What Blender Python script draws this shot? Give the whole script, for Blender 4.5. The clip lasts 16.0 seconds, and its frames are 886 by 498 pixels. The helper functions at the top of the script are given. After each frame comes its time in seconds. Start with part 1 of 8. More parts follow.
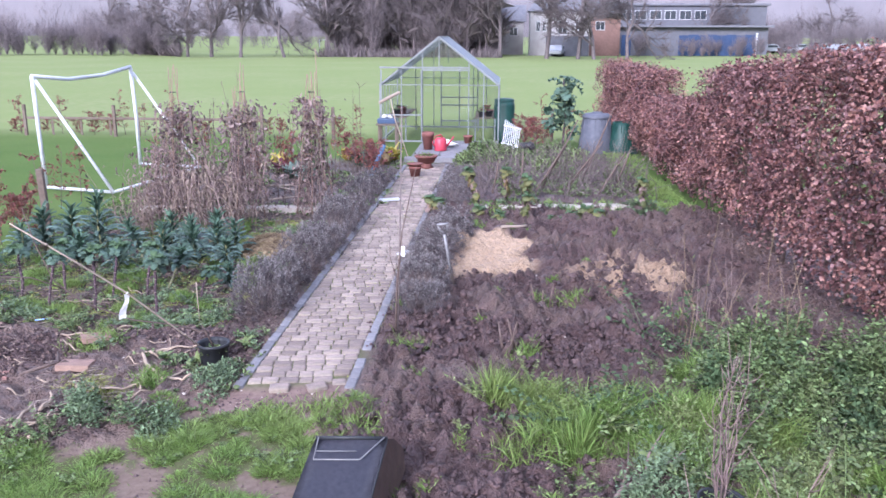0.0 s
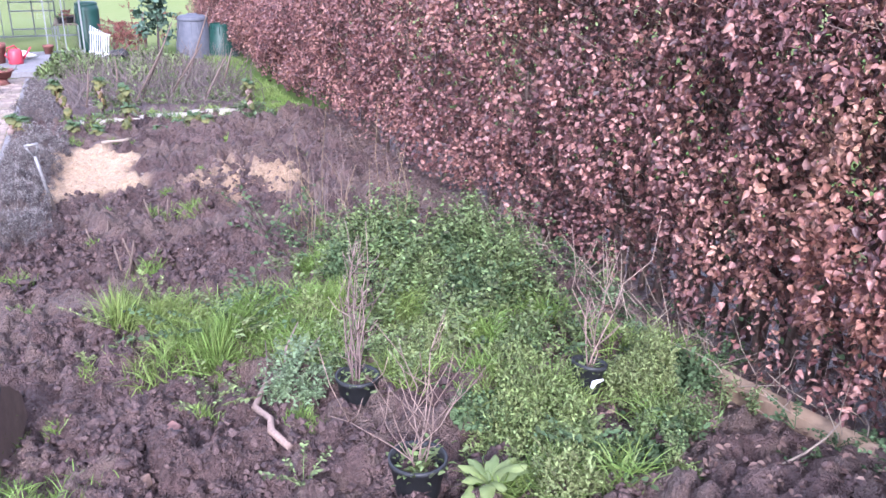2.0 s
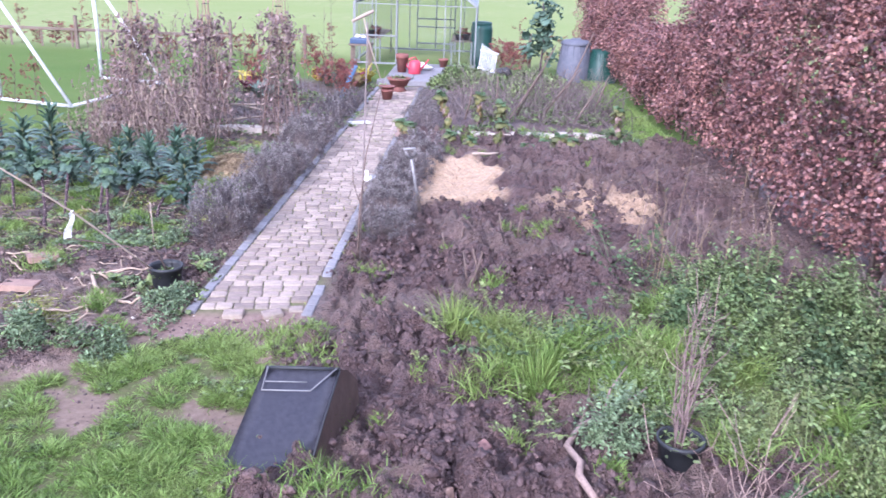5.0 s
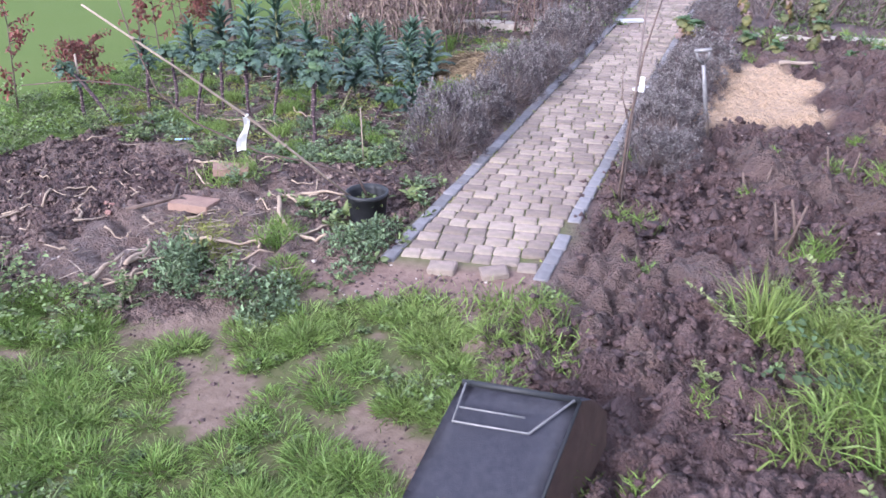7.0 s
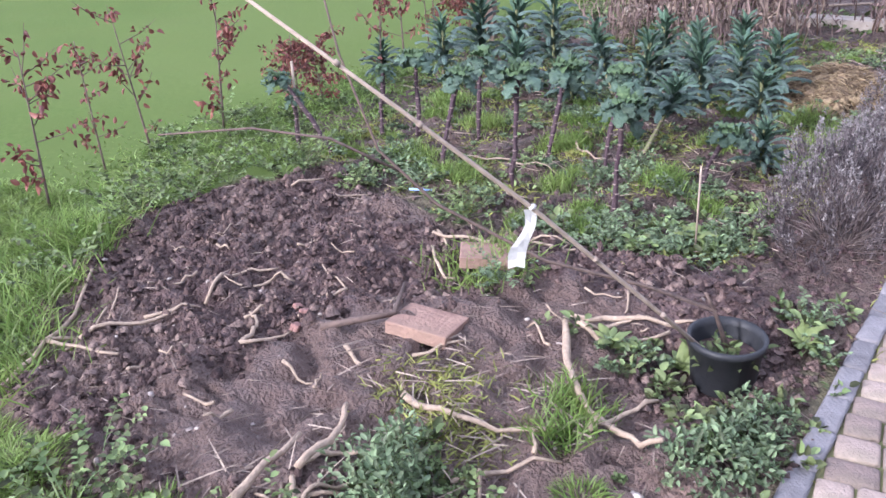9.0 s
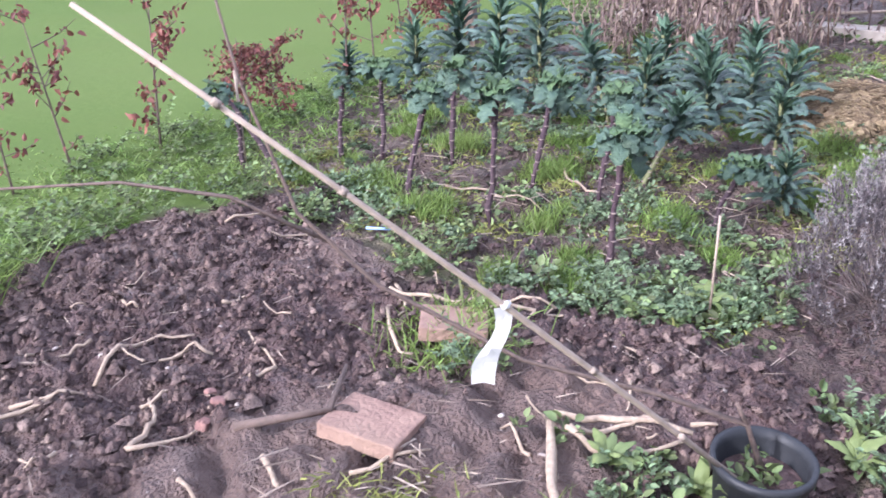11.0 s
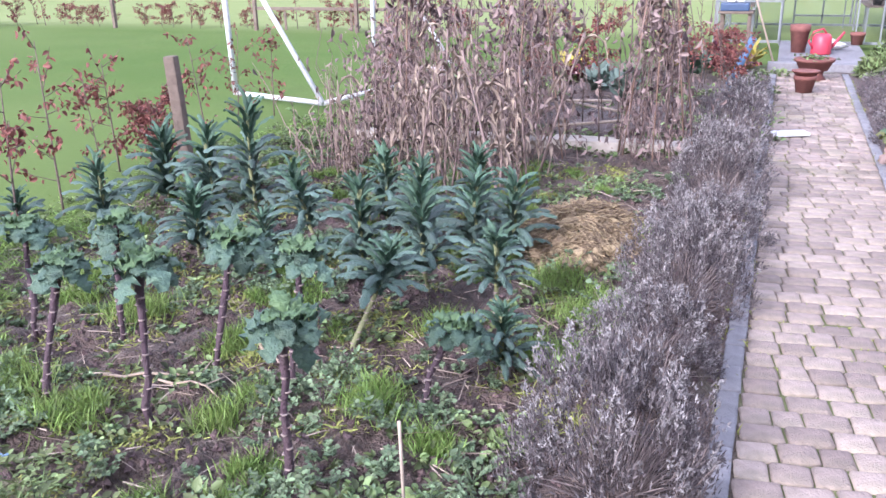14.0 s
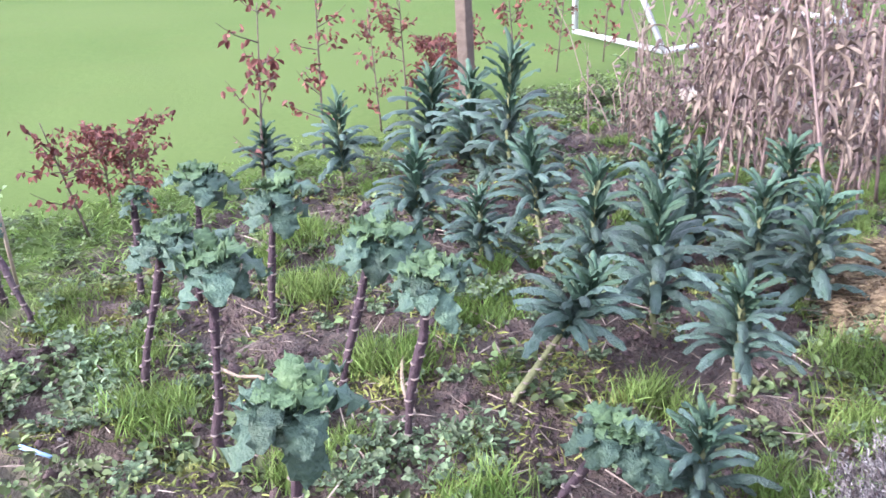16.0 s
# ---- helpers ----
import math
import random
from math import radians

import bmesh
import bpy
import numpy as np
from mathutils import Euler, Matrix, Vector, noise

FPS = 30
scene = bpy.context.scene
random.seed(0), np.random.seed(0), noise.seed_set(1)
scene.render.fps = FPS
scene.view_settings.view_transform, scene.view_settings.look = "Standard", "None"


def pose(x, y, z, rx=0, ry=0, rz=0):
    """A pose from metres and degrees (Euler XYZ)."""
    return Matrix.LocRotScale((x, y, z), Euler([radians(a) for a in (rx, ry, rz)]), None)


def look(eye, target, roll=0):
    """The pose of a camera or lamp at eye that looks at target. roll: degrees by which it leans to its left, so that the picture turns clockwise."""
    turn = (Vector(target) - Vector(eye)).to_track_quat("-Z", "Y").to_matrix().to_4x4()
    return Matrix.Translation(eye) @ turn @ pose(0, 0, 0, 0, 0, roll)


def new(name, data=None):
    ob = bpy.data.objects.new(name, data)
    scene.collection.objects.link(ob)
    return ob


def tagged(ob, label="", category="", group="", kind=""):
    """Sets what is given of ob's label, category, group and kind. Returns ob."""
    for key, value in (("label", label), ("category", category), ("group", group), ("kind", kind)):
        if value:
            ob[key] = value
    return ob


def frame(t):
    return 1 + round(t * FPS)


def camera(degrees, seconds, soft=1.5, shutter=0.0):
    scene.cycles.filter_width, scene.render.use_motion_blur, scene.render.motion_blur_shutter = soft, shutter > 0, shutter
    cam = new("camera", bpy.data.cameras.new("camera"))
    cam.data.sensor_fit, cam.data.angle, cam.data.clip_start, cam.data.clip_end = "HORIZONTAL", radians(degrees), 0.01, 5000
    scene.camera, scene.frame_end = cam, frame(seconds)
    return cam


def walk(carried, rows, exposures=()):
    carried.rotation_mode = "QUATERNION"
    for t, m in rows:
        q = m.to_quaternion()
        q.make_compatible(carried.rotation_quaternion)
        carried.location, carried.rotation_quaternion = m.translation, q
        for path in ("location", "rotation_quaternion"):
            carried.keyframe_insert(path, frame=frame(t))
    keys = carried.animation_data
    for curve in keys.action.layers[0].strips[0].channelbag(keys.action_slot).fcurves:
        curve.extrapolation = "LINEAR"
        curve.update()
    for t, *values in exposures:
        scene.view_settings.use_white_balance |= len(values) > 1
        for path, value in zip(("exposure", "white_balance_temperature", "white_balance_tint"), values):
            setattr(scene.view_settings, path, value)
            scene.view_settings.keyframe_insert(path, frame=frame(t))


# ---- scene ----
cam = camera(54.93, 16.0, shutter=0.15)
PATH = [
    (0.0, look((1.660, -6.369, 2.792), (1.393, -2.499, 1.815), 0.17)),
    (0.5, look((1.635, -6.379, 2.801), (1.719, -2.529, 1.719), 0.10)),
    (1.0, look((1.626, -6.367, 2.793), (2.267, -2.615, 1.563), 0.25)),
    (1.5, look((1.684, -6.369, 2.759), (2.815, -2.768, 1.437), 0.58)),
    (2.0, look((1.684, -6.362, 2.750), (3.103, -2.888, 1.365), 0.61)),
    (2.5, look((1.671, -6.384, 2.755), (3.083, -2.891, 1.411), 0.55)),
    (3.0, look((1.643, -6.382, 2.762), (2.770, -2.771, 1.461), 0.29)),
    (3.5, look((1.625, -6.324, 2.750), (2.412, -2.611, 1.490), 0.01)),
    (4.0, look((1.590, -6.316, 2.744), (2.154, -2.564, 1.478), 0.40)),
    (4.5, look((1.647, -6.273, 2.722), (1.788, -2.487, 1.440), 0.59)),
    (5.0, look((1.737, -6.104, 2.715), (1.600, -2.324, 1.414), 2.21)),
    (5.2, look((1.721, -5.975, 2.669), (1.269, -2.229, 1.341), 1.35)),
    (7.3, look((1.207, -3.787, 2.153), (-0.230, -0.472, 0.437), -0.50)),
    (7.5, look((1.051, -3.541, 2.135), (-0.580, -0.293, 0.465), -0.91)),
    (8.0, look((0.651, -2.948, 2.030), (-1.270, 0.130, 0.344), -1.54)),
    (8.5, look((0.276, -2.466, 1.932), (-1.922, 0.397, 0.209), -2.07)),
    (8.7, look((0.119, -2.322, 1.871), (-2.048, 0.564, 0.147), -2.68)),
    (10.8, look((-0.481, -1.482, 1.701), (-2.662, 1.347, -0.098), -1.73)),
    (11.0, look((-0.469, -1.429, 1.700), (-2.576, 1.490, -0.043), -1.52)),
    (11.5, look((-0.398, -1.215, 1.759), (-2.379, 1.884, 0.188), -0.84)),
    (12.0, look((-0.305, -1.081, 1.775), (-2.164, 2.197, 0.435), -0.45)),
    (12.5, look((-0.302, -1.068, 1.771), (-1.974, 2.344, 0.521), -0.29)),
    (13.0, look((-0.433, -0.995, 1.753), (-1.905, 2.518, 0.531), -0.43)),
    (13.5, look((-0.473, -0.807, 1.734), (-1.826, 2.737, 0.465), -0.81)),
    (14.0, look((-0.411, -0.450, 1.691), (-1.787, 3.064, 0.364), -0.99)),
    (14.5, look((-0.450, -0.055, 1.657), (-2.064, 3.327, 0.259), -1.43)),
    (15.0, look((-0.519, 0.357, 1.638), (-2.535, 3.475, 0.150), -2.34)),
    (15.5, look((-0.439, 0.652, 1.601), (-2.818, 3.479, 0.070), -1.62)),
    (16.0, look((-0.413, 0.880, 1.596), (-3.153, 3.335, 0.026), -1.38)),
]
walk(cam, PATH, exposures=[
    (0.0, 1.37, 5180.0, 21.0), (0.5, 1.35, 5150.0, 22.6), (1.0, 1.34, 5150.0, 24.2), (1.5, 1.6, 5200.0, 24.6), (2.0, 1.88, 5240.0, 23.4), (2.5, 2.06, 5270.0, 22.6), (3.5, 1.93, 5210.0, 23.8), (5.0, 1.72, 5140.0, 25.2),
    (7.5, 1.42, 5390.0, 20.2), (8.5, 1.42, 5460.0, 20.6), (11.0, 1.65, 5430.0, 20.4), (12.5, 1.72, 5350.0, 20.4), (14.0, 1.70, 5400.0, 21.0), (15.0, 1.75, 5420.0, 21.0), (15.5, 2.0, 5450.0, 20.4), (16.0, 2.06, 5480.0, 19.6)])

# ---- light ----
SUN_EL, SUN_AZ = 28.0, 200.0
world = bpy.data.worlds.new("sky")
scene.world = world
world.use_nodes = True
wn = world.node_tree
sky = wn.nodes.new("ShaderNodeTexSky")
sky.sky_type, sky.sun_disc = "NISHITA", False
sky.sun_elevation, sky.sun_rotation = radians(SUN_EL), radians(SUN_AZ)
sky.air_density, sky.dust_density, sky.ozone_density = 1.0, 4.0, 1.0
wash = wn.nodes.new("ShaderNodeMix")
wash.data_type, wash.blend_type = "RGBA", "MIX"
wash.inputs[0].default_value = 0.6
wash.inputs[7].default_value = (6.1, 6.0, 6.25, 1)
wn.links.new(sky.outputs[0], wash.inputs[6])
wn.links.new(wash.outputs[2], wn.nodes["Background"].inputs[0])
wn.nodes["Background"].inputs[1].default_value = 0.135
sun = new("sun", bpy.data.lights.new("sun", "SUN"))
sun.data.energy, sun.data.angle, sun.data.color = 1.9, radians(7), (1.0, 0.93, 0.85)
sun.matrix_world = look((0, 0, 0), (-math.sin(radians(SUN_AZ)) * math.cos(radians(SUN_EL)), -math.cos(radians(SUN_AZ)) * math.cos(radians(SUN_EL)), -math.sin(radians(SUN_EL))))

# ---- materials ----
MATS = {}


def M(name, c1, c2=None, scale=20.0, rough=0.75, bump=0.2, bscale=None, rnd=0.0, mode="", metal=0.0, spec=0.35, glow=0.0, c3=None, thin=0.0, fine=2.5):
    """Two-scale noise colour, bump, an optional brightness spread by island or object, and see-through leaf light."""
    m = bpy.data.materials.new(name)
    m.use_nodes = True
    nt = m.node_tree
    N, L = nt.nodes, nt.links
    bs = N["Principled BSDF"]
    c2 = c2 or tuple(v * 0.7 for v in c1)
    tc = N.new("ShaderNodeTexCoord")
    n1 = N.new("ShaderNodeTexNoise")
    n1.inputs["Scale"].default_value, n1.inputs["Detail"].default_value = scale, 5
    n2 = N.new("ShaderNodeTexNoise")
    n2.inputs["Scale"].default_value, n2.inputs["Detail"].default_value = scale * 0.13, 3
    L.new(tc.outputs["Object"], n1.inputs["Vector"])
    L.new(tc.outputs["Object"], n2.inputs["Vector"])
    ramp = N.new("ShaderNodeMapRange")
    ramp.inputs[1].default_value, ramp.inputs[2].default_value = 0.32, 0.68
    L.new(n1.outputs[0], ramp.inputs[0])
    mx = N.new("ShaderNodeMix")
    mx.data_type = "RGBA"
    mx.inputs[6].default_value, mx.inputs[7].default_value = (*c1, 1), (*c2, 1)
    L.new(ramp.outputs[0], mx.inputs[0])
    out = mx.outputs[2]
    m2 = N.new("ShaderNodeMix")
    m2.data_type = "RGBA"
    c3 = c3 or tuple((a + b) * 0.42 for a, b in zip(c1, c2))
    m2.inputs[7].default_value = (*c3, 1)
    r2 = N.new("ShaderNodeMapRange")
    r2.inputs[1].default_value, r2.inputs[2].default_value, r2.inputs[4].default_value = 0.45, 0.75, 0.75
    L.new(n2.outputs[0], r2.inputs[0])
    L.new(r2.outputs[0], m2.inputs[0])
    L.new(out, m2.inputs[6])
    out = m2.outputs[2]
    if rnd:
        if mode == "object":
            src = N.new("ShaderNodeObjectInfo").outputs["Random"]
        else:
            src = N.new("ShaderNodeNewGeometry").outputs["Random Per Island"]
        hs = N.new("ShaderNodeHueSaturation")
        mr = N.new("ShaderNodeMapRange")
        mr.inputs[3].default_value, mr.inputs[4].default_value = 1 - rnd, 1 + rnd
        L.new(src, mr.inputs[0])
        L.new(mr.outputs[0], hs.inputs["Value"])
        hm = N.new("ShaderNodeMath")
        hm.operation = "MULTIPLY_ADD"
        hm.inputs[1].default_value, hm.inputs[2].default_value = 0.05 * rnd, 0.5 - 0.025 * rnd
        L.new(src, hm.inputs[0])
        L.new(hm.outputs[0], hs.inputs["Hue"])
        L.new(out, hs.inputs["Color"])
        out = hs.outputs[0]
    L.new(out, bs.inputs["Base Color"])
    bs.inputs["Roughness"].default_value, bs.inputs["Metallic"].default_value = rough, metal
    bs.inputs["Specular IOR Level"].default_value = spec
    if bump:
        nb = N.new("ShaderNodeTexNoise")
        nb.inputs["Scale"].default_value, nb.inputs["Detail"].default_value = bscale or scale * fine, 4
        L.new(tc.outputs["Object"], nb.inputs["Vector"])
        bp = N.new("ShaderNodeBump")
        bp.inputs["Strength"].default_value, bp.inputs["Distance"].default_value = bump, 0.02
        L.new(nb.outputs[0], bp.inputs["Height"])
        L.new(bp.outputs[0], bs.inputs["Normal"])
    if thin:
        tb = N.new("ShaderNodeBsdfTranslucent")
        ms = N.new("ShaderNodeMixShader")
        ms.inputs[0].default_value = thin
        L.new(out, tb.inputs[0])
        L.new(bs.outputs[0], ms.inputs[1])
        L.new(tb.outputs[0], ms.inputs[2])
        L.new(ms.outputs[0], N["Material Output"].inputs[0])
    MATS[name] = m
    return m


def glass(name, tint=(0.97, 0.98, 0.975), mixv=0.07, sky_sheen=0.0):
    m = bpy.data.materials.new(name)
    m.use_nodes = True
    N, L = m.node_tree.nodes, m.node_tree.links
    tr = N.new("ShaderNodeBsdfTransparent")
    tr.inputs[0].default_value = (*tint, 1)
    gl = N.new("ShaderNodeBsdfGlossy")
    gl.inputs["Roughness"].default_value = 0.08
    ms = N.new("ShaderNodeMixShader")
    ms.inputs[0].default_value = mixv
    L.new(tr.outputs[0], ms.inputs[1])
    L.new(gl.outputs[0], ms.inputs[2])
    out = ms.outputs[0]
    if sky_sheen:
        # milky layer that stands in for the sky's reflection on the pane
        tb = N.new("ShaderNodeBsdfTranslucent")
        tb.inputs[0].default_value = (0.78, 0.81, 0.86, 1)
        df = N.new("ShaderNodeBsdfDiffuse")
        df.inputs[0].default_value = (0.66, 0.69, 0.74, 1)
        both, sheen_mix = N.new("ShaderNodeMixShader"), N.new("ShaderNodeMixShader")
        sheen_mix.inputs[0].default_value = sky_sheen
        L.new(tb.outputs[0], both.inputs[1])
        L.new(df.outputs[0], both.inputs[2])
        L.new(out, sheen_mix.inputs[1])
        L.new(both.outputs[0], sheen_mix.inputs[2])
        out = sheen_mix.outputs[0]
    L.new(out, N["Material Output"].inputs[0])
    return m


beech = M("beech_leaf", (0.235, 0.110, 0.104), (0.122, 0.054, 0.056), 9, 0.40, 0.4, 60, rnd=0.8, thin=0.10, spec=0.5, c3=(0.28, 0.138, 0.113))
beech_red = M("young_beech_leaf", (0.25, 0.092, 0.078), (0.165, 0.06, 0.052), 12, 0.55, 0.2, rnd=0.45, thin=0.2)
twig = M("twig_bark", (0.17, 0.12, 0.10), (0.10, 0.075, 0.065), 40, 0.85, 0.4, rnd=0.25)
palewood = M("bleached_twig", (0.36, 0.29, 0.235), (0.24, 0.19, 0.155), 50, 0.8, 0.3, rnd=0.35)
blade_green = M("grass_blade", (0.212, 0.302, 0.078), (0.142, 0.218, 0.053), 6, 0.5, 0, rnd=0.5, thin=0.32, c3=(0.235, 0.285, 0.09))
weed_green = M("weed_leaf", (0.195, 0.248, 0.098), (0.100, 0.140, 0.056), 8, 0.5, 0.3, rnd=0.8, thin=0.3, spec=0.35, c3=(0.225, 0.255, 0.115))
weed_light = M("pale_weed_leaf", (0.262, 0.315, 0.118), (0.150, 0.198, 0.072), 8, 0.55, 0.3, rnd=0.6, thin=0.35, spec=0.35, c3=(0.285, 0.31, 0.14))
moss = M("moss_clump", (0.28, 0.28, 0.08), (0.18, 0.21, 0.06), 18, 0.9, 0.3, rnd=0.4)
# leaf colour lowered so mound sides look shaded below the pale tips
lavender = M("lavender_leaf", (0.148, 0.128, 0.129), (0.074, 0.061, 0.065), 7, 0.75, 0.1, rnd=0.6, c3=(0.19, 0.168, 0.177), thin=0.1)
lav_dead = M("lavender_twig", (0.20, 0.16, 0.15), (0.13, 0.105, 0.10), 20, 0.85, 0.1, rnd=0.4)
kale_green = M("curly_kale_leaf", (0.100, 0.158, 0.104), (0.070, 0.118, 0.090), 30, 0.5, 0.5, 90, rnd=0.35, mode="object", thin=0.22, spec=0.4, c3=(0.125, 0.185, 0.10))
kale_young = M("young_kale_leaf", (0.125, 0.19, 0.078), (0.085, 0.14, 0.068), 16, 0.55, 0.4, 60, rnd=0.4, thin=0.2)
cavolo = M("dark_kale_leaf", (0.062, 0.112, 0.076), (0.092, 0.136, 0.118), 22, 0.42, 0.7, 150, rnd=0.45, mode="object", spec=0.5, c3=(0.085, 0.125, 0.085), thin=0.08)
cavolo_young = M("young_dark_kale_leaf", (0.070, 0.125, 0.072), (0.055, 0.100, 0.072), 14, 0.5, 0.5, 120, rnd=0.35, mode="object", spec=0.35, thin=0.1)
kale_stem = M("purple_kale_stem", (0.078, 0.047, 0.060), (0.050, 0.032, 0.040), 30, 0.7, 0.5, c3=(0.13, 0.10, 0.09))
kale_scar = M("pale_leaf_scar", (0.34, 0.27, 0.24), (0.22, 0.17, 0.155), 60, 0.8, 0.2)
cav_stem = M("yellow_green_stem", (0.20, 0.21, 0.10), (0.15, 0.155, 0.07), 30, 0.7, 0.4)
straw_mat = M("dry_maize_leaf", (0.295, 0.228, 0.176), (0.178, 0.134, 0.109), 10, 0.75, 0.2, rnd=0.5, thin=0.15, c3=(0.25, 0.19, 0.165))
maize_leaf = M("shrivelled_maize_leaf", (0.295, 0.228, 0.176), (0.178, 0.134, 0.109), 10, 0.75, 0.2, rnd=0.5, mode="object", thin=0.15, c3=(0.25, 0.19, 0.165))
deadbrown = M("withered_stem", (0.25, 0.185, 0.165), (0.17, 0.12, 0.112), 14, 0.85, 0.2, rnd=0.5, c3=(0.30, 0.215, 0.19))
heapstraw = M("rotted_straw", (0.31, 0.232, 0.142), (0.17, 0.122, 0.075), 25, 0.9, 0.8, rnd=0.5)
clod = M("soil_clod", (0.122, 0.077, 0.072), (0.056, 0.035, 0.034), 26, 0.62, 1.0, 55, rnd=0.28, spec=0.36, c3=(0.13, 0.085, 0.082))
pebble = M("pebble", (0.42, 0.37, 0.33), (0.28, 0.23, 0.21), 30, 0.7, 0.3, rnd=0.5)
sawd = M("sawdust", (0.66, 0.47, 0.31), (0.51, 0.355, 0.232), 60, 0.95, 0.7, 180, rnd=0.25)
block = M("paving_block", (0.335, 0.262, 0.226), (0.238, 0.187, 0.163), 18, 0.8, 0.5, 90, rnd=0.28, mode="object", c3=(0.205, 0.184, 0.125))
edging = M("slate_grey_edging_brick", (0.235, 0.226, 0.236), (0.172, 0.163, 0.172), 20, 0.8, 0.4, 80, rnd=0.15, mode="object")
slabm = M("terracotta_slab", (0.33, 0.215, 0.165), (0.24, 0.15, 0.12), 14, 0.85, 0.5, 60, c3=(0.31, 0.22, 0.16))
redbrick = M("red_brick", (0.33, 0.185, 0.155), (0.22, 0.12, 0.105), 30, 0.9, 0.6, c3=(0.25, 0.165, 0.145))
blackplast = M("black_plastic", (0.022, 0.024, 0.028), (0.03, 0.031, 0.034), 30, 0.5, 0.1)
fabric = M("black_fabric", (0.085, 0.086, 0.115), (0.06, 0.061, 0.085), 30, 0.62, 0.3, 200, c3=(0.075, 0.076, 0.10))
dirty_fab = M("muddy_brown_fabric", (0.24, 0.165, 0.135), (0.17, 0.118, 0.10), 12, 0.8, 0.3)
steel = M("dull_steel", (0.30, 0.29, 0.29), (0.21, 0.205, 0.21), 30, 0.5, 0.1, metal=0.4)
alu = M("dull_aluminium", (0.225, 0.236, 0.24), (0.175, 0.186, 0.19), 12, 0.5, 0.1, metal=0.15)
whitep = M("weathered_white_paint", (0.60, 0.61, 0.63), (0.48, 0.49, 0.50), 14, 0.55, 0.2, c3=(0.42, 0.42, 0.42))
ribbonm = M("white_cloth", (0.80, 0.79, 0.76), (0.72, 0.71, 0.68), 20, 0.8, 0.2, thin=0.2)
cane = M("bamboo_cane", (0.40, 0.325, 0.255), (0.29, 0.23, 0.18), 30, 0.6, 0.2)
postwood = M("grey_brown_timber", (0.165, 0.125, 0.10), (0.11, 0.082, 0.066), 16, 0.85, 0.5, c3=(0.19, 0.155, 0.125))
beamwood = M("sawn_softwood", (0.33, 0.235, 0.16), (0.23, 0.155, 0.105), 10, 0.8, 0.4, c3=(0.36, 0.28, 0.20))
plankm = M("pale_stone_edging", (0.46, 0.41, 0.36), (0.34, 0.30, 0.26), 12, 0.85, 0.4, c3=(0.30, 0.275, 0.21))
terracotta = M("terracotta_pot_clay", (0.22, 0.090, 0.075), (0.15, 0.062, 0.053), 14, 0.8, 0.3)
redplast = M("red_plastic", (0.48, 0.055, 0.085), (0.4, 0.045, 0.07), 20, 0.4, 0.05)
blueplast = M("blue_plastic", (0.12, 0.20, 0.32), (0.09, 0.155, 0.26), 20, 0.5, 0.05)
greenplast = M("dark_green_plastic", (0.012, 0.05, 0.04), (0.010, 0.04, 0.032), 10, 0.45, 0.05)
greyplast = M("grey_plastic", (0.115, 0.12, 0.15), (0.085, 0.09, 0.115), 10, 0.6, 0.15)
whiteplast = M("white_plastic", (0.78, 0.78, 0.78), (0.7, 0.7, 0.7), 20, 0.5, 0.05)
yellowleaf = M("yellow_chard_leaf", (0.42, 0.33, 0.055), (0.29, 0.26, 0.05), 14, 0.5, 0.3, thin=0.2)
trayblue = M("dark_blue_plastic", (0.05, 0.085, 0.16), (0.04, 0.065, 0.125), 20, 0.5, 0.05)
redleaf = M("dark_red_chard_leaf", (0.16, 0.03, 0.05), (0.10, 0.02, 0.035), 14, 0.5, 0.3, thin=0.15)
orangeleaf = M("withered_orange_leaf", (0.28, 0.21, 0.095), (0.20, 0.145, 0.075), 14, 0.6, 0.3, thin=0.2)
bark = M("tree_bark", (0.15, 0.125, 0.125), (0.105, 0.088, 0.09), 3, 0.9, 0.3, rnd=0.2)
# bark paled to carry the hazy air of the distance in its colour
hazed_bark = M("hazy_tinted_bark", (0.175, 0.145, 0.148), (0.13, 0.108, 0.112), 2, 0.95, 0, rnd=0.3)
render_white = M("white_render", (0.40, 0.385, 0.38), (0.34, 0.325, 0.32), 1.5, 0.85, 0.1)
brickwall = M("brick_wall", (0.25, 0.15, 0.125), (0.20, 0.12, 0.10), 3, 0.85, 0.2)
rooftile = M("grey_roof", (0.17, 0.17, 0.19), (0.13, 0.13, 0.15), 2, 0.7, 0.2)
darkglass = M("dark_window_glass", (0.04, 0.05, 0.06), (0.03, 0.035, 0.045), 5, 0.12, 0, spec=0.6)
bluefence = M("blue_hoarding", (0.035, 0.062, 0.14), (0.028, 0.05, 0.115), 2, 0.7, 0.1)
greybuild = M("grey_cladding", (0.14, 0.14, 0.165), (0.11, 0.11, 0.13), 1.5, 0.8, 0.1)
carpaint = M("pale_car_paint", (0.36, 0.37, 0.40), (0.3, 0.31, 0.34), 4, 0.3, 0, metal=0.2)
# hill colour greyed as by hazy air, since no air is modelled
hazed_hill = M("hazy_tinted_hill", (0.215, 0.195, 0.205), (0.16, 0.148, 0.158), 0.02, 0.95, 0)
rubber = M("rubber", (0.03, 0.03, 0.032), None, 20, 0.8, 0)
cane_red = M("red_brown_cane", (0.30, 0.195, 0.145), (0.22, 0.14, 0.105), 20, 0.7, 0.2, rnd=0.3)
beanleaf = M("withered_bean_leaf", (0.235, 0.172, 0.16), (0.14, 0.10, 0.097), 9, 0.85, 0.2, rnd=0.6, c3=(0.26, 0.19, 0.175), thin=0.1)
greyweed = M("grey_green_weed", (0.165, 0.215, 0.115), (0.115, 0.160, 0.088), 14, 0.6, 0.3, rnd=0.4, thin=0.2)
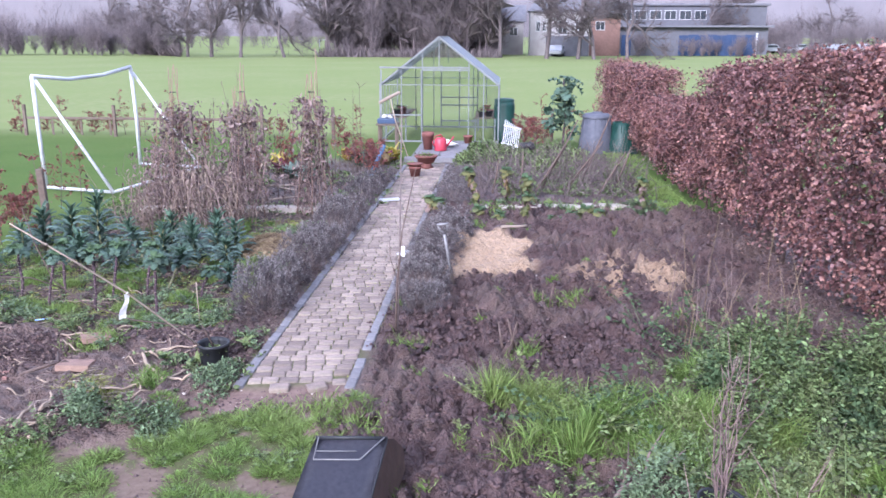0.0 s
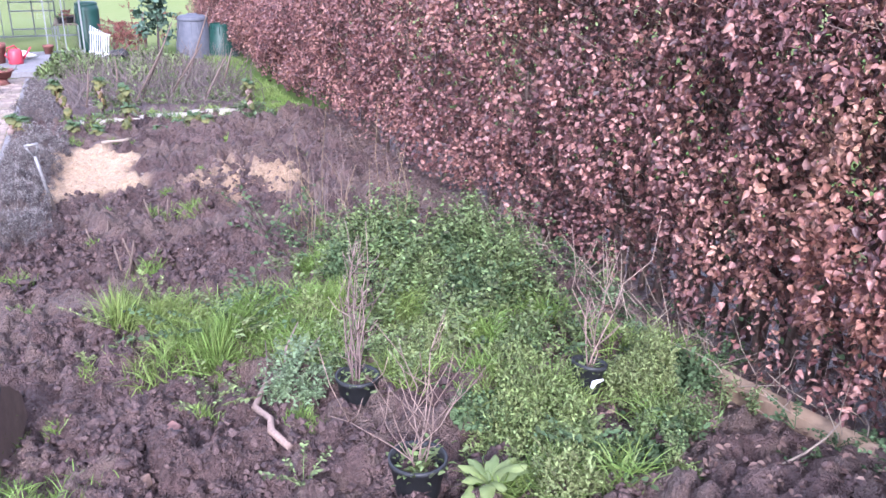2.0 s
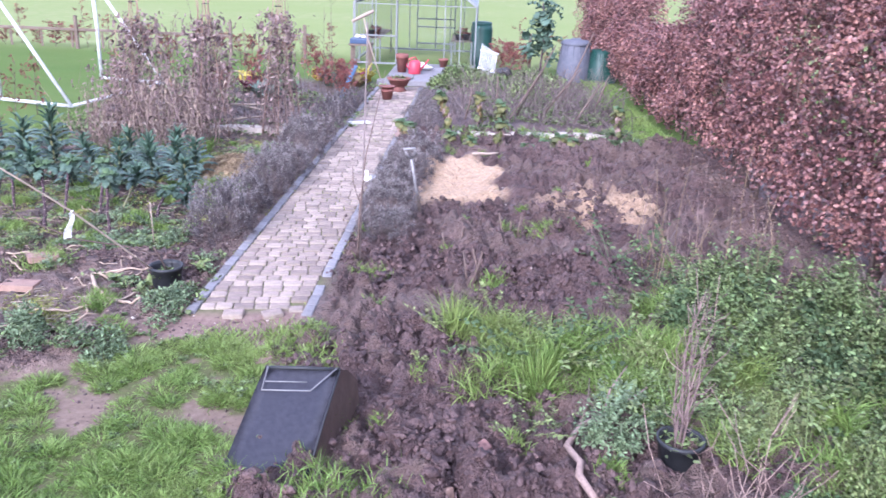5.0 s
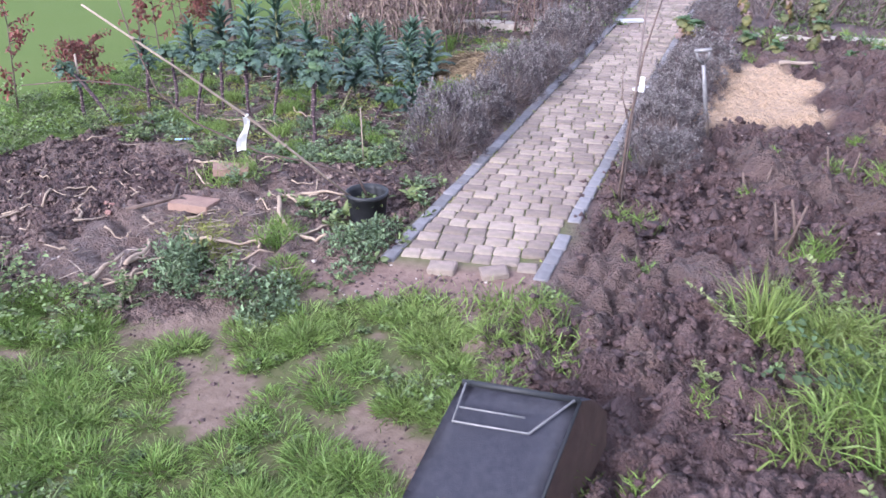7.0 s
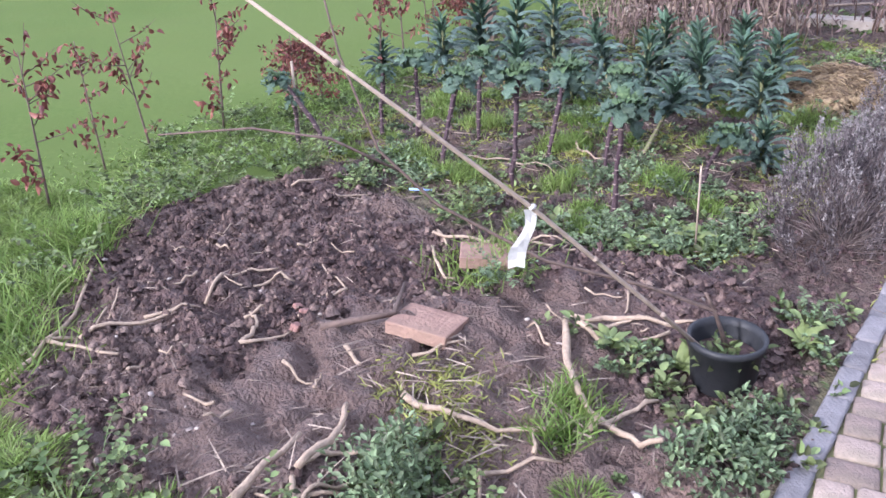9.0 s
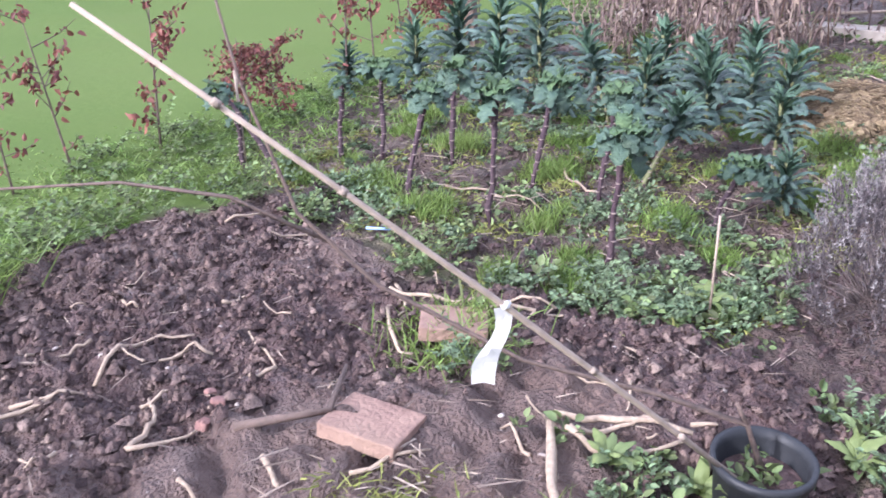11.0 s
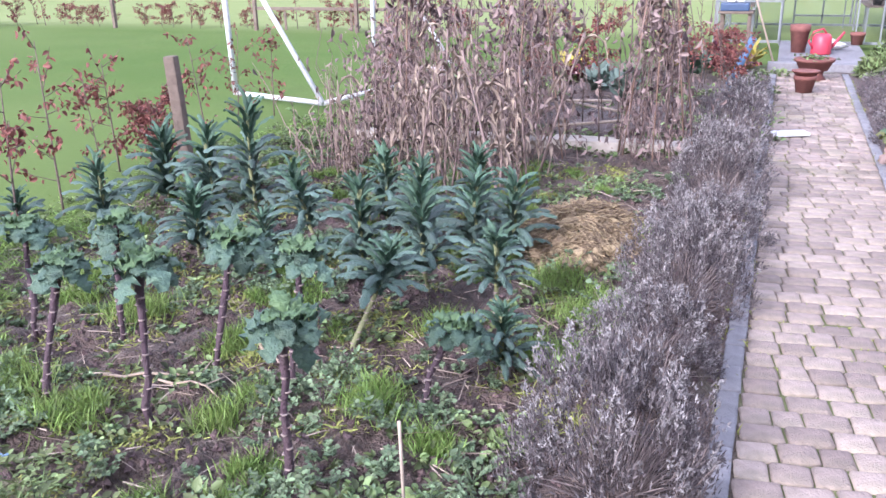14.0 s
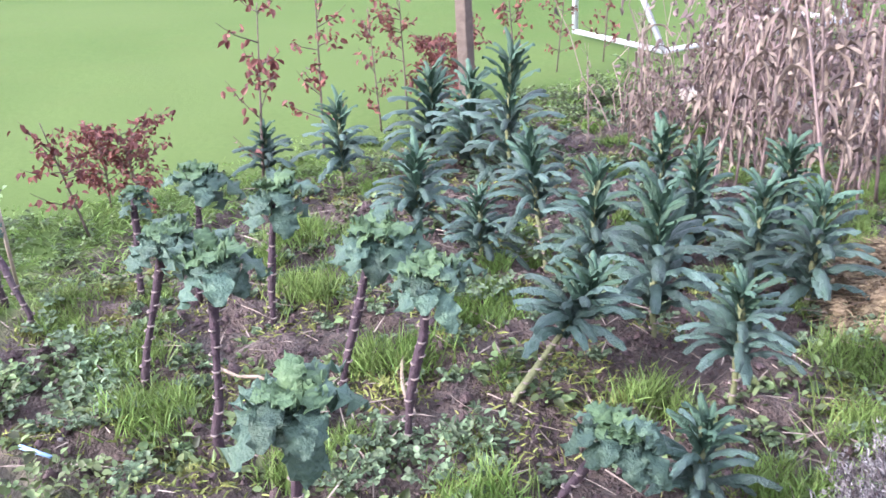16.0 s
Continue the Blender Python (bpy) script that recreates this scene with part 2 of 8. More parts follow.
darkweed = M("dark_weed_leaf", (0.115, 0.165, 0.078), (0.072, 0.112, 0.054), 8, 0.7, 0.2, rnd=0.5, thin=0.3, spec=0.2)
litterleaf = M("fallen_beech_leaf", (0.19, 0.12, 0.098), (0.125, 0.078, 0.065), 12, 0.7, 0.2, rnd=0.5)
silver = M("silver_green_leaf", (0.15, 0.195, 0.155), (0.11, 0.15, 0.12), 14, 0.6, 0.3, rnd=0.3, mode="object", thin=0.1)
glazing = glass("glazing")
drysoil = M("crumbly_brown_soil", (0.168, 0.112, 0.098), (0.056, 0.036, 0.034), 26, 0.75, 1.0, 60, rnd=0.7, spec=0.25, c3=(0.20, 0.145, 0.125))
stickwood = M("sun_bleached_stick", (0.43, 0.335, 0.25), (0.29, 0.22, 0.165), 50, 0.8, 0.4, rnd=0.3)
pinktwig = M("pinkish_bare_twig", (0.31, 0.225, 0.19), (0.21, 0.15, 0.13), 40, 0.8, 0.3, rnd=0.3)
beech_pale = M("coppery_beech_leaf", (0.31, 0.145, 0.110), (0.19, 0.083, 0.065), 10, 0.45, 0.3, 60, rnd=0.5, thin=0.15, spec=0.5, c3=(0.40, 0.25, 0.19))
# pale shoot tips, lightened to paint light onto the mound tops
lav_lit_tip = M("pale_lit_lavender_tip", (0.30, 0.278, 0.27), (0.20, 0.184, 0.182), 9, 0.8, 0.1, rnd=0.4, thin=0.1)
bluegreen = M("blue_green_weed_leaf", (0.215, 0.278, 0.148), (0.135, 0.190, 0.104), 14, 0.5, 0.3, rnd=0.55, thin=0.28, spec=0.4)

# ---- mesh helpers ----
rng = np.random.default_rng(7)


def mesh_of(name, V, F, mat, smooth=False):
    V, F = np.asarray(V, dtype=np.float32), np.asarray(F, dtype=np.int32)
    me = bpy.data.meshes.new(name)
    me.vertices.add(len(V))
    me.vertices.foreach_set("co", V.ravel())
    k = F.shape[1]
    me.loops.add(F.size)
    me.loops.foreach_set("vertex_index", F.ravel())
    me.polygons.add(len(F))
    me.polygons.foreach_set("loop_start", np.arange(0, F.size, k, dtype=np.int32))
    if smooth:
        me.polygons.foreach_set("use_smooth", np.ones(len(F), dtype=bool))
    me.update(calc_edges=True)
    me.validate()
    if mat:
        me.materials.append(mat)
    return me


class Acc:
    """Collects triangles for one mesh."""

    def __init__(self):
        self.V, self.F, self.n = [], [], 0

    def add(self, V, F):
        V, F = np.asarray(V, dtype=np.float64), np.asarray(F, dtype=np.int64)
        self.V.append(V)
        self.F.append(F + self.n)
        self.n += len(V)
        return self

    def mesh(self, name, mat, smooth=False):
        return mesh_of(name, np.concatenate(self.V), np.concatenate(self.F), mat, smooth)


def thing(name, label, category, group="", kind="", at=None):
    ob = new(name)
    ob.empty_display_size = 0.1
    if at is not None:
        ob.matrix_basis = at if isinstance(at, Matrix) else Matrix.Translation(at)
    return tagged(ob, label, category, group, kind)


def part(name, data, material, parent, label="", kind=""):
    """One mesh object under a thing or a part; data: bmesh, Acc or mesh."""
    if isinstance(data, bmesh.types.BMesh):
        me = bpy.data.meshes.new(name)
        data.to_mesh(me)
        data.free()
        me.materials.append(material)
    elif isinstance(data, Acc):
        me = data.mesh(name, material)
    else:
        me = data
    ob = new(name, me)
    ob.parent = parent
    if label or kind:
        tagged(ob, label=label, kind=kind)
    return ob


def solo(name, data, material, label, category, group="", kind="", at=None):
    ob = part(name, data, material, None)
    if at is not None:
        ob.matrix_basis = at if isinstance(at, Matrix) else Matrix.Translation(at)
    return tagged(ob, label, category, group, kind)


def box_bm(x0, y0, z0, x1, y1, z1, bev=0.006, bm=None, rot=None):
    own = bm or bmesh.new()
    r = bmesh.ops.create_cube(own, size=1)
    vs = r["verts"]
    m = Matrix.Translation(((x0 + x1) / 2, (y0 + y1) / 2, (z0 + z1) / 2)) @ Matrix.Diagonal((abs(x1 - x0), abs(y1 - y0), abs(z1 - z0), 1))
    bmesh.ops.transform(own, matrix=(rot or Matrix()) @ m, verts=vs)
    if bev:
        es = list({e for v in vs for e in v.link_edges})
        bmesh.ops.bevel(own, geom=es, offset=bev, segments=2, affect="EDGES", profile=0.6)
    return own


def tube(pts, radii, n=6, cap=True):
    """Triangles of a tapering tube along points."""
    P = np.asarray(pts, dtype=float)
    R = np.broadcast_to(np.asarray(radii, dtype=float), (len(P),))
    T = np.gradient(P, axis=0)
    T /= np.linalg.norm(T, axis=1)[:, None] + 1e-9
    ref = np.where(np.abs(T[:, 2:3]) > 0.9, np.array([[1.0, 0, 0]]), np.array([[0, 0, 1.0]]))
    A = np.cross(T, ref)
    A /= np.linalg.norm(A, axis=1)[:, None] + 1e-9
    B = np.cross(T, A)
    a = np.arange(n) * 2 * np.pi / n
    V = (P[:, None] + R[:, None, None] * (np.cos(a)[None, :, None] * A[:, None] + np.sin(a)[None, :, None] * B[:, None])).reshape(-1, 3)
    F = []
    for i in range(len(P) - 1):
        for j in range(n):
            p, q = i * n + j, i * n + (j + 1) % n
            F += [(p, q, q + n), (p, q + n, p + n)]
    if cap:
        V = np.concatenate([V, P[:1], P[-1:]])
        for j in range(n):
            F += [(len(V) - 2, (j + 1) % n, j), (len(V) - 1, (len(P) - 1) * n + j, (len(P) - 1) * n + (j + 1) % n)]
    return V, np.array(F)


def lathe(profile, n=24):
    """Triangles of a turned form from (radius, z) points."""
    a = np.arange(n) * 2 * np.pi / n
    V = np.concatenate([np.stack([r * np.cos(a), r * np.sin(a), np.full(n, z)], 1) for r, z in profile])
    F = []
    for i in range(len(profile) - 1):
        for j in range(n):
            p, q = i * n + j, i * n + (j + 1) % n
            F += [(p, q, q + n), (p, q + n, p + n)]
    return V, np.array(F)


def unit(v):
    return v / (np.linalg.norm(v, axis=-1, keepdims=True) + 1e-9)


def blades(P, D, length, width, droop=0.5):
    """Bent tapering grass blades: base points, directions, lengths, widths."""
    n = len(P)
    length, width = np.broadcast_to(length, (n,)), np.broadcast_to(width, (n,))
    D = unit(D)
    S = unit(np.cross(D, rng.normal(size=(n, 3))))
    down = np.zeros((n, 3))
    out = D.copy()
    out[:, 2] = 0
    out = unit(out)
    down[:] = out * 0.5 + np.array([0, 0, -0.6])
    dr = np.broadcast_to(droop, (n,))[:, None]
    mid = P + D * length[:, None] * 0.55 + down * length[:, None] * dr * 0.15
    tip = P + D * length[:, None] + down * length[:, None] * dr * 0.6
    w = S * width[:, None] * 0.5
    V = np.stack([P - w, P + w, mid - w * 0.8, mid + w * 0.8, tip], 1).reshape(-1, 3)
    b = np.arange(n)[:, None, None] * 5
    F = (b + np.array([[0, 1, 3], [0, 3, 2], [2, 3, 4]])[None]).reshape(-1, 3)
    return V, F


def leaves(P, D, Nn, length, width, fold=0.25, curl=0.15):
    """Oval folded leaves: base points, along, normals."""
    n = len(P)
    length, width = np.broadcast_to(length, (n,))[:, None], np.broadcast_to(width, (n,))[:, None]
    D = unit(D)
    S = unit(np.cross(D, Nn))
    U = np.cross(S, D)
    fo, cu = fold * width, curl * length
    c = [P, P + D * length * 0.3 - S * width * 0.45 + U * fo, P + D * length * 0.68 - S * width * 0.42 + U * (fo - cu * 0.3),
         P + D * length - U * cu, P + D * length * 0.68 + S * width * 0.42 + U * (fo - cu * 0.3), P + D * length * 0.3 + S * width * 0.45 + U * fo]
    V = np.stack(c, 1).reshape(-1, 3)
    b = np.arange(n)[:, None, None] * 6
    F = (b + np.array([[0, 3, 1], [1, 3, 2], [0, 5, 3], [5, 4, 3]])[None]).reshape(-1, 3)
    return V, F


def scatter_dirs(n, up=0.6, spread=0.7):
    d = rng.normal(size=(n, 3)) * spread
    d[:, 2] = np.abs(d[:, 2]) * 0.4 + up
    return unit(d)


LAT = np.random.default_rng(3).random((256, 256))


def vnoise(x, y, s, o=0):
    x, y = x * s + 17.3 * o + 500, y * s + 9.1 * o + 500
    xi, yi = np.floor(x).astype(int), np.floor(y).astype(int)
    fx, fy = x - xi, y - yi
    fx, fy = fx * fx * (3 - 2 * fx), fy * fy * (3 - 2 * fy)
    g = lambda i, j: LAT[i % 256, j % 256]
    return (g(xi, yi) * (1 - fx) + g(xi + 1, yi) * fx) * (1 - fy) + (g(xi, yi + 1) * (1 - fx) + g(xi + 1, yi + 1) * fx) * fy


def sstep(a, b, x):
    t = np.clip((x - a) / (b - a), 0, 1)
    return t * t * (3 - 2 * t)


def inside(x, y, poly, soft=0.15):
    """About 1 inside a polygon, 0 outside, with a wavering soft edge."""
    x = x + (vnoise(x, y, 2.3, 5) - 0.5) * 0.35
    y = y + (vnoise(x, y, 2.3, 8) - 0.5) * 0.35
    x, y = np.asarray(x, float), np.asarray(y, float)
    c, d = np.zeros(x.shape, bool), np.full(x.shape, 1e9)
    for (x0, y0), (x1, y1) in zip(poly, poly[1:] + poly[:1]):
        hit = ((y0 > y) != (y1 > y)) & (x < (x1 - x0) * (y - y0) / (y1 - y0 + 1e-12) + x0)
        c ^= hit
        t = np.clip(((x - x0) * (x1 - x0) + (y - y0) * (y1 - y0)) / ((x1 - x0) ** 2 + (y1 - y0) ** 2), 0, 1)
        d = np.minimum(d, np.hypot(x - x0 - t * (x1 - x0), y - y0 - t * (y1 - y0)))
    return sstep(-soft, soft, np.where(c, d, -d))


# ---- ground ----
BED_R = [(0.48, -3.4), (0.42, -0.1), (0.33, 0.1), (0.33, 7.6), (4.55, 7.9), (7.2, 7.0), (7.5, -5.0), (3.0, -5.0)]
BED_R2 = [(0.33, 7.4), (0.33, 12.7), (1.3, 14.6), (4.2, 14.6), (4.55, 7.4)]
MOUND = [(-2.6, -1.35), (-1.2, -1.0), (-0.5, -0.1), (-0.42, 1.2), (-1.6, 1.25), (-2.7, 1.2), (-3.6, 1.45), (-4.2, 0.7), (-3.8, -0.2), (-3.3, -0.9)]
KALE_BED = [(-0.33, 1.1), (-0.33, 12.6), (-4.6, 12.6), (-4.9, 6.0), (-4.5, 2.0), (-3.6, 1.4)]
SAW_A = [(1.1, 3.25), (1.05, 5.3), (1.7, 5.8), (2.1, 4.9), (2.05, 3.9), (1.6, 3.35)]
SAW_B = [(2.6, 3.4), (3.2, 4.5), (4.0, 4.0), (3.7, 2.8), (2.9, 2.8)]
MUD = [(-0.6, -0.02), (0.52, -0.05), (0.5, -0.28), (0.25, -0.5), (-0.1, -0.35), (-0.5, -0.62), (-0.75, -0.75), (-0.85, -0.4)]


def lawn_noise(x, y):
    return 0.45 * vnoise(x, y, 1.9, 21) + 0.33 * vnoise(x, y, 5.0, 22) + 0.22 * vnoise(x, y, 13, 24)


def ramp_up(y):
    return 1.1 * sstep(0, 1, (-2.75 - y) / 3.3)


def ground_z(x, y):
    x, y = np.asarray(x, float), np.asarray(y, float)
    r1, mo, kb, r2 = inside(x, y, BED_R), inside(x, y, MOUND), inside(x, y, KALE_BED), inside(x, y, BED_R2)
    wx, wy = x + 0.08 * vnoise(x, y, 5, 71), y + 0.08 * vnoise(x, y, 5, 72)
    rough = 0.30 * np.abs(vnoise(wx, wy, 4.2, 1) - 0.5) + 0.28 * np.abs(vnoise(wx, wy, 8.5, 2) - 0.5) + 0.11 * np.abs(vnoise(wx, wy, 17, 3) - 0.5) + 0.03 * (vnoise(x, y, 31, 7) - 0.5) - 0.10
    soft = 0.03 * (vnoise(x, y, 1.6, 4) - 0.5)
    z = soft + rough * (1 - 0.75 * inside(x, y, SAW_A, 0.2)) * np.clip(1.05 * r1 * sstep(5.6, 4.9, x) + 0.5 * mo + 0.35 * kb + 0.4 * r2, 0, 1.05)
    z += 0.09 * (vnoise(x, y, 1.4, 6) - 0.5) * r1
    near_pot = np.exp(-((x + 0.86) ** 2 + (y - 0.48) ** 2) / 0.09)
    z = z * (1 - near_pot) + 0.045 * mo * (1 - near_pot) - 0.02 * near_pot
    saw = np.maximum(inside(x, y, SAW_A, 0.2), 0.35 * inside(x, y, SAW_B, 0.25))
    z += 0.06 * saw
    pathy = sstep(0.62, 0.5, np.abs(x)) * sstep(-0.15, 0.0, y) * sstep(12.6, 12.4, y)
    z = z * (1 - pathy) + 0.017 * pathy
    far = sstep(15, 60, np.hypot(x, y))
    return z * (1 - far) + ramp_up(y) - 0.03


def axis(fine0, fine1, step, far, grow=1.22):
    a = list(np.arange(fine0, fine1 + 1e-6, step))
    s, v, up = step, a[-1], []
    while v < far:
        s *= grow
        v += s
        up.append(v)
    s, v, lo = step, a[0], []
    while v > -far:
        s *= grow
        v -= s
        lo.append(v)
    return np.array(lo[::-1] + a + up)


gx, gy = axis(-5.0, 5.0, 0.030, 2500), axis(-4.6, 7.8, 0.030, 2500)
GX, GY = np.meshgrid(gx, gy)
fx_, fy_ = GX.ravel(), GY.ravel()
fz_ = ground_z(fx_, fy_)
nx_, ny_ = len(gx), len(gy)
ii = (np.arange(ny_ - 1)[:, None] * nx_ + np.arange(nx_ - 1)[None]).ravel()
gme = mesh_of("ground", np.stack([fx_, fy_, fz_], 1), np.stack([ii, ii + 1, ii + nx_ + 1, ii + nx_], 1), None, smooth=True)
soilv = np.clip(inside(fx_, fy_, BED_R) + inside(fx_, fy_, MOUND) + 0.9 * inside(fx_, fy_, KALE_BED) + inside(fx_, fy_, BED_R2), 0, 1)
sawv = np.clip(inside(fx_, fy_, SAW_A, 0.1) + 0.75 * inside(fx_, fy_, SAW_B, 0.3) * (vnoise(fx_, fy_, 6, 11) > 0.4), 0, 1)
mudv = np.clip(0.85 * inside(fx_, fy_, MOUND) * sstep(0.34, 0.62, 0.75 * vnoise(fx_, fy_, 1.6, 51) + 0.3 * sstep(-2.3, -3.6, fx_) + 0.18 * sstep(0.3, -0.9, fy_)) + 0.6 * inside(fx_, fy_, BED_R) * sstep(0.52, 0.70, vnoise(fx_, fy_, 1.9, 52)) + inside(fx_, fy_, MUD) + 0.35 * sstep(0.62, 0.52, np.abs(fx_)) * sstep(-0.5, -0.2, fy_) * sstep(13, 12.5, fy_), 0, 1)
yard_ = sstep(-4.3, -3.3, fy_) * sstep(0.2, -0.2, fy_) * sstep(-6.5, -5.0, fx_)
wornv = 0.75 * yard_
mudv = np.maximum(mudv, 0.8 * yard_ * sstep(0.40, 0.31, lawn_noise(fx_, fy_)))
meadv = sstep(16.3, 17.2, fy_ + 0.02 * fx_)
for nm, arr in (("meadow", meadv), ("worn", wornv), ("soil", soilv), ("saw", sawv), ("mud", mudv)):
    at_ = gme.attributes.new(nm, "FLOAT", "POINT")
    at_.data.foreach_set("value", arr.astype(np.float32))


def ground_material():
    m = bpy.data.materials.new("garden_ground")
    m.use_nodes = True
    N, L = m.node_tree.nodes, m.node_tree.links
    bs = N["Principled BSDF"]
    tc = N.new("ShaderNodeTexCoord")

    def nz(scale, detail=5):
        n = N.new("ShaderNodeTexNoise")
        n.inputs["Scale"].default_value, n.inputs["Detail"].default_value = scale, detail
        L.new(tc.outputs["Object"], n.inputs["Vector"])
        return n.outputs[0]

    def mixc(f, a, b):
        x = N.new("ShaderNodeMix")
        x.data_type = "RGBA"
        for sock, val in ((0, f), (6, a), (7, b)):
            if isinstance(val, (tuple, float)):
                x.inputs[sock].default_value = (*val, 1) if isinstance(val, tuple) else val
            else:
                L.new(val, x.inputs[sock])
        return x.outputs[2]

    def rng_(src, a, b, c=0.0, d=1.0):
        x = N.new("ShaderNodeMapRange")
        for k, v in zip((1, 2, 3, 4), (a, b, c, d)):
            x.inputs[k].default_value = v
        L.new(src, x.inputs[0])
        return x.outputs[0]

    def attr(nm):
        x = N.new("ShaderNodeAttribute")
        x.attribute_name = nm
        return x.outputs["Fac"]

    big, mid, small = nz(0.12, 3), nz(2.2), nz(22)
    grass = mixc(rng_(small, 0.35, 0.65), (0.068, 0.115, 0.026), (0.105, 0.155, 0.044))
    grass = mixc(rng_(mid, 0.4, 0.7), grass, (0.092, 0.13, 0.036))
    grass = mixc(rng_(nz(0.6, 4), 0.42, 0.62, 0.0, 0.7), grass, (0.075, 0.122, 0.03))
    grass = mixc(rng_(big, 0.4, 0.65, 0.0, 0.7), grass, (0.118, 0.158, 0.05))
    hay = mixc(rng_(mid, 0.35, 0.65), mixc(rng_(big, 0.4, 0.65), (0.20, 0.235, 0.09), (0.235, 0.255, 0.12)), (0.185, 0.23, 0.085))
    grass = mixc(attr("meadow"), grass, hay)
    soil = mixc(rng_(small, 0.3, 0.7), (0.046, 0.028, 0.028), (0.142, 0.089, 0.085))
    soil = mixc(rng_(mid, 0.42, 0.68), soil, (0.185, 0.124, 0.115))
    mud = mixc(rng_(small, 0.3, 0.7), (0.23, 0.165, 0.14), (0.15, 0.103, 0.088))
    saw = mixc(rng_(small, 0.35, 0.65), (0.66, 0.47, 0.31), (0.51, 0.355, 0.232))
    out = mixc(attr("worn"), grass, mixc(rng_(small, 0.3, 0.7), (0.075, 0.075, 0.038), (0.11, 0.095, 0.055)))
    out = mixc(attr("soil"), out, soil)
    out = mixc(attr("mud"), out, mud)
    out = mixc(attr("saw"), out, saw)
    L.new(out, bs.inputs["Base Color"])
    L.new(rng_(attr("soil"), 0.0, 1.0, 0.92, 0.50), bs.inputs["Roughness"])
    L.new(rng_(attr("soil"), 0.0, 1.0, 0.05, 0.42), bs.inputs["Specular IOR Level"])
    bp = N.new("ShaderNodeBump")
    bp.inputs["Strength"].default_value, bp.inputs["Distance"].default_value = 1.0, 0.06
    hs = N.new("ShaderNodeMath")
    hs.operation = "MULTIPLY_ADD"
    hs.inputs[1].default_value = 1.6
    L.new(nz(19, 6), hs.inputs[0])
    L.new(nz(75, 4), hs.inputs[2])
    L.new(hs.outputs[0], bp.inputs["Height"])
    L.new(rng_(attr("soil"), 0.0, 1.0, 0.16, 1.0), bp.inputs["Strength"])
    L.new(bp.outputs[0], bs.inputs["Normal"])
    return m


gme.materials.append(ground_material())
ground = tagged(new("ground", gme), "dug soil beds, worn lawn and green field", "ground", kind="structure")

# ---- beech hedge ----
HEDGE = [(22.0, 4.75, 1.86), (13.6, 4.80, 1.88), (12.9, 4.8, 1.45), (9.4, 4.8, 1.38), (8.9, 4.8, 1.7), (8.2, 4.85, 2.1), (6.5, 4.95, 2.3), (3.8, 5.1, 2.48), (2.0, 5.15, 2.55), (0.0, 5.3, 2.6), (-2.0, 5.45, 2.6), (-4.6, 5.6, 2.6)]
_hy = np.array([h[0] for h in HEDGE])[::-1]
_hx = np.array([h[1] for h in HEDGE])[::-1]
_hh = np.array([h[2] for h in HEDGE])[::-1]


def simple_leaves(P, D, Nn, length, width):
    """Folded two-sided lozenge leaves."""
    D = unit(D)
    S = unit(np.cross(D, Nn)) * (width * 0.5)[:, None]
    U = np.cross(unit(S), D) * (width * 0.22)[:, None]
    mid = P + D * (length * 0.52)[:, None]
    V = np.stack([P, mid - S + U, P + D * length[:, None], mid + S + U], 1).reshape(-1, 3)
    F = (np.arange(len(P))[:, None, None] * 4 + np.array([[0, 2, 1], [0, 3, 2]])[None]).reshape(-1, 3)
    return V, F


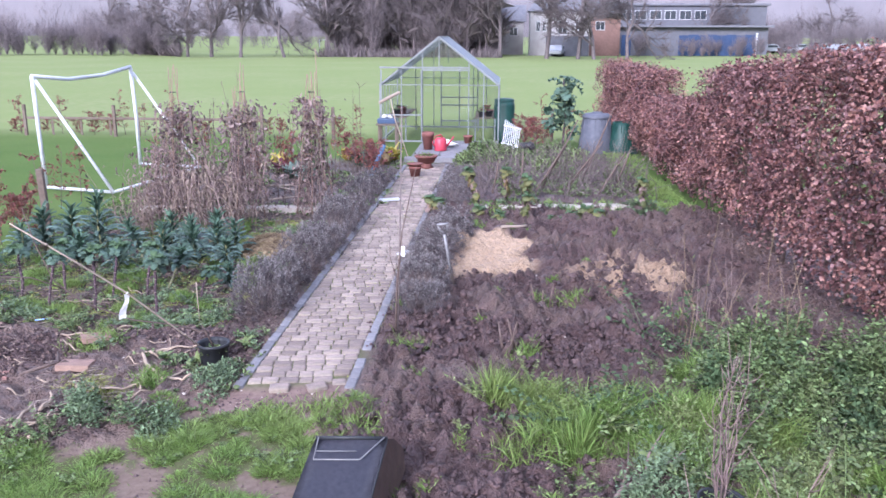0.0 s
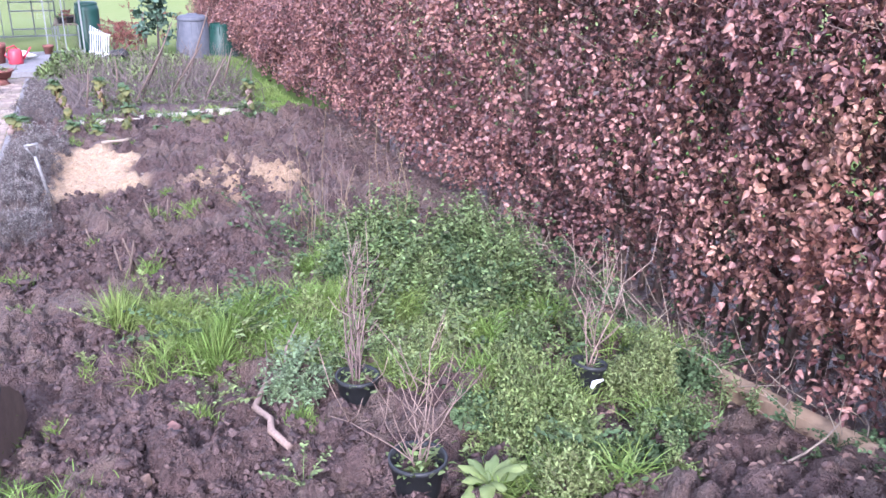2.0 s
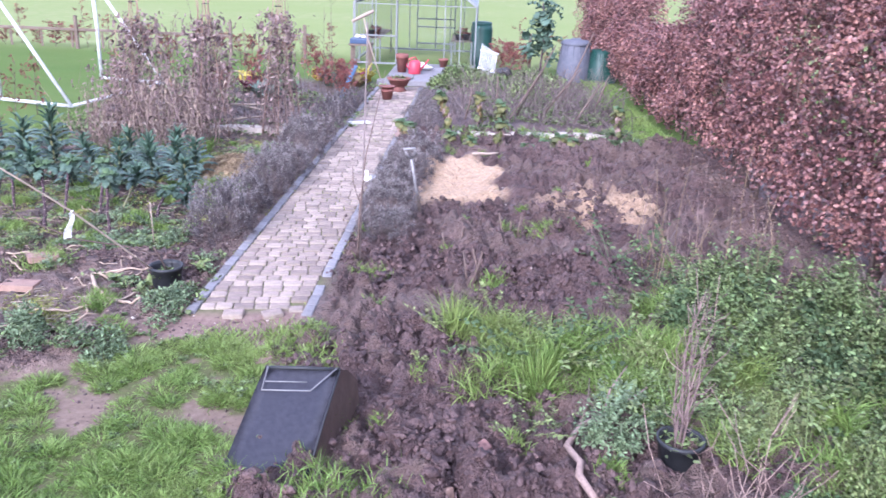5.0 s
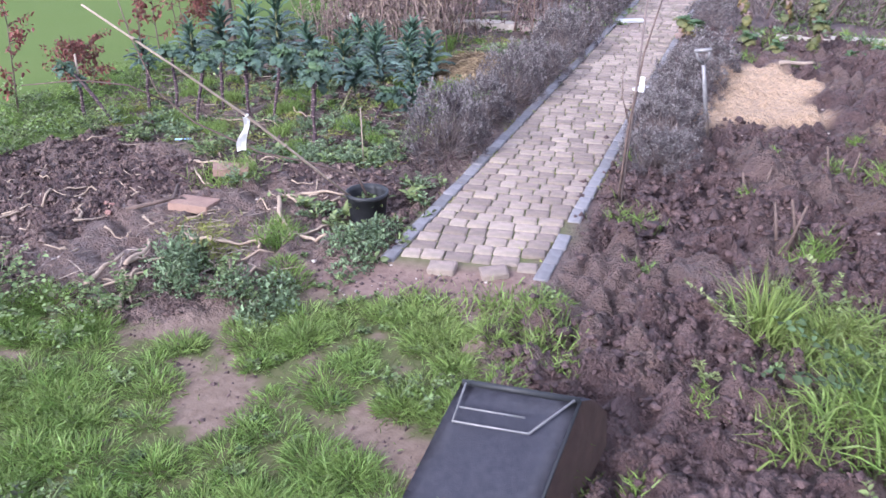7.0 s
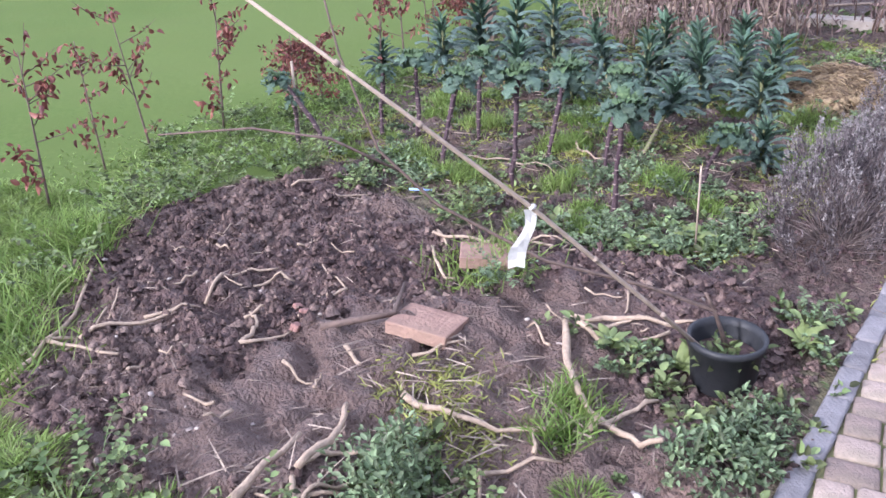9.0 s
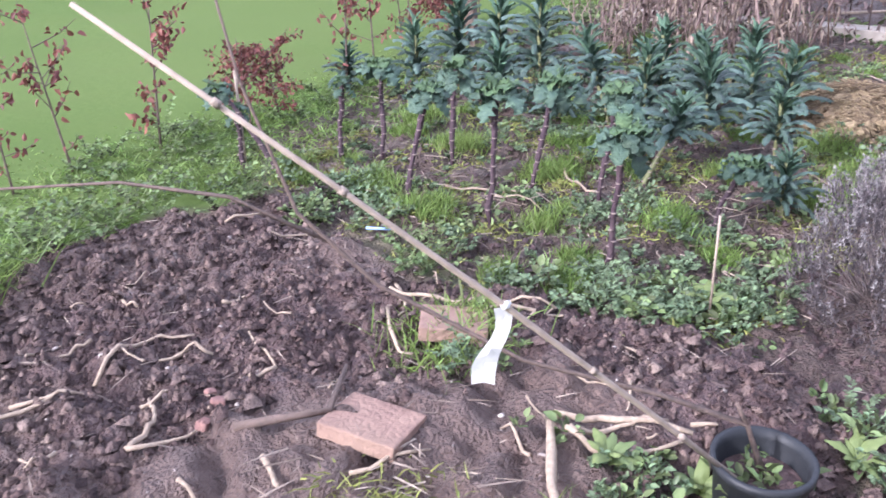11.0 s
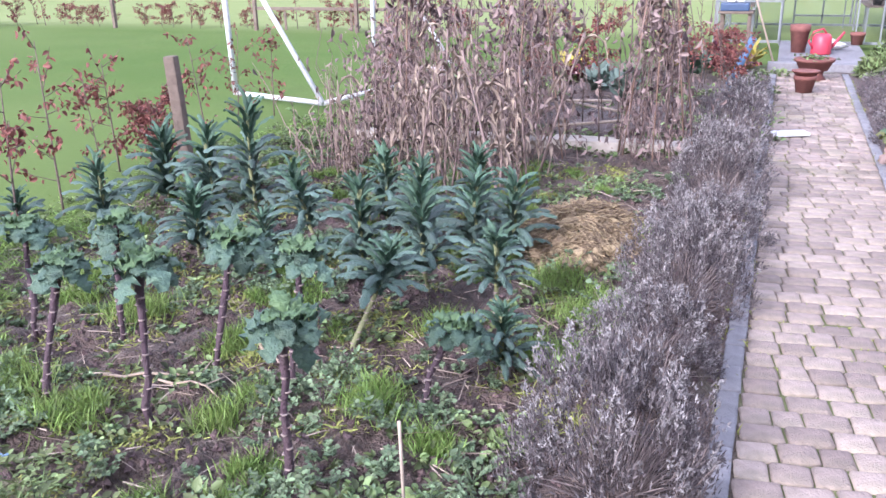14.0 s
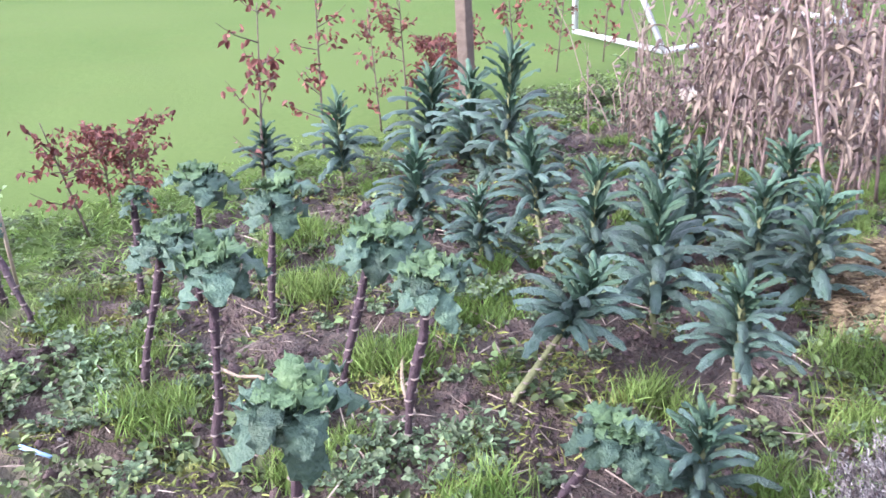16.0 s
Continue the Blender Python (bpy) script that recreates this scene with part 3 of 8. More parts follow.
def hedge():
    top = thing("hedge", "clipped copper beech hedge holding dead brown leaves", "hedge")
    n = 185000
    # more leaves where the hedge stands near
    y = -4.6 + 26.6 * rng.random(n) ** 1.35
    face = np.interp(y, _hy, _hx)
    h = np.interp(y, _hy, _hh) + 0.16 * (vnoise(y, y * 0, 1.7, 1) - 0.5) + 0.34 * (vnoise(y, y * 0, 6, 2) - 0.45)
    u = rng.random(n)
    z = h * (0.04 + 0.98 * u ** 0.85)
    depth = 0.95
    side = rng.random(n)
    bump = 0.36 * (vnoise(y, z, 1.5, 3) - 0.45) + 0.34 * (vnoise(y * 1.6, z * 0.7, 4.5, 4) - 0.5)
    bump = bump + 0.20 * sstep(-1.9, -2.5, y)
    rnd_top = 0.28 * sstep(0.75, 1.0, z / h) ** 2
    bare = 0.18 * sstep(0.45, 0.0, z) * (vnoise(y, z, 3, 9) + 0.3)
    skin = np.abs(rng.normal(size=n)) * 0.10 + (rng.random(n) < 0.38) * rng.random(n) * 0.7
    x = np.where(side < 0.72, face - bump + skin + rnd_top + bare, np.where(side < 0.92, face + rng.random(n) * depth, face + depth + bump * 0.5 - skin - rnd_top))
    on_top = (side >= 0.72) & (side < 0.92)
    z = np.where(on_top, h * (1 - np.abs(rng.normal(size=n)) * 0.05), z)
    hole = (vnoise(y, z, 2.6, 12) > 0.74 - 0.14 * sstep(0.8, -1.4, y)) & (side < 0.72) & (rng.random(n) < 0.6)
    low = (z < 0.42 + 0.22 * sstep(0.0, -2.0, y)) & (rng.random(n) < 0.62) & (vnoise(y, z, 2.2, 14) > 0.38 - 0.2 * sstep(0.0, -2.0, y))
    keep = ~(hole | low)
    P = np.stack([x, y, z], 1)[keep]
    k = len(P)
    out = np.where(side < 0.72, -1.0, np.where(side < 0.92, 0.0, 1.0))[keep]
    D = rng.normal(size=(k, 3)) * 0.8 + np.array([0, 0, -0.35])
    D[:, 0] += out * 0.5
    Nn = rng.normal(size=(k, 3)) * 0.8 + np.stack([out * 0.7, np.zeros(k), 0.5 + (out == 0)], 1)
    s = 0.026 + 0.040 * rng.random(k) ** 1.4
    wd = s * rng.uniform(0.5, 0.85, k)
    near = P[:, 1] < -1.2
    # sprays of lighter coppery leaves, thickest at the near end
    copper = vnoise(P[:, 1] * 1.0, P[:, 2] + 0.3 * P[:, 0], 2.1, 61) * 0.75 + 0.35 * rng.random(k) > 0.95 - 0.40 * sstep(-1.6, -2.8, P[:, 1])
    a, ap = Acc(), Acc()
    for acc, pick in ((a, ~copper), (ap, copper)):
        q = near & pick
        acc.add(*leaves(P[q], D[q], Nn[q], s[q] * rng.uniform(0.7, 1.15, int(q.sum())), wd[q] * rng.uniform(0.8, 1.35, int(q.sum())), 0.22, 0.5))
        q = ~near & pick
        acc.add(*simple_leaves(P[q], D[q], Nn[q], s[q] * 1.05, wd[q] * 1.15))
    part("coppery_foliage", ap, beech_pale, top, "lighter coppery dead leaves", "stuff")
    g = 26
    yg, zg = rng.uniform(-4.4, 0.5, g), rng.uniform(0.15, 1.3, g)
    Pg = np.repeat(np.stack([np.interp(yg, _hy, _hx) + rng.uniform(-0.05, 0.25, g), yg, zg], 1), 5, 0) + rng.normal(size=(g * 5, 3)) * 0.035
    sg = rng.uniform(0.03, 0.06, g * 5)
    part("green_foliage", Acc().add(*leaves(Pg, rng.normal(size=Pg.shape) + np.array([-0.4, 0, -0.2]), np.array([-0.6, 0, 0.6]) + rng.normal(size=Pg.shape) * 0.5, sg, sg * 0.7, 0.2, 0.3)), darkweed, top, "a few green bramble leaves", "stuff")
    # sprigs standing out of the top
    m = 420
    ys = -4.6 + 26.6 * rng.random(m) ** 1.25
    for yy in ys:
        hh = np.interp(yy, _hy, _hh) - 0.05
        p = np.array([np.interp(yy, _hy, _hx) + rng.uniform(0.1, 0.9), yy, hh])
        d = unit(np.array([rng.normal() * 0.3, rng.normal() * 0.3, 1.0]))
        l = rng.uniform(0.12, 0.34)
        q = 9
        f = rng.random((q, 1))
        sl = rng.uniform(0.03, 0.065, q)
        a.add(*leaves(p + d * l * f + rng.normal(size=(q, 3)) * 0.02, rng.normal(size=(q, 3)), rng.normal(size=(q, 3)), sl, sl * 0.6, 0.25, 0.4))
    m = 14000
    yc = -4.6 + 26.6 * rng.random(m) ** 1.2
    zc = np.interp(yc, _hy, _hh) * rng.uniform(0.12, 0.93, m)
    Pc = np.stack([np.interp(yc, _hy, _hx) + 0.46 + rng.normal(size=m) * 0.10, yc, zc], 1)
    a.add(*leaves(Pc, rng.normal(size=(m, 3)) * 0.5 + np.array([0, 0, -0.6]), np.array([-1.0, 0, 0]) + rng.normal(size=(m, 3)) * 0.3, 0.11, 0.08, 0.1, 0.2))
    part("foliage", a, beech, top, kind="stuff")
    # inner dark twig mass and stems
    b = Acc()
    for i in range(140):
        yy = -4.4 + 26 * i / 90 + rng.normal() * 0.08 if i < 90 else -4.5 + 6.0 * (i - 90) / 50 + rng.normal() * 0.05
        fx = np.interp(yy, _hy, _hx) + 0.4 + rng.normal() * 0.08
        hh = np.interp(yy, _hy, _hh) * 0.93
        pts = [(fx + rng.normal() * 0.03, yy + rng.normal() * 0.04, z0) for z0 in np.linspace(-0.1, hh, 6)]
        b.add(*tube(pts, np.linspace(0.032, 0.008, 6), 5))
        for _ in range(26):
            z0 = rng.uniform(0.12, hh)
            p = np.array([fx, yy, z0])
            d = unit(np.array([rng.choice([-1, -1, 1]) * rng.uniform(0.4, 1), rng.normal() * 0.9, rng.uniform(0.0, 0.9)]))
            l = rng.uniform(0.25, 0.55)
            b.add(*tube([p, p + d * l * 0.5, p + d * l + np.array([0, 0, 0.04])], [0.008, 0.005, 0.002], 3, False))
    part("stem_mass", b, twig, top, "grey-brown beech stems", "stuff")


hedge()

# ---- lavender ----


def lav_mesh(seed, n=9500, wide=1.2):
    r = np.random.default_rng(seed)
    tufts = 105
    c_th, c_ph = r.random(tufts) * 2 * np.pi, np.arccos(1 - 0.95 * r.random(tufts))
    c = np.stack([np.sin(c_ph) * np.cos(c_th), np.sin(c_ph) * np.sin(c_th), np.cos(c_ph)], 1)
    c *= (0.80 + 0.26 * r.random(tufts))[:, None]
    k = r.integers(0, tufts, n)
    P = (c[k] + r.normal(size=(n, 3)) * np.array([0.050, 0.050, 0.062])) * np.array([0.42, 0.43, 0.42])
    P[:, 2] = np.abs(P[:, 2]) + 0.02
    D = unit(c[k]) * 0.6 + np.array([0, 0, 0.8]) + r.normal(size=(n, 3)) * 0.55
    a = Acc().add(*blades(P, D, r.uniform(0.012, 0.032, n), wide * r.uniform(0.003, 0.0055, n), 0.3))
    m = 430
    k = r.integers(0, n, m)
    b = Acc().add(*blades(P[k] * 0.35, P[k] * 2 + r.normal(size=(m, 3)) * 0.2 + np.array([0, 0, .15]), r.uniform(0.10, 0.22, m), 0.005, 0.1))
    k = r.integers(0, n, 190)
    b.add(*blades(P[k], unit(P[k]) + np.array([0, 0, 0.9]) + r.normal(size=(190, 3)) * 0.3, r.uniform(0.05, 0.14, 190), 0.003, 0.2))
    # pale whorls at shoot ends, only up high, so mounds look lit on top
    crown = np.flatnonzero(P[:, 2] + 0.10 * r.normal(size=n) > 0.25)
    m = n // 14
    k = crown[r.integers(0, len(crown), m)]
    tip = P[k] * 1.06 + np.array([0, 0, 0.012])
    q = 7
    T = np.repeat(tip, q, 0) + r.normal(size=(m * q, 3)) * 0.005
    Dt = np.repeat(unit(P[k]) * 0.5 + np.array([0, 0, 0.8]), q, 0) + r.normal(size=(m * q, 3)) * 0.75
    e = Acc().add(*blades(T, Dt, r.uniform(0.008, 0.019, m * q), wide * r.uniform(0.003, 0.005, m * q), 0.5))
    return a, b, e


LAV = []
for s_ in (1, 2, 3, 4, 5, 6):
    a_, b_, e_ = lav_mesh(s_) if s_ < 4 else lav_mesh(s_, 2100, 2.5)
    LAV.append((a_.mesh("lavender_foliage", lavender), b_.mesh("lavender_twigs", lav_dead), e_.mesh("lavender_lit_tips", lav_lit_tip)))


def lav_bush(x, y, sc, rz, k, group):
    t = thing("lavender_bush", "rounded grey winter lavender bush beside the block path", "lavender", group, at=pose(x, y, -0.03, 0, 0, rz) @ Matrix.Diagonal((*sc, 1)))
    part("foliage", LAV[k][0], None, t)
    part("twig_mass", LAV[k][1], None, t, kind="stuff")
    part("tip_mass", LAV[k][2], None, t, "pale leaf whorls at the upper shoot ends, their lit look painted in", "stuff")


LAV_WEST = [(1.92, 0.80, 0.92, 1.24), (2.82, 0.72, 0.74, 0.92), (3.56, 0.76, 0.66, 1.20), (4.45, 0.84, 0.84, 0.96), (5.42, 0.80, 0.78, 1.26), (6.35, 0.88, 0.84, 1.02), (7.3, 0.78, 0.80, 1.34), (8.25, 0.80, 0.84, 0.92), (9.2, 0.72, 0.86, 0.86), (10.0, 0.62, 0.74, 0.72)]
LAV_EAST = [(2.05, 0.72, 0.70, 0.80), (2.75, 0.80, 0.72, 0.95), (3.55, 0.78, 0.84, 0.86), (4.35, 0.86, 0.80, 1.02), (5.2, 0.92, 0.86, 0.90), (6.1, 0.95, 0.90, 0.80), (7.9, 0.85, 0.85, 0.88), (8.8, 0.85, 0.9, 0.76), (9.7, 0.8, 0.9, 0.86), (10.6, 0.8, 0.9, 0.72)]
for side_, row_ in ((-1, LAV_WEST), (1, LAV_EAST)):
    for i_, (y_, sx_, sy_, sz_) in enumerate(row_):
        x_ = -0.78 + 0.07 * (y_ > 4) if side_ < 0 else 0.80 + 0.10 * (5 < y_ < 7)
        lav_bush(x_ + rng.normal() * 0.03, y_, (sx_, sy_, sz_), rng.choice([0, 180]) + rng.normal() * 8, i_ % 3 + (3 if y_ > 5.5 else 0), "lavender along the path")

# ---- kale ----


def big_leaf(L, W, nl=9, nw=5, droop=0.7, rise=0.8, ruffle=0.03, cup=0.02, seed=0, edge=1.0, freq=2.3, lobe=0.0, jit=0.5):
    """A ruffled leaf blade growing along +x from the origin, with its stalk."""
    r = np.random.default_rng(seed)
    s = np.linspace(0, 1, nl)
    ang = rise - droop * 2.0 * s
    step = L / (nl - 1)
    cx = np.concatenate([[0], np.cumsum(np.cos(ang[:-1]) * step)])
    cz = np.concatenate([[0], np.cumsum(np.sin(ang[:-1]) * step)])
    wid = W * 0.5 * np.clip(np.sin(np.pi * (0.10 + 0.86 * s ** 0.9)), 0.06, 1) ** edge
    wid[0] = W * 0.06
    V, F = [], []
    for i in range(nl):
        for j in range(nw):
            v = (j / (nw - 1)) * 2 - 1
            rf = ruffle * abs(v) ** 1.5 * (math.sin(i * freq + 1.3 * v + seed) + 0.5 * math.sin(i * freq * 1.7 + 3 * v) + r.normal() * jit)
            V.append((cx[i] - math.sin(ang[i]) * (rf - cup * v * v), v * wid[i] * (1 + 0.3 * jit * r.normal() * abs(v) + lobe * math.sin(i * 2.4 + (v > 0)) * abs(v)), cz[i] + math.cos(ang[i]) * (rf - cup * v * v)))
    for i in range(nl - 1):
        for j in range(nw - 1):
            p = i * nw + j
            F += [(p, p + 1, p + nw + 1), (p, p + nw + 1, p + nw)]
    return np.array(V), np.array(F)


def kale_leaf(L, W, seed, mat, rise=0.55, droop=1.0, frill=0.016, cup=0.30, stalk=0.24):
    """A broad stalked leaf whose lobed, frilled blade hangs over at the end and down at the sides."""
    r = np.random.default_rng(seed)
    nl, nw = 12, 9
    s = np.linspace(0, 1, nl)
    ang = rise - droop * 2.0 * s ** 1.15
    step = L / (nl - 1)
    cx = np.concatenate([[0], np.cumsum(np.cos(ang[:-1]) * step)])
    cz = np.concatenate([[0], np.cumsum(np.sin(ang[:-1]) * step)])
    wid = W * 0.5 * np.where(s < stalk, 0.07, np.sin(np.pi * np.clip(0.10 + 0.84 * (s - stalk) / (1 - stalk), 0, 1)) ** 0.6)
    p0, p1 = r.random(2) * 6.3
    V, F = [], []
    for i in range(nl):
        for j in range(nw):
            v = 2 * j / (nw - 1) - 1
            e = abs(v)
            on = 1.0 if s[i] >= stalk else 0.0
            rf = on * frill * e ** 2 * (math.sin(i * 2.3 + 2.0 * v + p0) + 0.7 * math.sin(i * 3.9 - 3.0 * v + p1) + 0.18 * r.normal()) - on * cup * wid[i] * v * v
            ww = wid[i] * (1 + on * e * (0.17 * math.sin(i * 2.1 + p1 + 1.7 * (v > 0)) + 0.03 * r.normal()))
            V.append((cx[i] - math.sin(ang[i]) * rf + on * 0.002 * e * r.normal(), v * ww, cz[i] + math.cos(ang[i]) * rf))
    for i in range(nl - 1):
        for j in range(nw - 1):
            p = i * nw + j
            F += [(p, p + 1, p + nw + 1), (p, p + nw + 1, p + nw)]
    return mesh_of("leaf", V, F, mat, True)


KLEAF = [kale_leaf(0.215 + 0.012 * k, 0.118 - 0.007 * k, k, kale_green, 0.45 + 0.06 * k, 0.84 + 0.08 * (k % 3), 0.024, 0.16) for k in range(5)]
KYOUNG = [kale_leaf(0.12, 0.085, 10 + k, kale_young, 0.55, 0.62, 0.018, 0.1, 0.15) for k in range(3)]
CLEAF = [mesh_of("leaf", *big_leaf(0.27 + 0.02 * k, 0.050, 12, 5, 0.86, 1.1, 0.006, 0.016, 20 + k, 0.34), cavolo, True) for k in range(4)]
CYOUNG = [mesh_of("leaf", *big_leaf(0.23 + 0.02 * k, 0.044, 11, 5, 0.66, 1.15, 0.005, 0.014, 30 + k, 0.36), cavolo_young, True) for k in range(4)]


SCAR = Acc().add(*tube([(-0.004, -0.013, 0), (0.005, -0.006, -0.001), (0.006, 0.006, -0.001), (-0.004, 0.013, 0)], [0.002, 0.0042, 0.0042, 0.002], 5)).mesh("leaf_scar", kale_scar)


def kale_stalk(h, lean, r0, seed, scars=True):
    r = np.random.default_rng(seed)
    zz = np.linspace(0, 1, 7)
    pts = np.stack([lean[0] * zz ** 1.3 + r.normal(size=7) * 0.006, lean[1] * zz ** 1.3 + r.normal(size=7) * 0.006, h * zz], 1)
    rad = r0 * (0.95 + 0.2 * np.sin(zz * 9 + seed))
    stem = Acc().add(*tube(pts, rad, 8))
    sc = []
    for i in range(22):
        t = 0.08 + 0.88 * i / 22
        p = np.array([np.interp(t, zz, pts[:, k]) for k in range(3)])
        a = i * 2.4 + seed
        sc.append(pose(*(p + np.array([math.cos(a), math.sin(a), 0]) * r0 * 0.8), 0, 0, math.degrees(a)))
    return stem, sc, pts[-1]


def curly_kale(x, y, h, lean=(0, 0), size=1.0, seed=0, n=15):
    t = thing("curly_kale", "leggy curly kale with bare purple stem and ruffled crown", "kale", "kale plants in the bed", at=pose(x, y, -0.06))
    stem, sc, tip = kale_stalk(h + 0.15, lean, 0.0150, seed)
    st = part("stem", stem, kale_stem, t)
    for m in sc:
        part("leaf_scar", SCAR, None, st).matrix_basis = m
    r = np.random.default_rng(seed + 50)
    for i in range(n):
        lo = i / n
        ob = part("leaf", KLEAF[r.integers(5)], None, t)
        ob.matrix_basis = pose(tip[0], tip[1], tip[2] - 0.05 * (1 - lo), r.normal() * 9, r.normal() * 9 + 12 - 24 * lo, i * 137.5 + r.normal() * 14) @ Matrix.Scale(size * (0.9 - 0.22 * lo) * r.uniform(0.78, 1.1), 4)
    for i in range(9):
        ob = part("leaf", KYOUNG[r.integers(3)], None, t, "paler young leaf")
        ob.matrix_basis = pose(tip[0], tip[1], tip[2] + 0.008, r.normal() * 12, r.normal() * 12 - 6, i * 137.5) @ Matrix.Scale(size * r.uniform(0.6, 1.05), 4)


def dark_kale(x, y, h, lean=(0, 0), size=1.0, seed=0, n=44, bare=0.25):
    t = thing("dark_kale", "black Tuscan kale with long blistered blue-green leaves", "kale", "kale plants in the bed", at=pose(x, y, -0.06))
    h += 0.05
    stem, sc, tip = kale_stalk(h, lean, 0.013, seed)
    st = part("stem", stem, cav_stem, t, "yellow-green stem")
    for m in sc[:int(22 * bare) + 1]:
        part("leaf_scar", SCAR, None, st).matrix_basis = m
    r = np.random.default_rng(seed + 90)
    for i in range(n):
        f = i / n
        z = h * (bare + (1.0 - bare) * f)
        fr = z / h
        px, py = lean[0] * fr ** 1.3, lean[1] * fr ** 1.3
        ob = part("leaf", (CYOUNG if f > 0.55 else CLEAF)[r.integers(4)], None, t)
        ob.matrix_basis = pose(px, py, z, r.normal() * 6, r.normal() * 8 + 14 - 44 * f, i * 137.5 + r.normal() * 12) @ Matrix.Scale(size * (1.06 - 0.40 * f) * r.uniform(0.8, 1.1), 4)


for k_, (x_, y_, h_, lx, ly, sz) in enumerate([(-3.77, 2.12, 0.36, 0.03, 0.04, 0.5), (-3.59, 2.31, 0.40, -0.07, 0.10, 1.0), (-3.03, 1.80, 0.47, 0.06, 0.15, 0.85), (-3.15, 2.40, 0.43, -0.03, 0.09, 0.95), (-2.52, 1.82, 0.54, -0.02, 0.07, 1.0),
                                                (-2.58, 2.33, 0.43, 0.03, 0.16, 1.08), (-1.82, 1.66, 0.52, 0.04, 0.0, 0.92), (-2.16, 2.28, 0.47, 0.03, 0.08, 0.9), (-1.57, 2.22, 0.20, 0.06, 0.22, 0.85), (-3.82, 1.70, 0.40, -0.34, -0.10, 0.65), (-4.10, 1.66, 0.28, 0.0, 0.0, 0.5)]):
    curly_kale(x_, y_, h_, (lx, ly), sz, 3 * k_ + 1)
for k_, (x_, y_, h_, lx, ly, sz, br) in enumerate([(-4.30, 3.60, 0.44, 0, 0, 0.95, 0.3), (-4.50, 4.47, 0.42, 0, 0, 1.3, 0.1), (-4.07, 4.41, 0.48, 0, 0, 1.3, 0.1), (-3.64, 4.30, 0.70, 0.0, 0, 1.25, 0.15), (-3.51, 3.49, 0.34, 0, 0, 1.1, 0.25), (-2.70, 3.55, 0.46, -0.30, 0.2, 0.95, 0.5),
                                                   (-2.50, 3.62, 0.46, 0, 0, 1.05, 0.12), (-2.70, 4.40, 0.42, 0, 0, 1.05, 0.2), (-2.35, 4.15, 0.42, 0, 0, 1.0, 0.2), (-1.98, 3.34, 0.52, -0.05, 0.04, 1.12, 0.32), (-1.55, 3.16, 0.42, 0, -0.03, 0.82, 0.5), (-2.12, 4.55, 0.44, 0, 0, 1.0, 0.2),
                                                   (-2.09, 2.68, 0.30, 0.06, 0.36, 0.95, 0.66), (-1.72, 4.02, 0.44, 0, 0, 1.0, 0.22), (-4.80, 3.40, 0.24, 0, 0, 0.8, 0.3), (-3.02, 3.45, 0.26, 0, 0, 0.85, 0.2), (-1.36, 2.62, 0.26, 0.0, 0.04, 0.72, 0.3), (-1.95, 4.0, 0.42, 0, 0, 0.95, 0.2)]):
    dark_kale(x_, y_, h_, (lx, ly), sz, 5 * k_ + 2, bare=br)

# ---- dry maize and withered climbers ----


def maize_mesh(seed):
    r = np.random.default_rng(seed)
    h = r.uniform(1.15, 1.5)
    zz = np.linspace(0, 1, 6)
    pts = np.stack([r.normal() * 0.12 * zz, r.normal() * 0.12 * zz, h * zz], 1)
    stalk = Acc().add(*tube(pts, np.linspace(0.014, 0.006, 6), 6)).mesh("stalk", deadbrown)
    lv, spikes = [], []
    for i in range(11):
        f = 0.14 + 0.8 * i / 11
        p = np.array([np.interp(f, zz, pts[:, k]) for k in range(3)])
        V, F = big_leaf(r.uniform(0.3, 0.62), r.uniform(0.016, 0.036), 9, 3, r.uniform(1.2, 2.0), 1.25, 0.014, -0.018, seed * 20 + i, 0.5)
        a = i * 2.6 + r.normal() * 0.5
        R = np.array([[math.cos(a), -math.sin(a), 0], [math.sin(a), math.cos(a), 0], [0, 0, 1]])
        lv.append(mesh_of("leaf", (V * np.array([r.uniform(0.25, 0.75), 1, 1])) @ R.T + p, F, maize_leaf, True))
    for i in range(4):
        d = unit(np.array([r.normal() * 0.4, r.normal() * 0.4, 1.0]))
        spikes.append(Acc().add(*tube([pts[-1], pts[-1] + d * 0.2], [0.004, 0.002], 3)).mesh("tassel_spike", deadbrown))
    return stalk, lv, spikes


MAIZE = [maize_mesh(s) for s in range(7)]
for k_ in range(38):
    x_, y_ = rng.uniform(-3.85, -2.05), rng.uniform(5.3, 6.5)
    if k_ < 18:
        x_, y_ = -3.82 + 0.105 * k_, 5.0 + rng.random() * 0.5
    t_ = thing("maize_stalk", "dead straw-coloured maize stalk with shrivelled hanging leaves", "maize", "dead maize", at=pose(x_, y_, -0.05, rng.normal() * 9, rng.normal() * 9, rng.random() * 360) @ Matrix.Scale(rng.uniform(0.5, 0.92) * (0.72 if x_ < -3.2 else 1.0), 4))
    stalk_, leaves_, spikes_ = MAIZE[k_ % 7]
    part("stalk", stalk_, None, t_)
    for me_ in leaves_:
        part("leaf", me_, None, t_)
    for me_ in spikes_:
        part("tassel_spike", me_, None, t_)


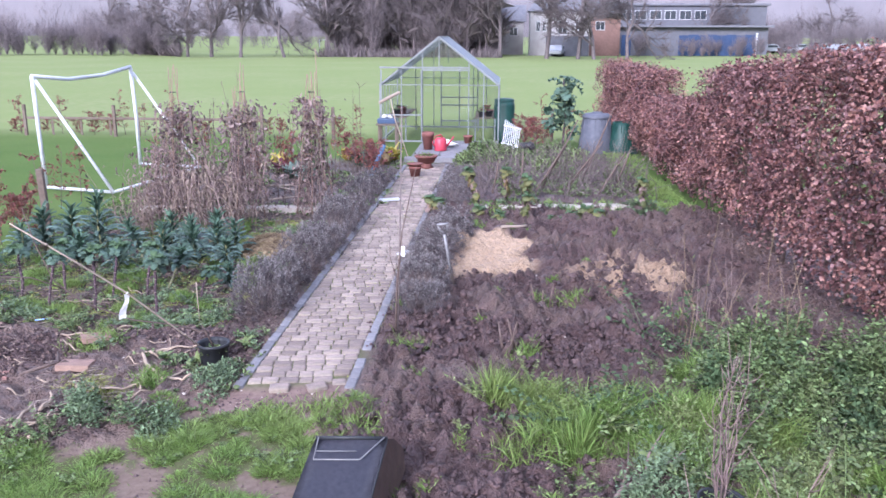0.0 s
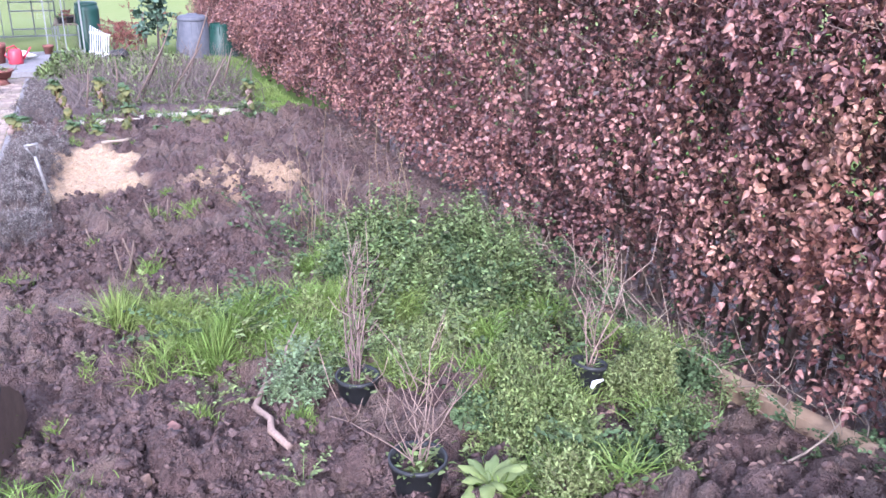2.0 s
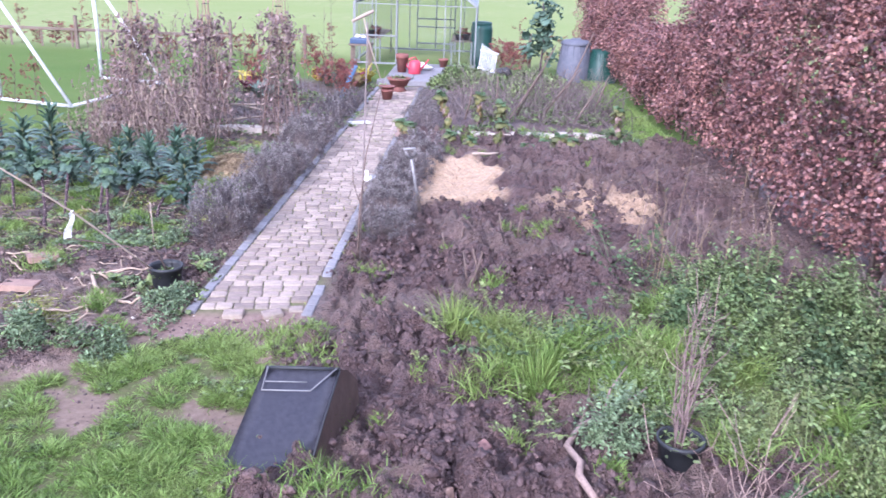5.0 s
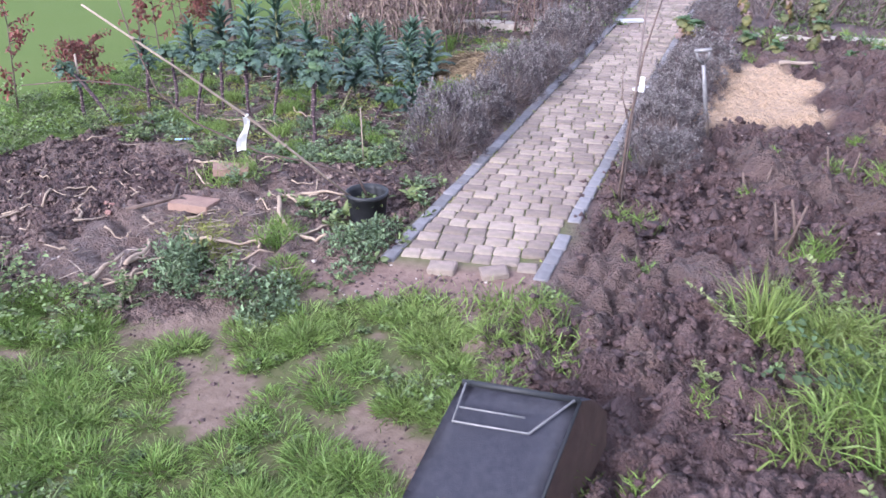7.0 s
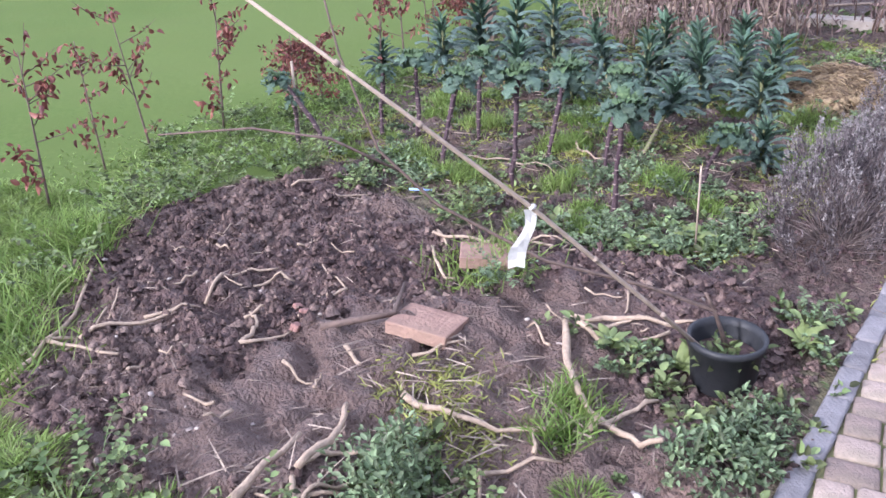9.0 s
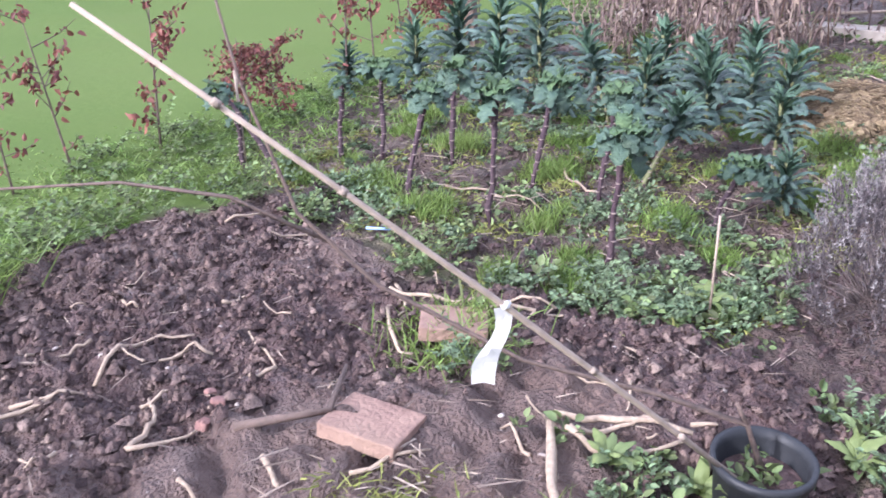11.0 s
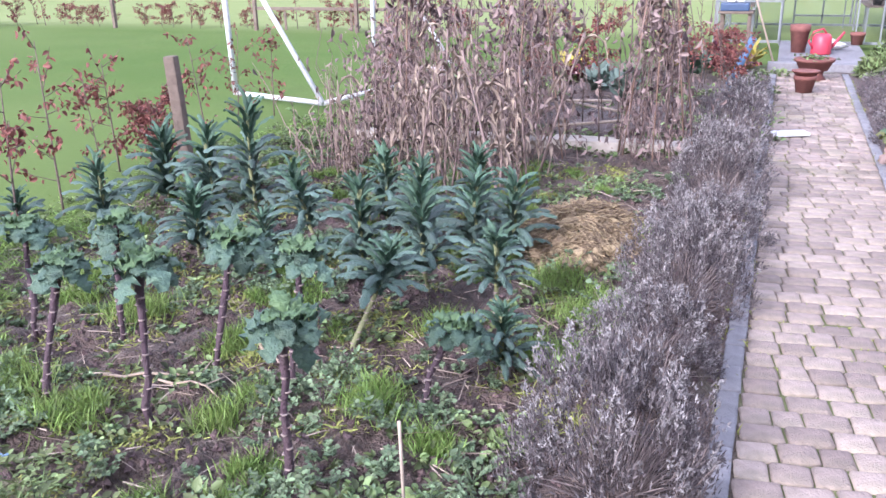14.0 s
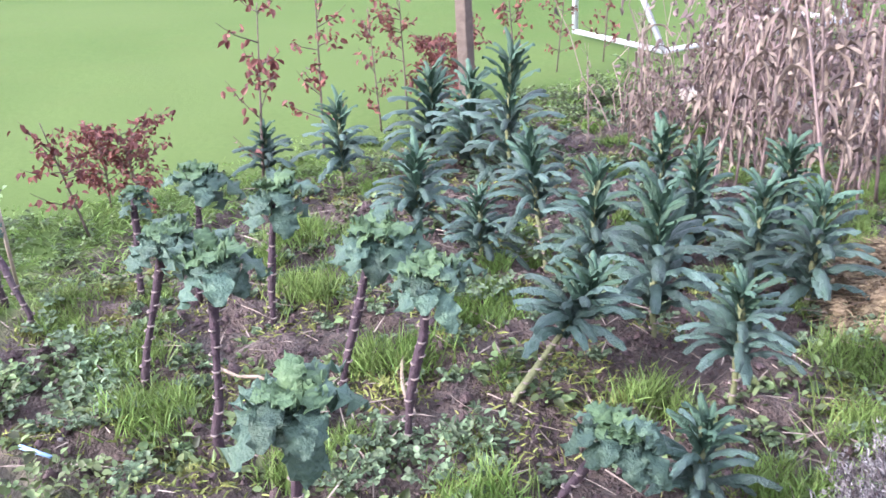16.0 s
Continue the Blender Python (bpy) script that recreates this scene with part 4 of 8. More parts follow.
def withered_clump(x, y, h, w, seed, canes=6, top=2.25, n=1700):
    """Dead beans hanging on a wigwam of canes."""
    t = thing("bean_wigwam", "cane wigwam smothered in withered brown bean stems", "bean plants", "withered climbers", at=pose(x, y, -0.05))
    r = np.random.default_rng(seed)
    for i in range(canes):
        a = i * 2 * math.pi / canes + seed
        spread = r.uniform(0.02, 0.13)
        part("cane", Acc().add(*tube([(math.cos(a) * w, math.sin(a) * w, 0), (math.cos(a) * spread, math.sin(a) * spread, top - 0.45), (math.cos(a + 0.5) * spread, math.sin(a + 0.5) * spread, top + r.normal() * 0.10)], 0.0065, 5)), cane_red, t, "red-brown bamboo cane")
    part("tie", Acc().add(*tube([(-0.04, -0.05, top - 0.34), (0.05, -0.04, top - 0.33), (0.03, 0.05, top - 0.34), (-0.05, 0.03, top - 0.33), (-0.04, -0.05, top - 0.34)], 0.006, 4)), blackplast, t, "dark twine tie")
    st = Acc()
    for i in range(46):
        a, hs_ = r.random() * 6.3, r.uniform(0.5, 1.12)
        wide = r.uniform(0.4, 1.1)
        pts = []
        for f in np.linspace(0, 1, 7):
            rr = w * wide * (1.1 - 0.55 * f) * r.uniform(0.5, 1.3)
            a += r.normal() * 0.35
            pts.append((math.cos(a) * rr, math.sin(a) * rr, h * hs_ * f))
        st.add(*tube(pts, np.linspace(0.0045, 0.002, 7), 3, False))
    part("stem_mass", st, deadbrown, t, kind="stuff")
    f = 1.06 * r.random(n) ** 0.62
    a = r.random(n) * 6.3
    lump = vnoise(a * 1.1, f * 3, 2.0, seed)
    ok = lump + 0.25 * r.random(n) > 0.50 - 0.12 * f
    f, a, lump = f[ok], a[ok], lump[ok]
    k = len(f)
    rr = w * (1.25 - 0.45 * f) * (0.3 + 1.3 * lump) * r.random(k) ** 0.5
    rr *= np.where(r.random(k) < 0.22, r.uniform(1.0, 2.1, k), 1.0) * (0.65 + 0.8 * vnoise(f * 4, a * 0 + seed, 1.3, 77))
    P = np.stack([np.cos(a) * rr, np.sin(a) * rr, h * f * r.uniform(0.92, 1.06, k)], 1)
    D = r.normal(size=(k, 3)) * 0.55 + np.array([0, 0, -0.9])
    s = 0.02 + 0.075 * r.random(k) ** 1.6
    part("leaf_mass", Acc().add(*leaves(P, D, r.normal(size=(k, 3)), s, s * r.uniform(0.2, 0.55, k), 0.45, 0.5)), beanleaf, t, kind="stuff")


def dead_tangle(x0, x1, y0, y1, n, lo, hi):
    """Brittle dead stems with shrivelled scraps of leaf."""
    t = thing("dead_bean_tangle", "tangle of dead grey-brown bean stems and shrivelled leaves", "bean plants", "withered climbers")
    st, P = Acc(), []
    for _ in range(n):
        p = np.array([rng.uniform(x0, x1), rng.uniform(y0, y1), -0.05])
        h = rng.uniform(lo, hi)
        d = np.array([rng.normal() * 0.16, rng.normal() * 0.16, 1.0])
        pts = [p + d * h * f + rng.normal(size=3) * 0.04 * (f > 0) for f in np.linspace(0, 1, 5)]
        st.add(*tube(pts, np.linspace(0.006, 0.0025, 5), 3, False))
        P += [pts[rng.integers(1, 5)] + rng.normal(size=3) * 0.05 for _ in range(6)]
    part("stem_mass", st, deadbrown, t, kind="stuff")
    P = np.array(P)
    s = 0.02 + 0.07 * rng.random(len(P)) ** 1.5
    part("leaf_mass", Acc().add(*leaves(P, rng.normal(size=P.shape) * 0.5 + np.array([0, 0, -0.9]), rng.normal(size=P.shape), s, s * 0.4, 0.45, 0.5)), beanleaf, t, kind="stuff")


dead_tangle(-4.0, -2.2, 5.5, 7.0, 110, 0.4, 1.2)
dead_tangle(-4.3, -2.7, 7.0, 8.8, 70, 0.3, 0.9)
withered_clump(-3.42, 6.65, 1.66, 0.34, 1, 5, 2.3, 1900)
withered_clump(-2.40, 6.85, 1.66, 0.38, 2, 5, 2.3, 1900)
withered_clump(-1.33, 6.95, 1.72, 0.33, 3, 7, 2.3, 2100)
withered_clump(-2.95, 8.4, 1.3, 0.34, 4, 4, 1.9, 800)
withered_clump(-4.0, 7.5, 1.0, 0.40, 6, 3, 1.5, 700)
for k_ in range(30):
    x_, y_ = rng.uniform(-4.2, -0.9), rng.uniform(6.4, 11.5)
    h_ = rng.uniform(0.9, 2.0)
    pts_ = [(0, 0, -0.05), (rng.normal() * 0.05, rng.normal() * 0.05, h_ * 0.5), (rng.normal() * 0.12, rng.normal() * 0.12, h_)]
    t_ = thing("dead_seed_stalk", "tall thin dead seed stalk among withered beans", "stalk", "dead seed stalks", at=pose(x_, y_, 0))
    part("stem", Acc().add(*tube(pts_, [0.007, 0.005, 0.003], 5)), twig, t_)
    for j_ in range(4):
        f_ = rng.uniform(0.55, 0.98)
        d_ = unit(np.array([rng.normal(), rng.normal(), 1.6])) * rng.uniform(0.08, 0.25)
        q_s = np.array([np.interp(f_, (0, 0.5, 1), [p[c] for p in pts_]) for c in range(3)])
        part("side_shoot", Acc().add(*tube([tuple(q_s), tuple(q_s + d_)], [0.004, 0.002], 4)), twig, t_)
seed_ = thing("seed_head", "dark brown dried flower head on a stalk", "seed head", at=pose(-1.95, 9.2, 0))
part("stem", Acc().add(*tube([(0, 0, -0.05), (0.02, 0, 0.8), (0.0, 0, 1.62)], [0.012, 0.009, 0.006], 6)), twig, seed_)
for k_ in range(3):
    P_ = rng.normal(size=(160, 3)) * np.array([0.05, 0.05, 0.025]) + ((0.07 * (k_ - 1)), 0.03 * k_, 1.62 - 0.05 * k_)
    part("flower_head", Acc().add(*leaves(P_, rng.normal(size=P_.shape), rng.normal(size=P_.shape), 0.035, 0.02)), twig, seed_)

# ---- block path, edging ----


def block_mesh(w, l, h=0.055, seed=0, round_by=0.010):
    """A tumbled block: knocked corners, a soft arris and an uneven top."""
    r = np.random.default_rng(seed)
    a, b, q = w / 2, l / 2, round_by

    def ring(inset, z, jz=0.0):
        out = []
        for sx, sy in ((-1, -1), (1, -1), (1, 1), (-1, 1)):
            x, y = sx * (a - inset), sy * (b - inset)
            two = [(x - sx * q, y), (x, y - sy * q)] if sx * sy < 0 else [(x, y - sy * q), (x - sx * q, y)]
            for px, py in two:
                out.append((px + r.normal() * 0.0018, py + r.normal() * 0.0018, z + r.normal() * jz))
        return out

    V = ring(0.0, -h) + ring(0.0, -0.009) + ring(0.0035, -0.003, 0.0008) + ring(0.011, 0.0, 0.0014)
    c = np.mean(V[24:], 0)
    V.append((c[0], c[1], 0.0015))
    F = []
    for k in range(3):
        for j in range(8):
            p, n = 8 * k + j, 8 * k + (j + 1) % 8
            F += [(p, n, n + 8), (p, n + 8, p + 8)]
    F += [(24 + j, 24 + (j + 1) % 8, 32) for j in range(8)]
    return V, F


def paved_path():
    top = thing("path", "weathered buff concrete block path, mossy in places", "path", kind="structure")
    shared = {}
    for w in (0.115, 0.14, 0.165):
        for k in range(3):
            shared[w, k] = mesh_of("brick", *block_mesh(w - 0.006, 0.121, seed=k + int(w * 1000)), block)
    r = np.random.default_rng(11)
    rest = Acc()
    n = 0
    pitch, skew = 0.126, 0.15
    for row in range(98):
        y = 0.10 + row * pitch
        x = -0.41
        while x < 0.39:
            w = [0.115, 0.14, 0.165][r.integers(3)]
            room = 0.41 - x
            if room < 0.2:
                w = min((0.115, 0.14, 0.165), key=lambda q: abs(q - room))
                sx = room / w
            else:
                sx = 1.0
            yy = y + r.normal() * 0.003
            if row == 0 and r.random() < 0.45:
                yy -= r.uniform(0.02, 0.07)
            m = pose(x + w * sx / 2, yy + skew * (x + w * sx / 2 + 0.41), r.normal() * 0.0025, r.normal() * 0.5, r.normal() * 0.5, 8.5 + r.normal() * 1.2) @ Matrix.Diagonal((sx, 1, 1, 1))
            me = shared[w, r.integers(3)]
            if n < 296:
                part("brick", me, None, top).matrix_basis = m
            else:
                V = np.array([m @ v.co for v in me.vertices])
                rest.add(V, np.array([p.vertices[:] for p in me.polygons]))
            n += 1
            x += w * sx
    part("bricks", rest, M("paving_block_far", (0.335, 0.262, 0.226), (0.238, 0.187, 0.163), 18, 0.8, 0.5, 90, rnd=0.28, c3=(0.205, 0.184, 0.125)), top, kind="stuff")
    e = mesh_of("edging_brick", *block_mesh(0.085, 0.212, 0.07, 5, 0.006), edging)
    for side, ends in ((-1, 12.4), (1, 12.4)):
        y = 0.07 if side < 0 else 0.13
        while y < ends:
            if not (side > 0 and 0.62 < y < 0.8):
                part("edging_brick", e, None, top).matrix_basis = pose(side * 0.457, y, 0.006 + r.normal() * 0.004, r.normal(), r.normal() * 1.5, r.normal() * 1.5)
            y += 0.218
    # loose blocks at the broken end
    for x, y, a in ((-0.11, -0.03, 6), (0.19, 0.01, 28)):
        solo("loose_brick", shared[0.165, 0], None, "loose buff paving block at the path's broken end", "brick", "loose blocks", at=pose(x, y, 0.018, 2, -3, a))


# ---- greenhouse ----
GX0, GX1, GY0, GY1 = -1.54, 1.55, 16.0, 19.7
EAVE, RIDGE, GXM = 1.52, 2.72, 0.0


def bar(bmx, a, b, w=0.035):
    a, b = Vector(a), Vector(b)
    d = b - a
    q = d.to_track_quat("Z", "Y").to_matrix().to_4x4()
    r = bmesh.ops.create_cube(bmx, size=1)
    bmesh.ops.transform(bmx, matrix=Matrix.Translation((a + b) / 2) @ q @ Matrix.Diagonal((w, w, d.length, 1)), verts=r["verts"])


def one_bar(name, a, b, w, mat, parent, label=""):
    bm = bmesh.new()
    bar(bm, a, b, w * 0.72 if mat is alu else w)
    return part(name, bm, mat, parent, label)


def quad(name, pts, mat, parent, t=0.004):
    bm = bmesh.new()
    vs = [bm.verts.new(p) for p in pts]
    f = bm.faces.new(vs)
    r = bmesh.ops.extrude_face_region(bm, geom=[f])
    f.normal_update()
    bmesh.ops.translate(bm, vec=f.normal * t, verts=[g for g in r["geom"] if isinstance(g, bmesh.types.BMVert)])
    bmesh.ops.recalc_face_normals(bm, faces=bm.faces[:])
    ob = part(name, bm, mat, parent)
    ob.visible_shadow = mat is not glazing
    return ob


def greenhouse():
    t = thing("greenhouse", "aluminium-framed glass greenhouse with open sliding doors", "greenhouse")
    sl = lambda x: RIDGE - (RIDGE - EAVE) * abs(x - GXM) / (GX1 - GXM)
    xs = [GX0, -0.98, -0.43, 0.77, 1.16, GX1]
    for y in (GY0, GY1):
        for x in xs:
            one_bar("glazing_bar", (x, y, 0.0), (x, y, sl(x)), 0.05 if x in (GX0, GX1) else 0.035, alu, t)
        one_bar("gable_bar", (GX0, y, EAVE), (GXM, y, RIDGE), 0.06, alu, t)
        one_bar("gable_bar", (GX1, y, EAVE), (GXM, y, RIDGE), 0.06, alu, t)
        one_bar("tie_rail", (GX0, y, EAVE), (GX1, y, EAVE), 0.03, alu, t)
        one_bar("sill_rail", (GX0, y, 0.06), (GX1, y, 0.06), 0.06, alu, t)
        one_bar("glazing_bar", (GXM, y, 1.97), (GXM, y, RIDGE), 0.03, alu, t)
    one_bar("door_rail", (GX0, GY0 - 0.05, 1.96), (0.80, GY0 - 0.05, 1.96), 0.06, alu, t)
    one_bar("door_rail", (-0.43, GY0 - 0.04, 1.90), (0.80, GY0 - 0.04, 1.90), 0.05, alu, t)
    for x in (GX0, GX1):
        for y in np.linspace(GY0, GY1, 7)[1:-1]:
            one_bar("glazing_bar", (x, y, 0.0), (x, y, EAVE), 0.022, alu, t)
        one_bar("eave_rail", (x, GY0, EAVE), (x, GY1, EAVE), 0.06, alu, t)
        one_bar("sill_rail", (x, GY0, 0.06), (x, GY1, 0.06), 0.06, alu, t)
    one_bar("ridge_rail", (GXM, GY0, RIDGE), (GXM, GY1, RIDGE), 0.07, alu, t)
    for y in np.linspace(GY0, GY1, 7)[1:-1]:
        for x in (GX0, GX1):
            one_bar("roof_bar", (x, y, EAVE), (GXM, y, RIDGE), 0.03, alu, t)
    # panes
    ys = np.linspace(GY0, GY1, 7)
    for x in (GX0, GX1):
        for a, b in zip(ys[:-1], ys[1:]):
            quad("pane", [(x, a, 0.08), (x, b, 0.08), (x, b, EAVE), (x, a, EAVE)], glazing, t)
            quad("roof_pane", [(x, a, EAVE + 0.02), (x, b, EAVE + 0.02), (GXM, b, RIDGE + 0.02), (GXM, a, RIDGE + 0.02)], roofglass, t)
    for y in (GY0, GY1):
        for a, b in zip(xs[:-1], xs[1:]):
            if y == GY0 and a == -0.43:
                continue
            quad("pane", [(a, y, 0.08), (b, y, 0.08), (b, y, EAVE), (a, y, EAVE)], glazing, t)
        quad("pane", [(GX0, y + 0.01, EAVE), (GX1, y + 0.01, EAVE), (GXM, y + 0.01, RIDGE)], glazing, t)
    # far door leaf, seen through the open front
    for a, b in (((-0.2, GY1 - .05, 0.1), (-0.2, GY1 - .05, 1.9)), ((0.35, GY1 - .05, 0.1), (0.35, GY1 - .05, 1.9)), ((0.9, GY1 - .05, 0.1), (0.9, GY1 - .05, 1.9)),
                 ((-0.2, GY1 - .05, 0.95), (0.9, GY1 - .05, 0.95)), ((-0.2, GY1 - .05, 0.72), (0.9, GY1 - .05, 0.72)), ((-0.2, GY1 - .05, 0.25), (0.9, GY1 - .05, 0.25))):
        one_bar("end_bar", a, b, 0.05, alu, t)
    # sliding door leaf pushed aside
    for a, b in (((-1.5, GY0 - .07, 0.08), (-1.5, GY0 - .07, 1.9)), ((-0.45, GY0 - .07, 0.08), (-0.45, GY0 - .07, 1.9)), ((-1.5, GY0 - .07, 0.75), (-0.45, GY0 - .07, 0.75))):
        one_bar("door_bar", a, b, 0.045, alu, t)


roofglass = glass("roof_glass", (0.88, 0.91, 0.95), 0.3, 0.42)
greenhouse()

# ---- goal ----


def football_goal():
    t = thing("football_goal", "small white football goal of taped, slightly bent tube", "goal")
    A, B = np.array([-6.70, 8.60, 0]), np.array([-6.20, 11.60, 0])
    C, D = np.array([-5.25, 8.20, 0]), np.array([-4.75, 11.25, 0])
    up = np.array([0, 0, 2.05])
    z0 = np.array([0, 0, 0.02])
    part("post", Acc().add(*tube([A + z0, A + up * 0.5 + (-0.03, 0, 0), A + up + (-0.02, -0.05, 0)], 0.037, 10)), whitep, t)
    part("post", Acc().add(*tube([B + z0, B + up * 0.5, B + up + (0.0, -0.1, 0.06)], 0.037, 10)), whitep, t)
    part("crossbar", Acc().add(*tube([A + up + (-0.02, -0.05, 0), A * 0.7 + B * 0.3 + up - (0, 0, 0.1), A * 0.35 + B * 0.65 + up - (0, 0, 0.07), B + up + (0, -0.1, 0.06)], 0.037, 10)), whitep, t)
    for P, Q in ((A, C), (B, D)):
        part("stay", Acc().add(*tube([P + up * 0.97, Q + z0 * 2], 0.030, 8)), whitep, t)
        part("base_tube", Acc().add(*tube([P + z0 * 2, Q + z0 * 2], 0.030, 8)), whitep, t)
    part("base_tube", Acc().add(*tube([C + z0 * 2, D + z0 * 2], 0.030, 8)), whitep, t)


football_goal()

# ---- fence post, field fence, gate ----
solo("fence_post", box_bm(-0.045, -0.045, -0.2, 0.045, 0.045, 0.95, 0.012), postwood, "weathered square timber fence post among the kale", "post", at=pose(-4.76, 5.06, 0, 1, -2, 10))


def field_fence():
    t = thing("field_fence", "low timber post and rail fence across the field", "fence")
    for x in (-15.9, -11.8, -9.2, -7.0, -5.0, -3.0, 3.0, 5.5):
        part("post", box_bm(x - 0.04, 16.96, -0.2, x + 0.04, 17.04, 0.85, 0.01), postwood, t)
    part("rail", box_bm(-11.8, 17.0, 0.44, -5.0, 17.05, 0.51, 0.01), postwood, t)
    for k in range(10):
        x = -11.5 + 0.42 * k
        if k % 2:
            part("slat", box_bm(x, 17.06, 0.0, x + 0.06, 17.08, 0.42, 0.005), postwood, t)


field_fence()


def field_gate():
    t = thing("field_gate", "weathered five-bar timber field gate, closed", "gate")
    for x in (-22.55, -19.8):
        part("gate_post", box_bm(x - 0.09, 15.9, -0.2, x + 0.09, 16.1, 1.3, 0.015), postwood, t)
    for k in range(5):
        z = 0.18 + 0.21 * k
        part("bar", box_bm(-22.45, 15.97, z, -19.9, 16.02, z + 0.08, 0.006), postwood, t)
    for a, b in (((-22.4, 15.95, 0.2), (-21.1, 15.95, 1.05)), ((-21.1, 15.95, 1.05), (-19.95, 15.95, 0.2))):
        one_bar("brace", a, b, 0.07, postwood, t)


field_gate()

# ---- young beeches ----


def sapling_mesh(seed, bushy=False):
    r = np.random.default_rng(seed)
    h = r.uniform(0.75, 1.15) if not bushy else 0.65
    st, tw, P, D = Acc(), Acc(), [], []
    main = np.stack([np.linspace(0, r.normal() * 0.1, 6), np.linspace(0, r.normal() * 0.1, 6), np.linspace(0, h, 6)], 1)
    st.add(*tube(main, np.linspace(0.009, 0.003, 6), 5))
    for i in range(26 if bushy else 13):
        f = r.uniform(0.15, 0.98)
        p = np.array([np.interp(f, np.linspace(0, 1, 6), main[:, k]) for k in range(3)])
        d = unit(np.array([r.normal(), r.normal(), 0.6]))
        l = r.uniform(0.1, 0.28) * (1.5 if bushy else 1)
        tw.add(*tube([p, p + d * l * 0.6, p + d * l + np.array([0, 0, 0.03])], [0.004, 0.003, 0.0015], 3, False))
        m = r.integers(6, 16) * (2 if bushy else 1)
        P += [p + d * l * r.uniform(0.3, 1) + r.normal(size=3) * 0.02 for _ in range(m)]
        D += [r.normal(size=3) + np.array([0, 0, -0.5]) for _ in range(m)]
    P, D = np.array(P), np.array(D)
    s = r.uniform(0.026, 0.055, len(P))
    lv = Acc().add(*leaves(P, D, r.normal(size=P.shape) + np.array([0, 0, 1]), s, s * 0.6, 0.2, 0.4))
    return st.mesh("stem", twig), lv.mesh("leaf_mass", beech_red), tw.mesh("twig_mass", twig)


SAP = [sapling_mesh(s) for s in range(5)] + [sapling_mesh(9, True), sapling_mesh(10, True)]
spots = [(-4.95, 0.75, 0), (-5.0, 1.15, 1), (-4.9, 1.7, 2), (-4.65, 2.25, 3), (-4.75, 2.6, 5), (-5.0, 2.5, 6), (-4.78, 3.35, 1), (-5.0, 3.95, 4), (-5.2, 4.6, 0), (-5.1, 5.2, 5), (-5.45, 5.5, 6), (-5.5, 5.1, 2), (-5.6, 5.6, 3), (-5.55, 6.4, 1), (-5.6, 7.0, 4), (-5.6, 7.7, 0), (-4.7, 0.2, 2), (-4.6, 8.6, 1), (-4.6, 9.6, 3), (-4.4, 10.6, 2)]
for x_ in np.arange(-23.0, 5.0, 0.5):
    if not (-2.4 < x_ < 2.2) and not (-22.6 < x_ < -19.7):
        spots.append((x_ + rng.normal() * 0.12, 17.4 + rng.normal() * 0.12, int(rng.choice([0, 2, 4, 5, 6, 5, 6, 5]))))
spots += [(2.45, 15.6, 5), (2.75, 16.2, 6), (2.2, 16.1, 5), (-1.6, 11.8, 6), (-1.1, 11.7, 5), (-3.3, 10.4, 6), (-2.7, 11.0, 5), (-0.95, 10.2, 6)]
for x_, y_, k_ in spots:
    t_ = thing("beech_sapling", "young hedge beech with sparse russet dead leaves", "sapling", "young beech hedging", at=pose(x_, y_, -0.06, 0, 0, rng.random() * 360) @ Matrix.Scale(rng.uniform(0.85, 1.2) * (0.8 if k_ > 4 and not 10 < y_ < 17 else 1.0), 4))
    part("stem", SAP[k_][0], None, t_)
    part("leaf_mass", SAP[k_][1], None, t_, kind="stuff")
    part("twig_mass", SAP[k_][2], None, t_, kind="stuff")

# ---- ground cover ----


def on_ground(P):
    P = np.asarray(P, float)
    return np.stack([P[:, 0], P[:, 1], ground_z(P[:, 0], P[:, 1])], 1)


def rand_in(poly, n):
    xs, ys = [p[0] for p in poly], [p[1] for p in poly]
    x, y = rng.uniform(min(xs), max(xs), n * 4), rng.uniform(min(ys), max(ys), n * 4)
    k = inside(x, y, poly) > 0.5
    return np.stack([x[k], y[k]], 1)[:n]


def grass_patch(P, lo, hi, w=0.006, lean=0.5, droop=0.6):
    n = len(P)
    return blades(on_ground(P), scatter_dirs(n, 0.8, lean), rng.uniform(lo, hi, n), rng.uniform(w * 0.7, w * 1.4, n), droop * rng.uniform(0.3, 1.3, n))


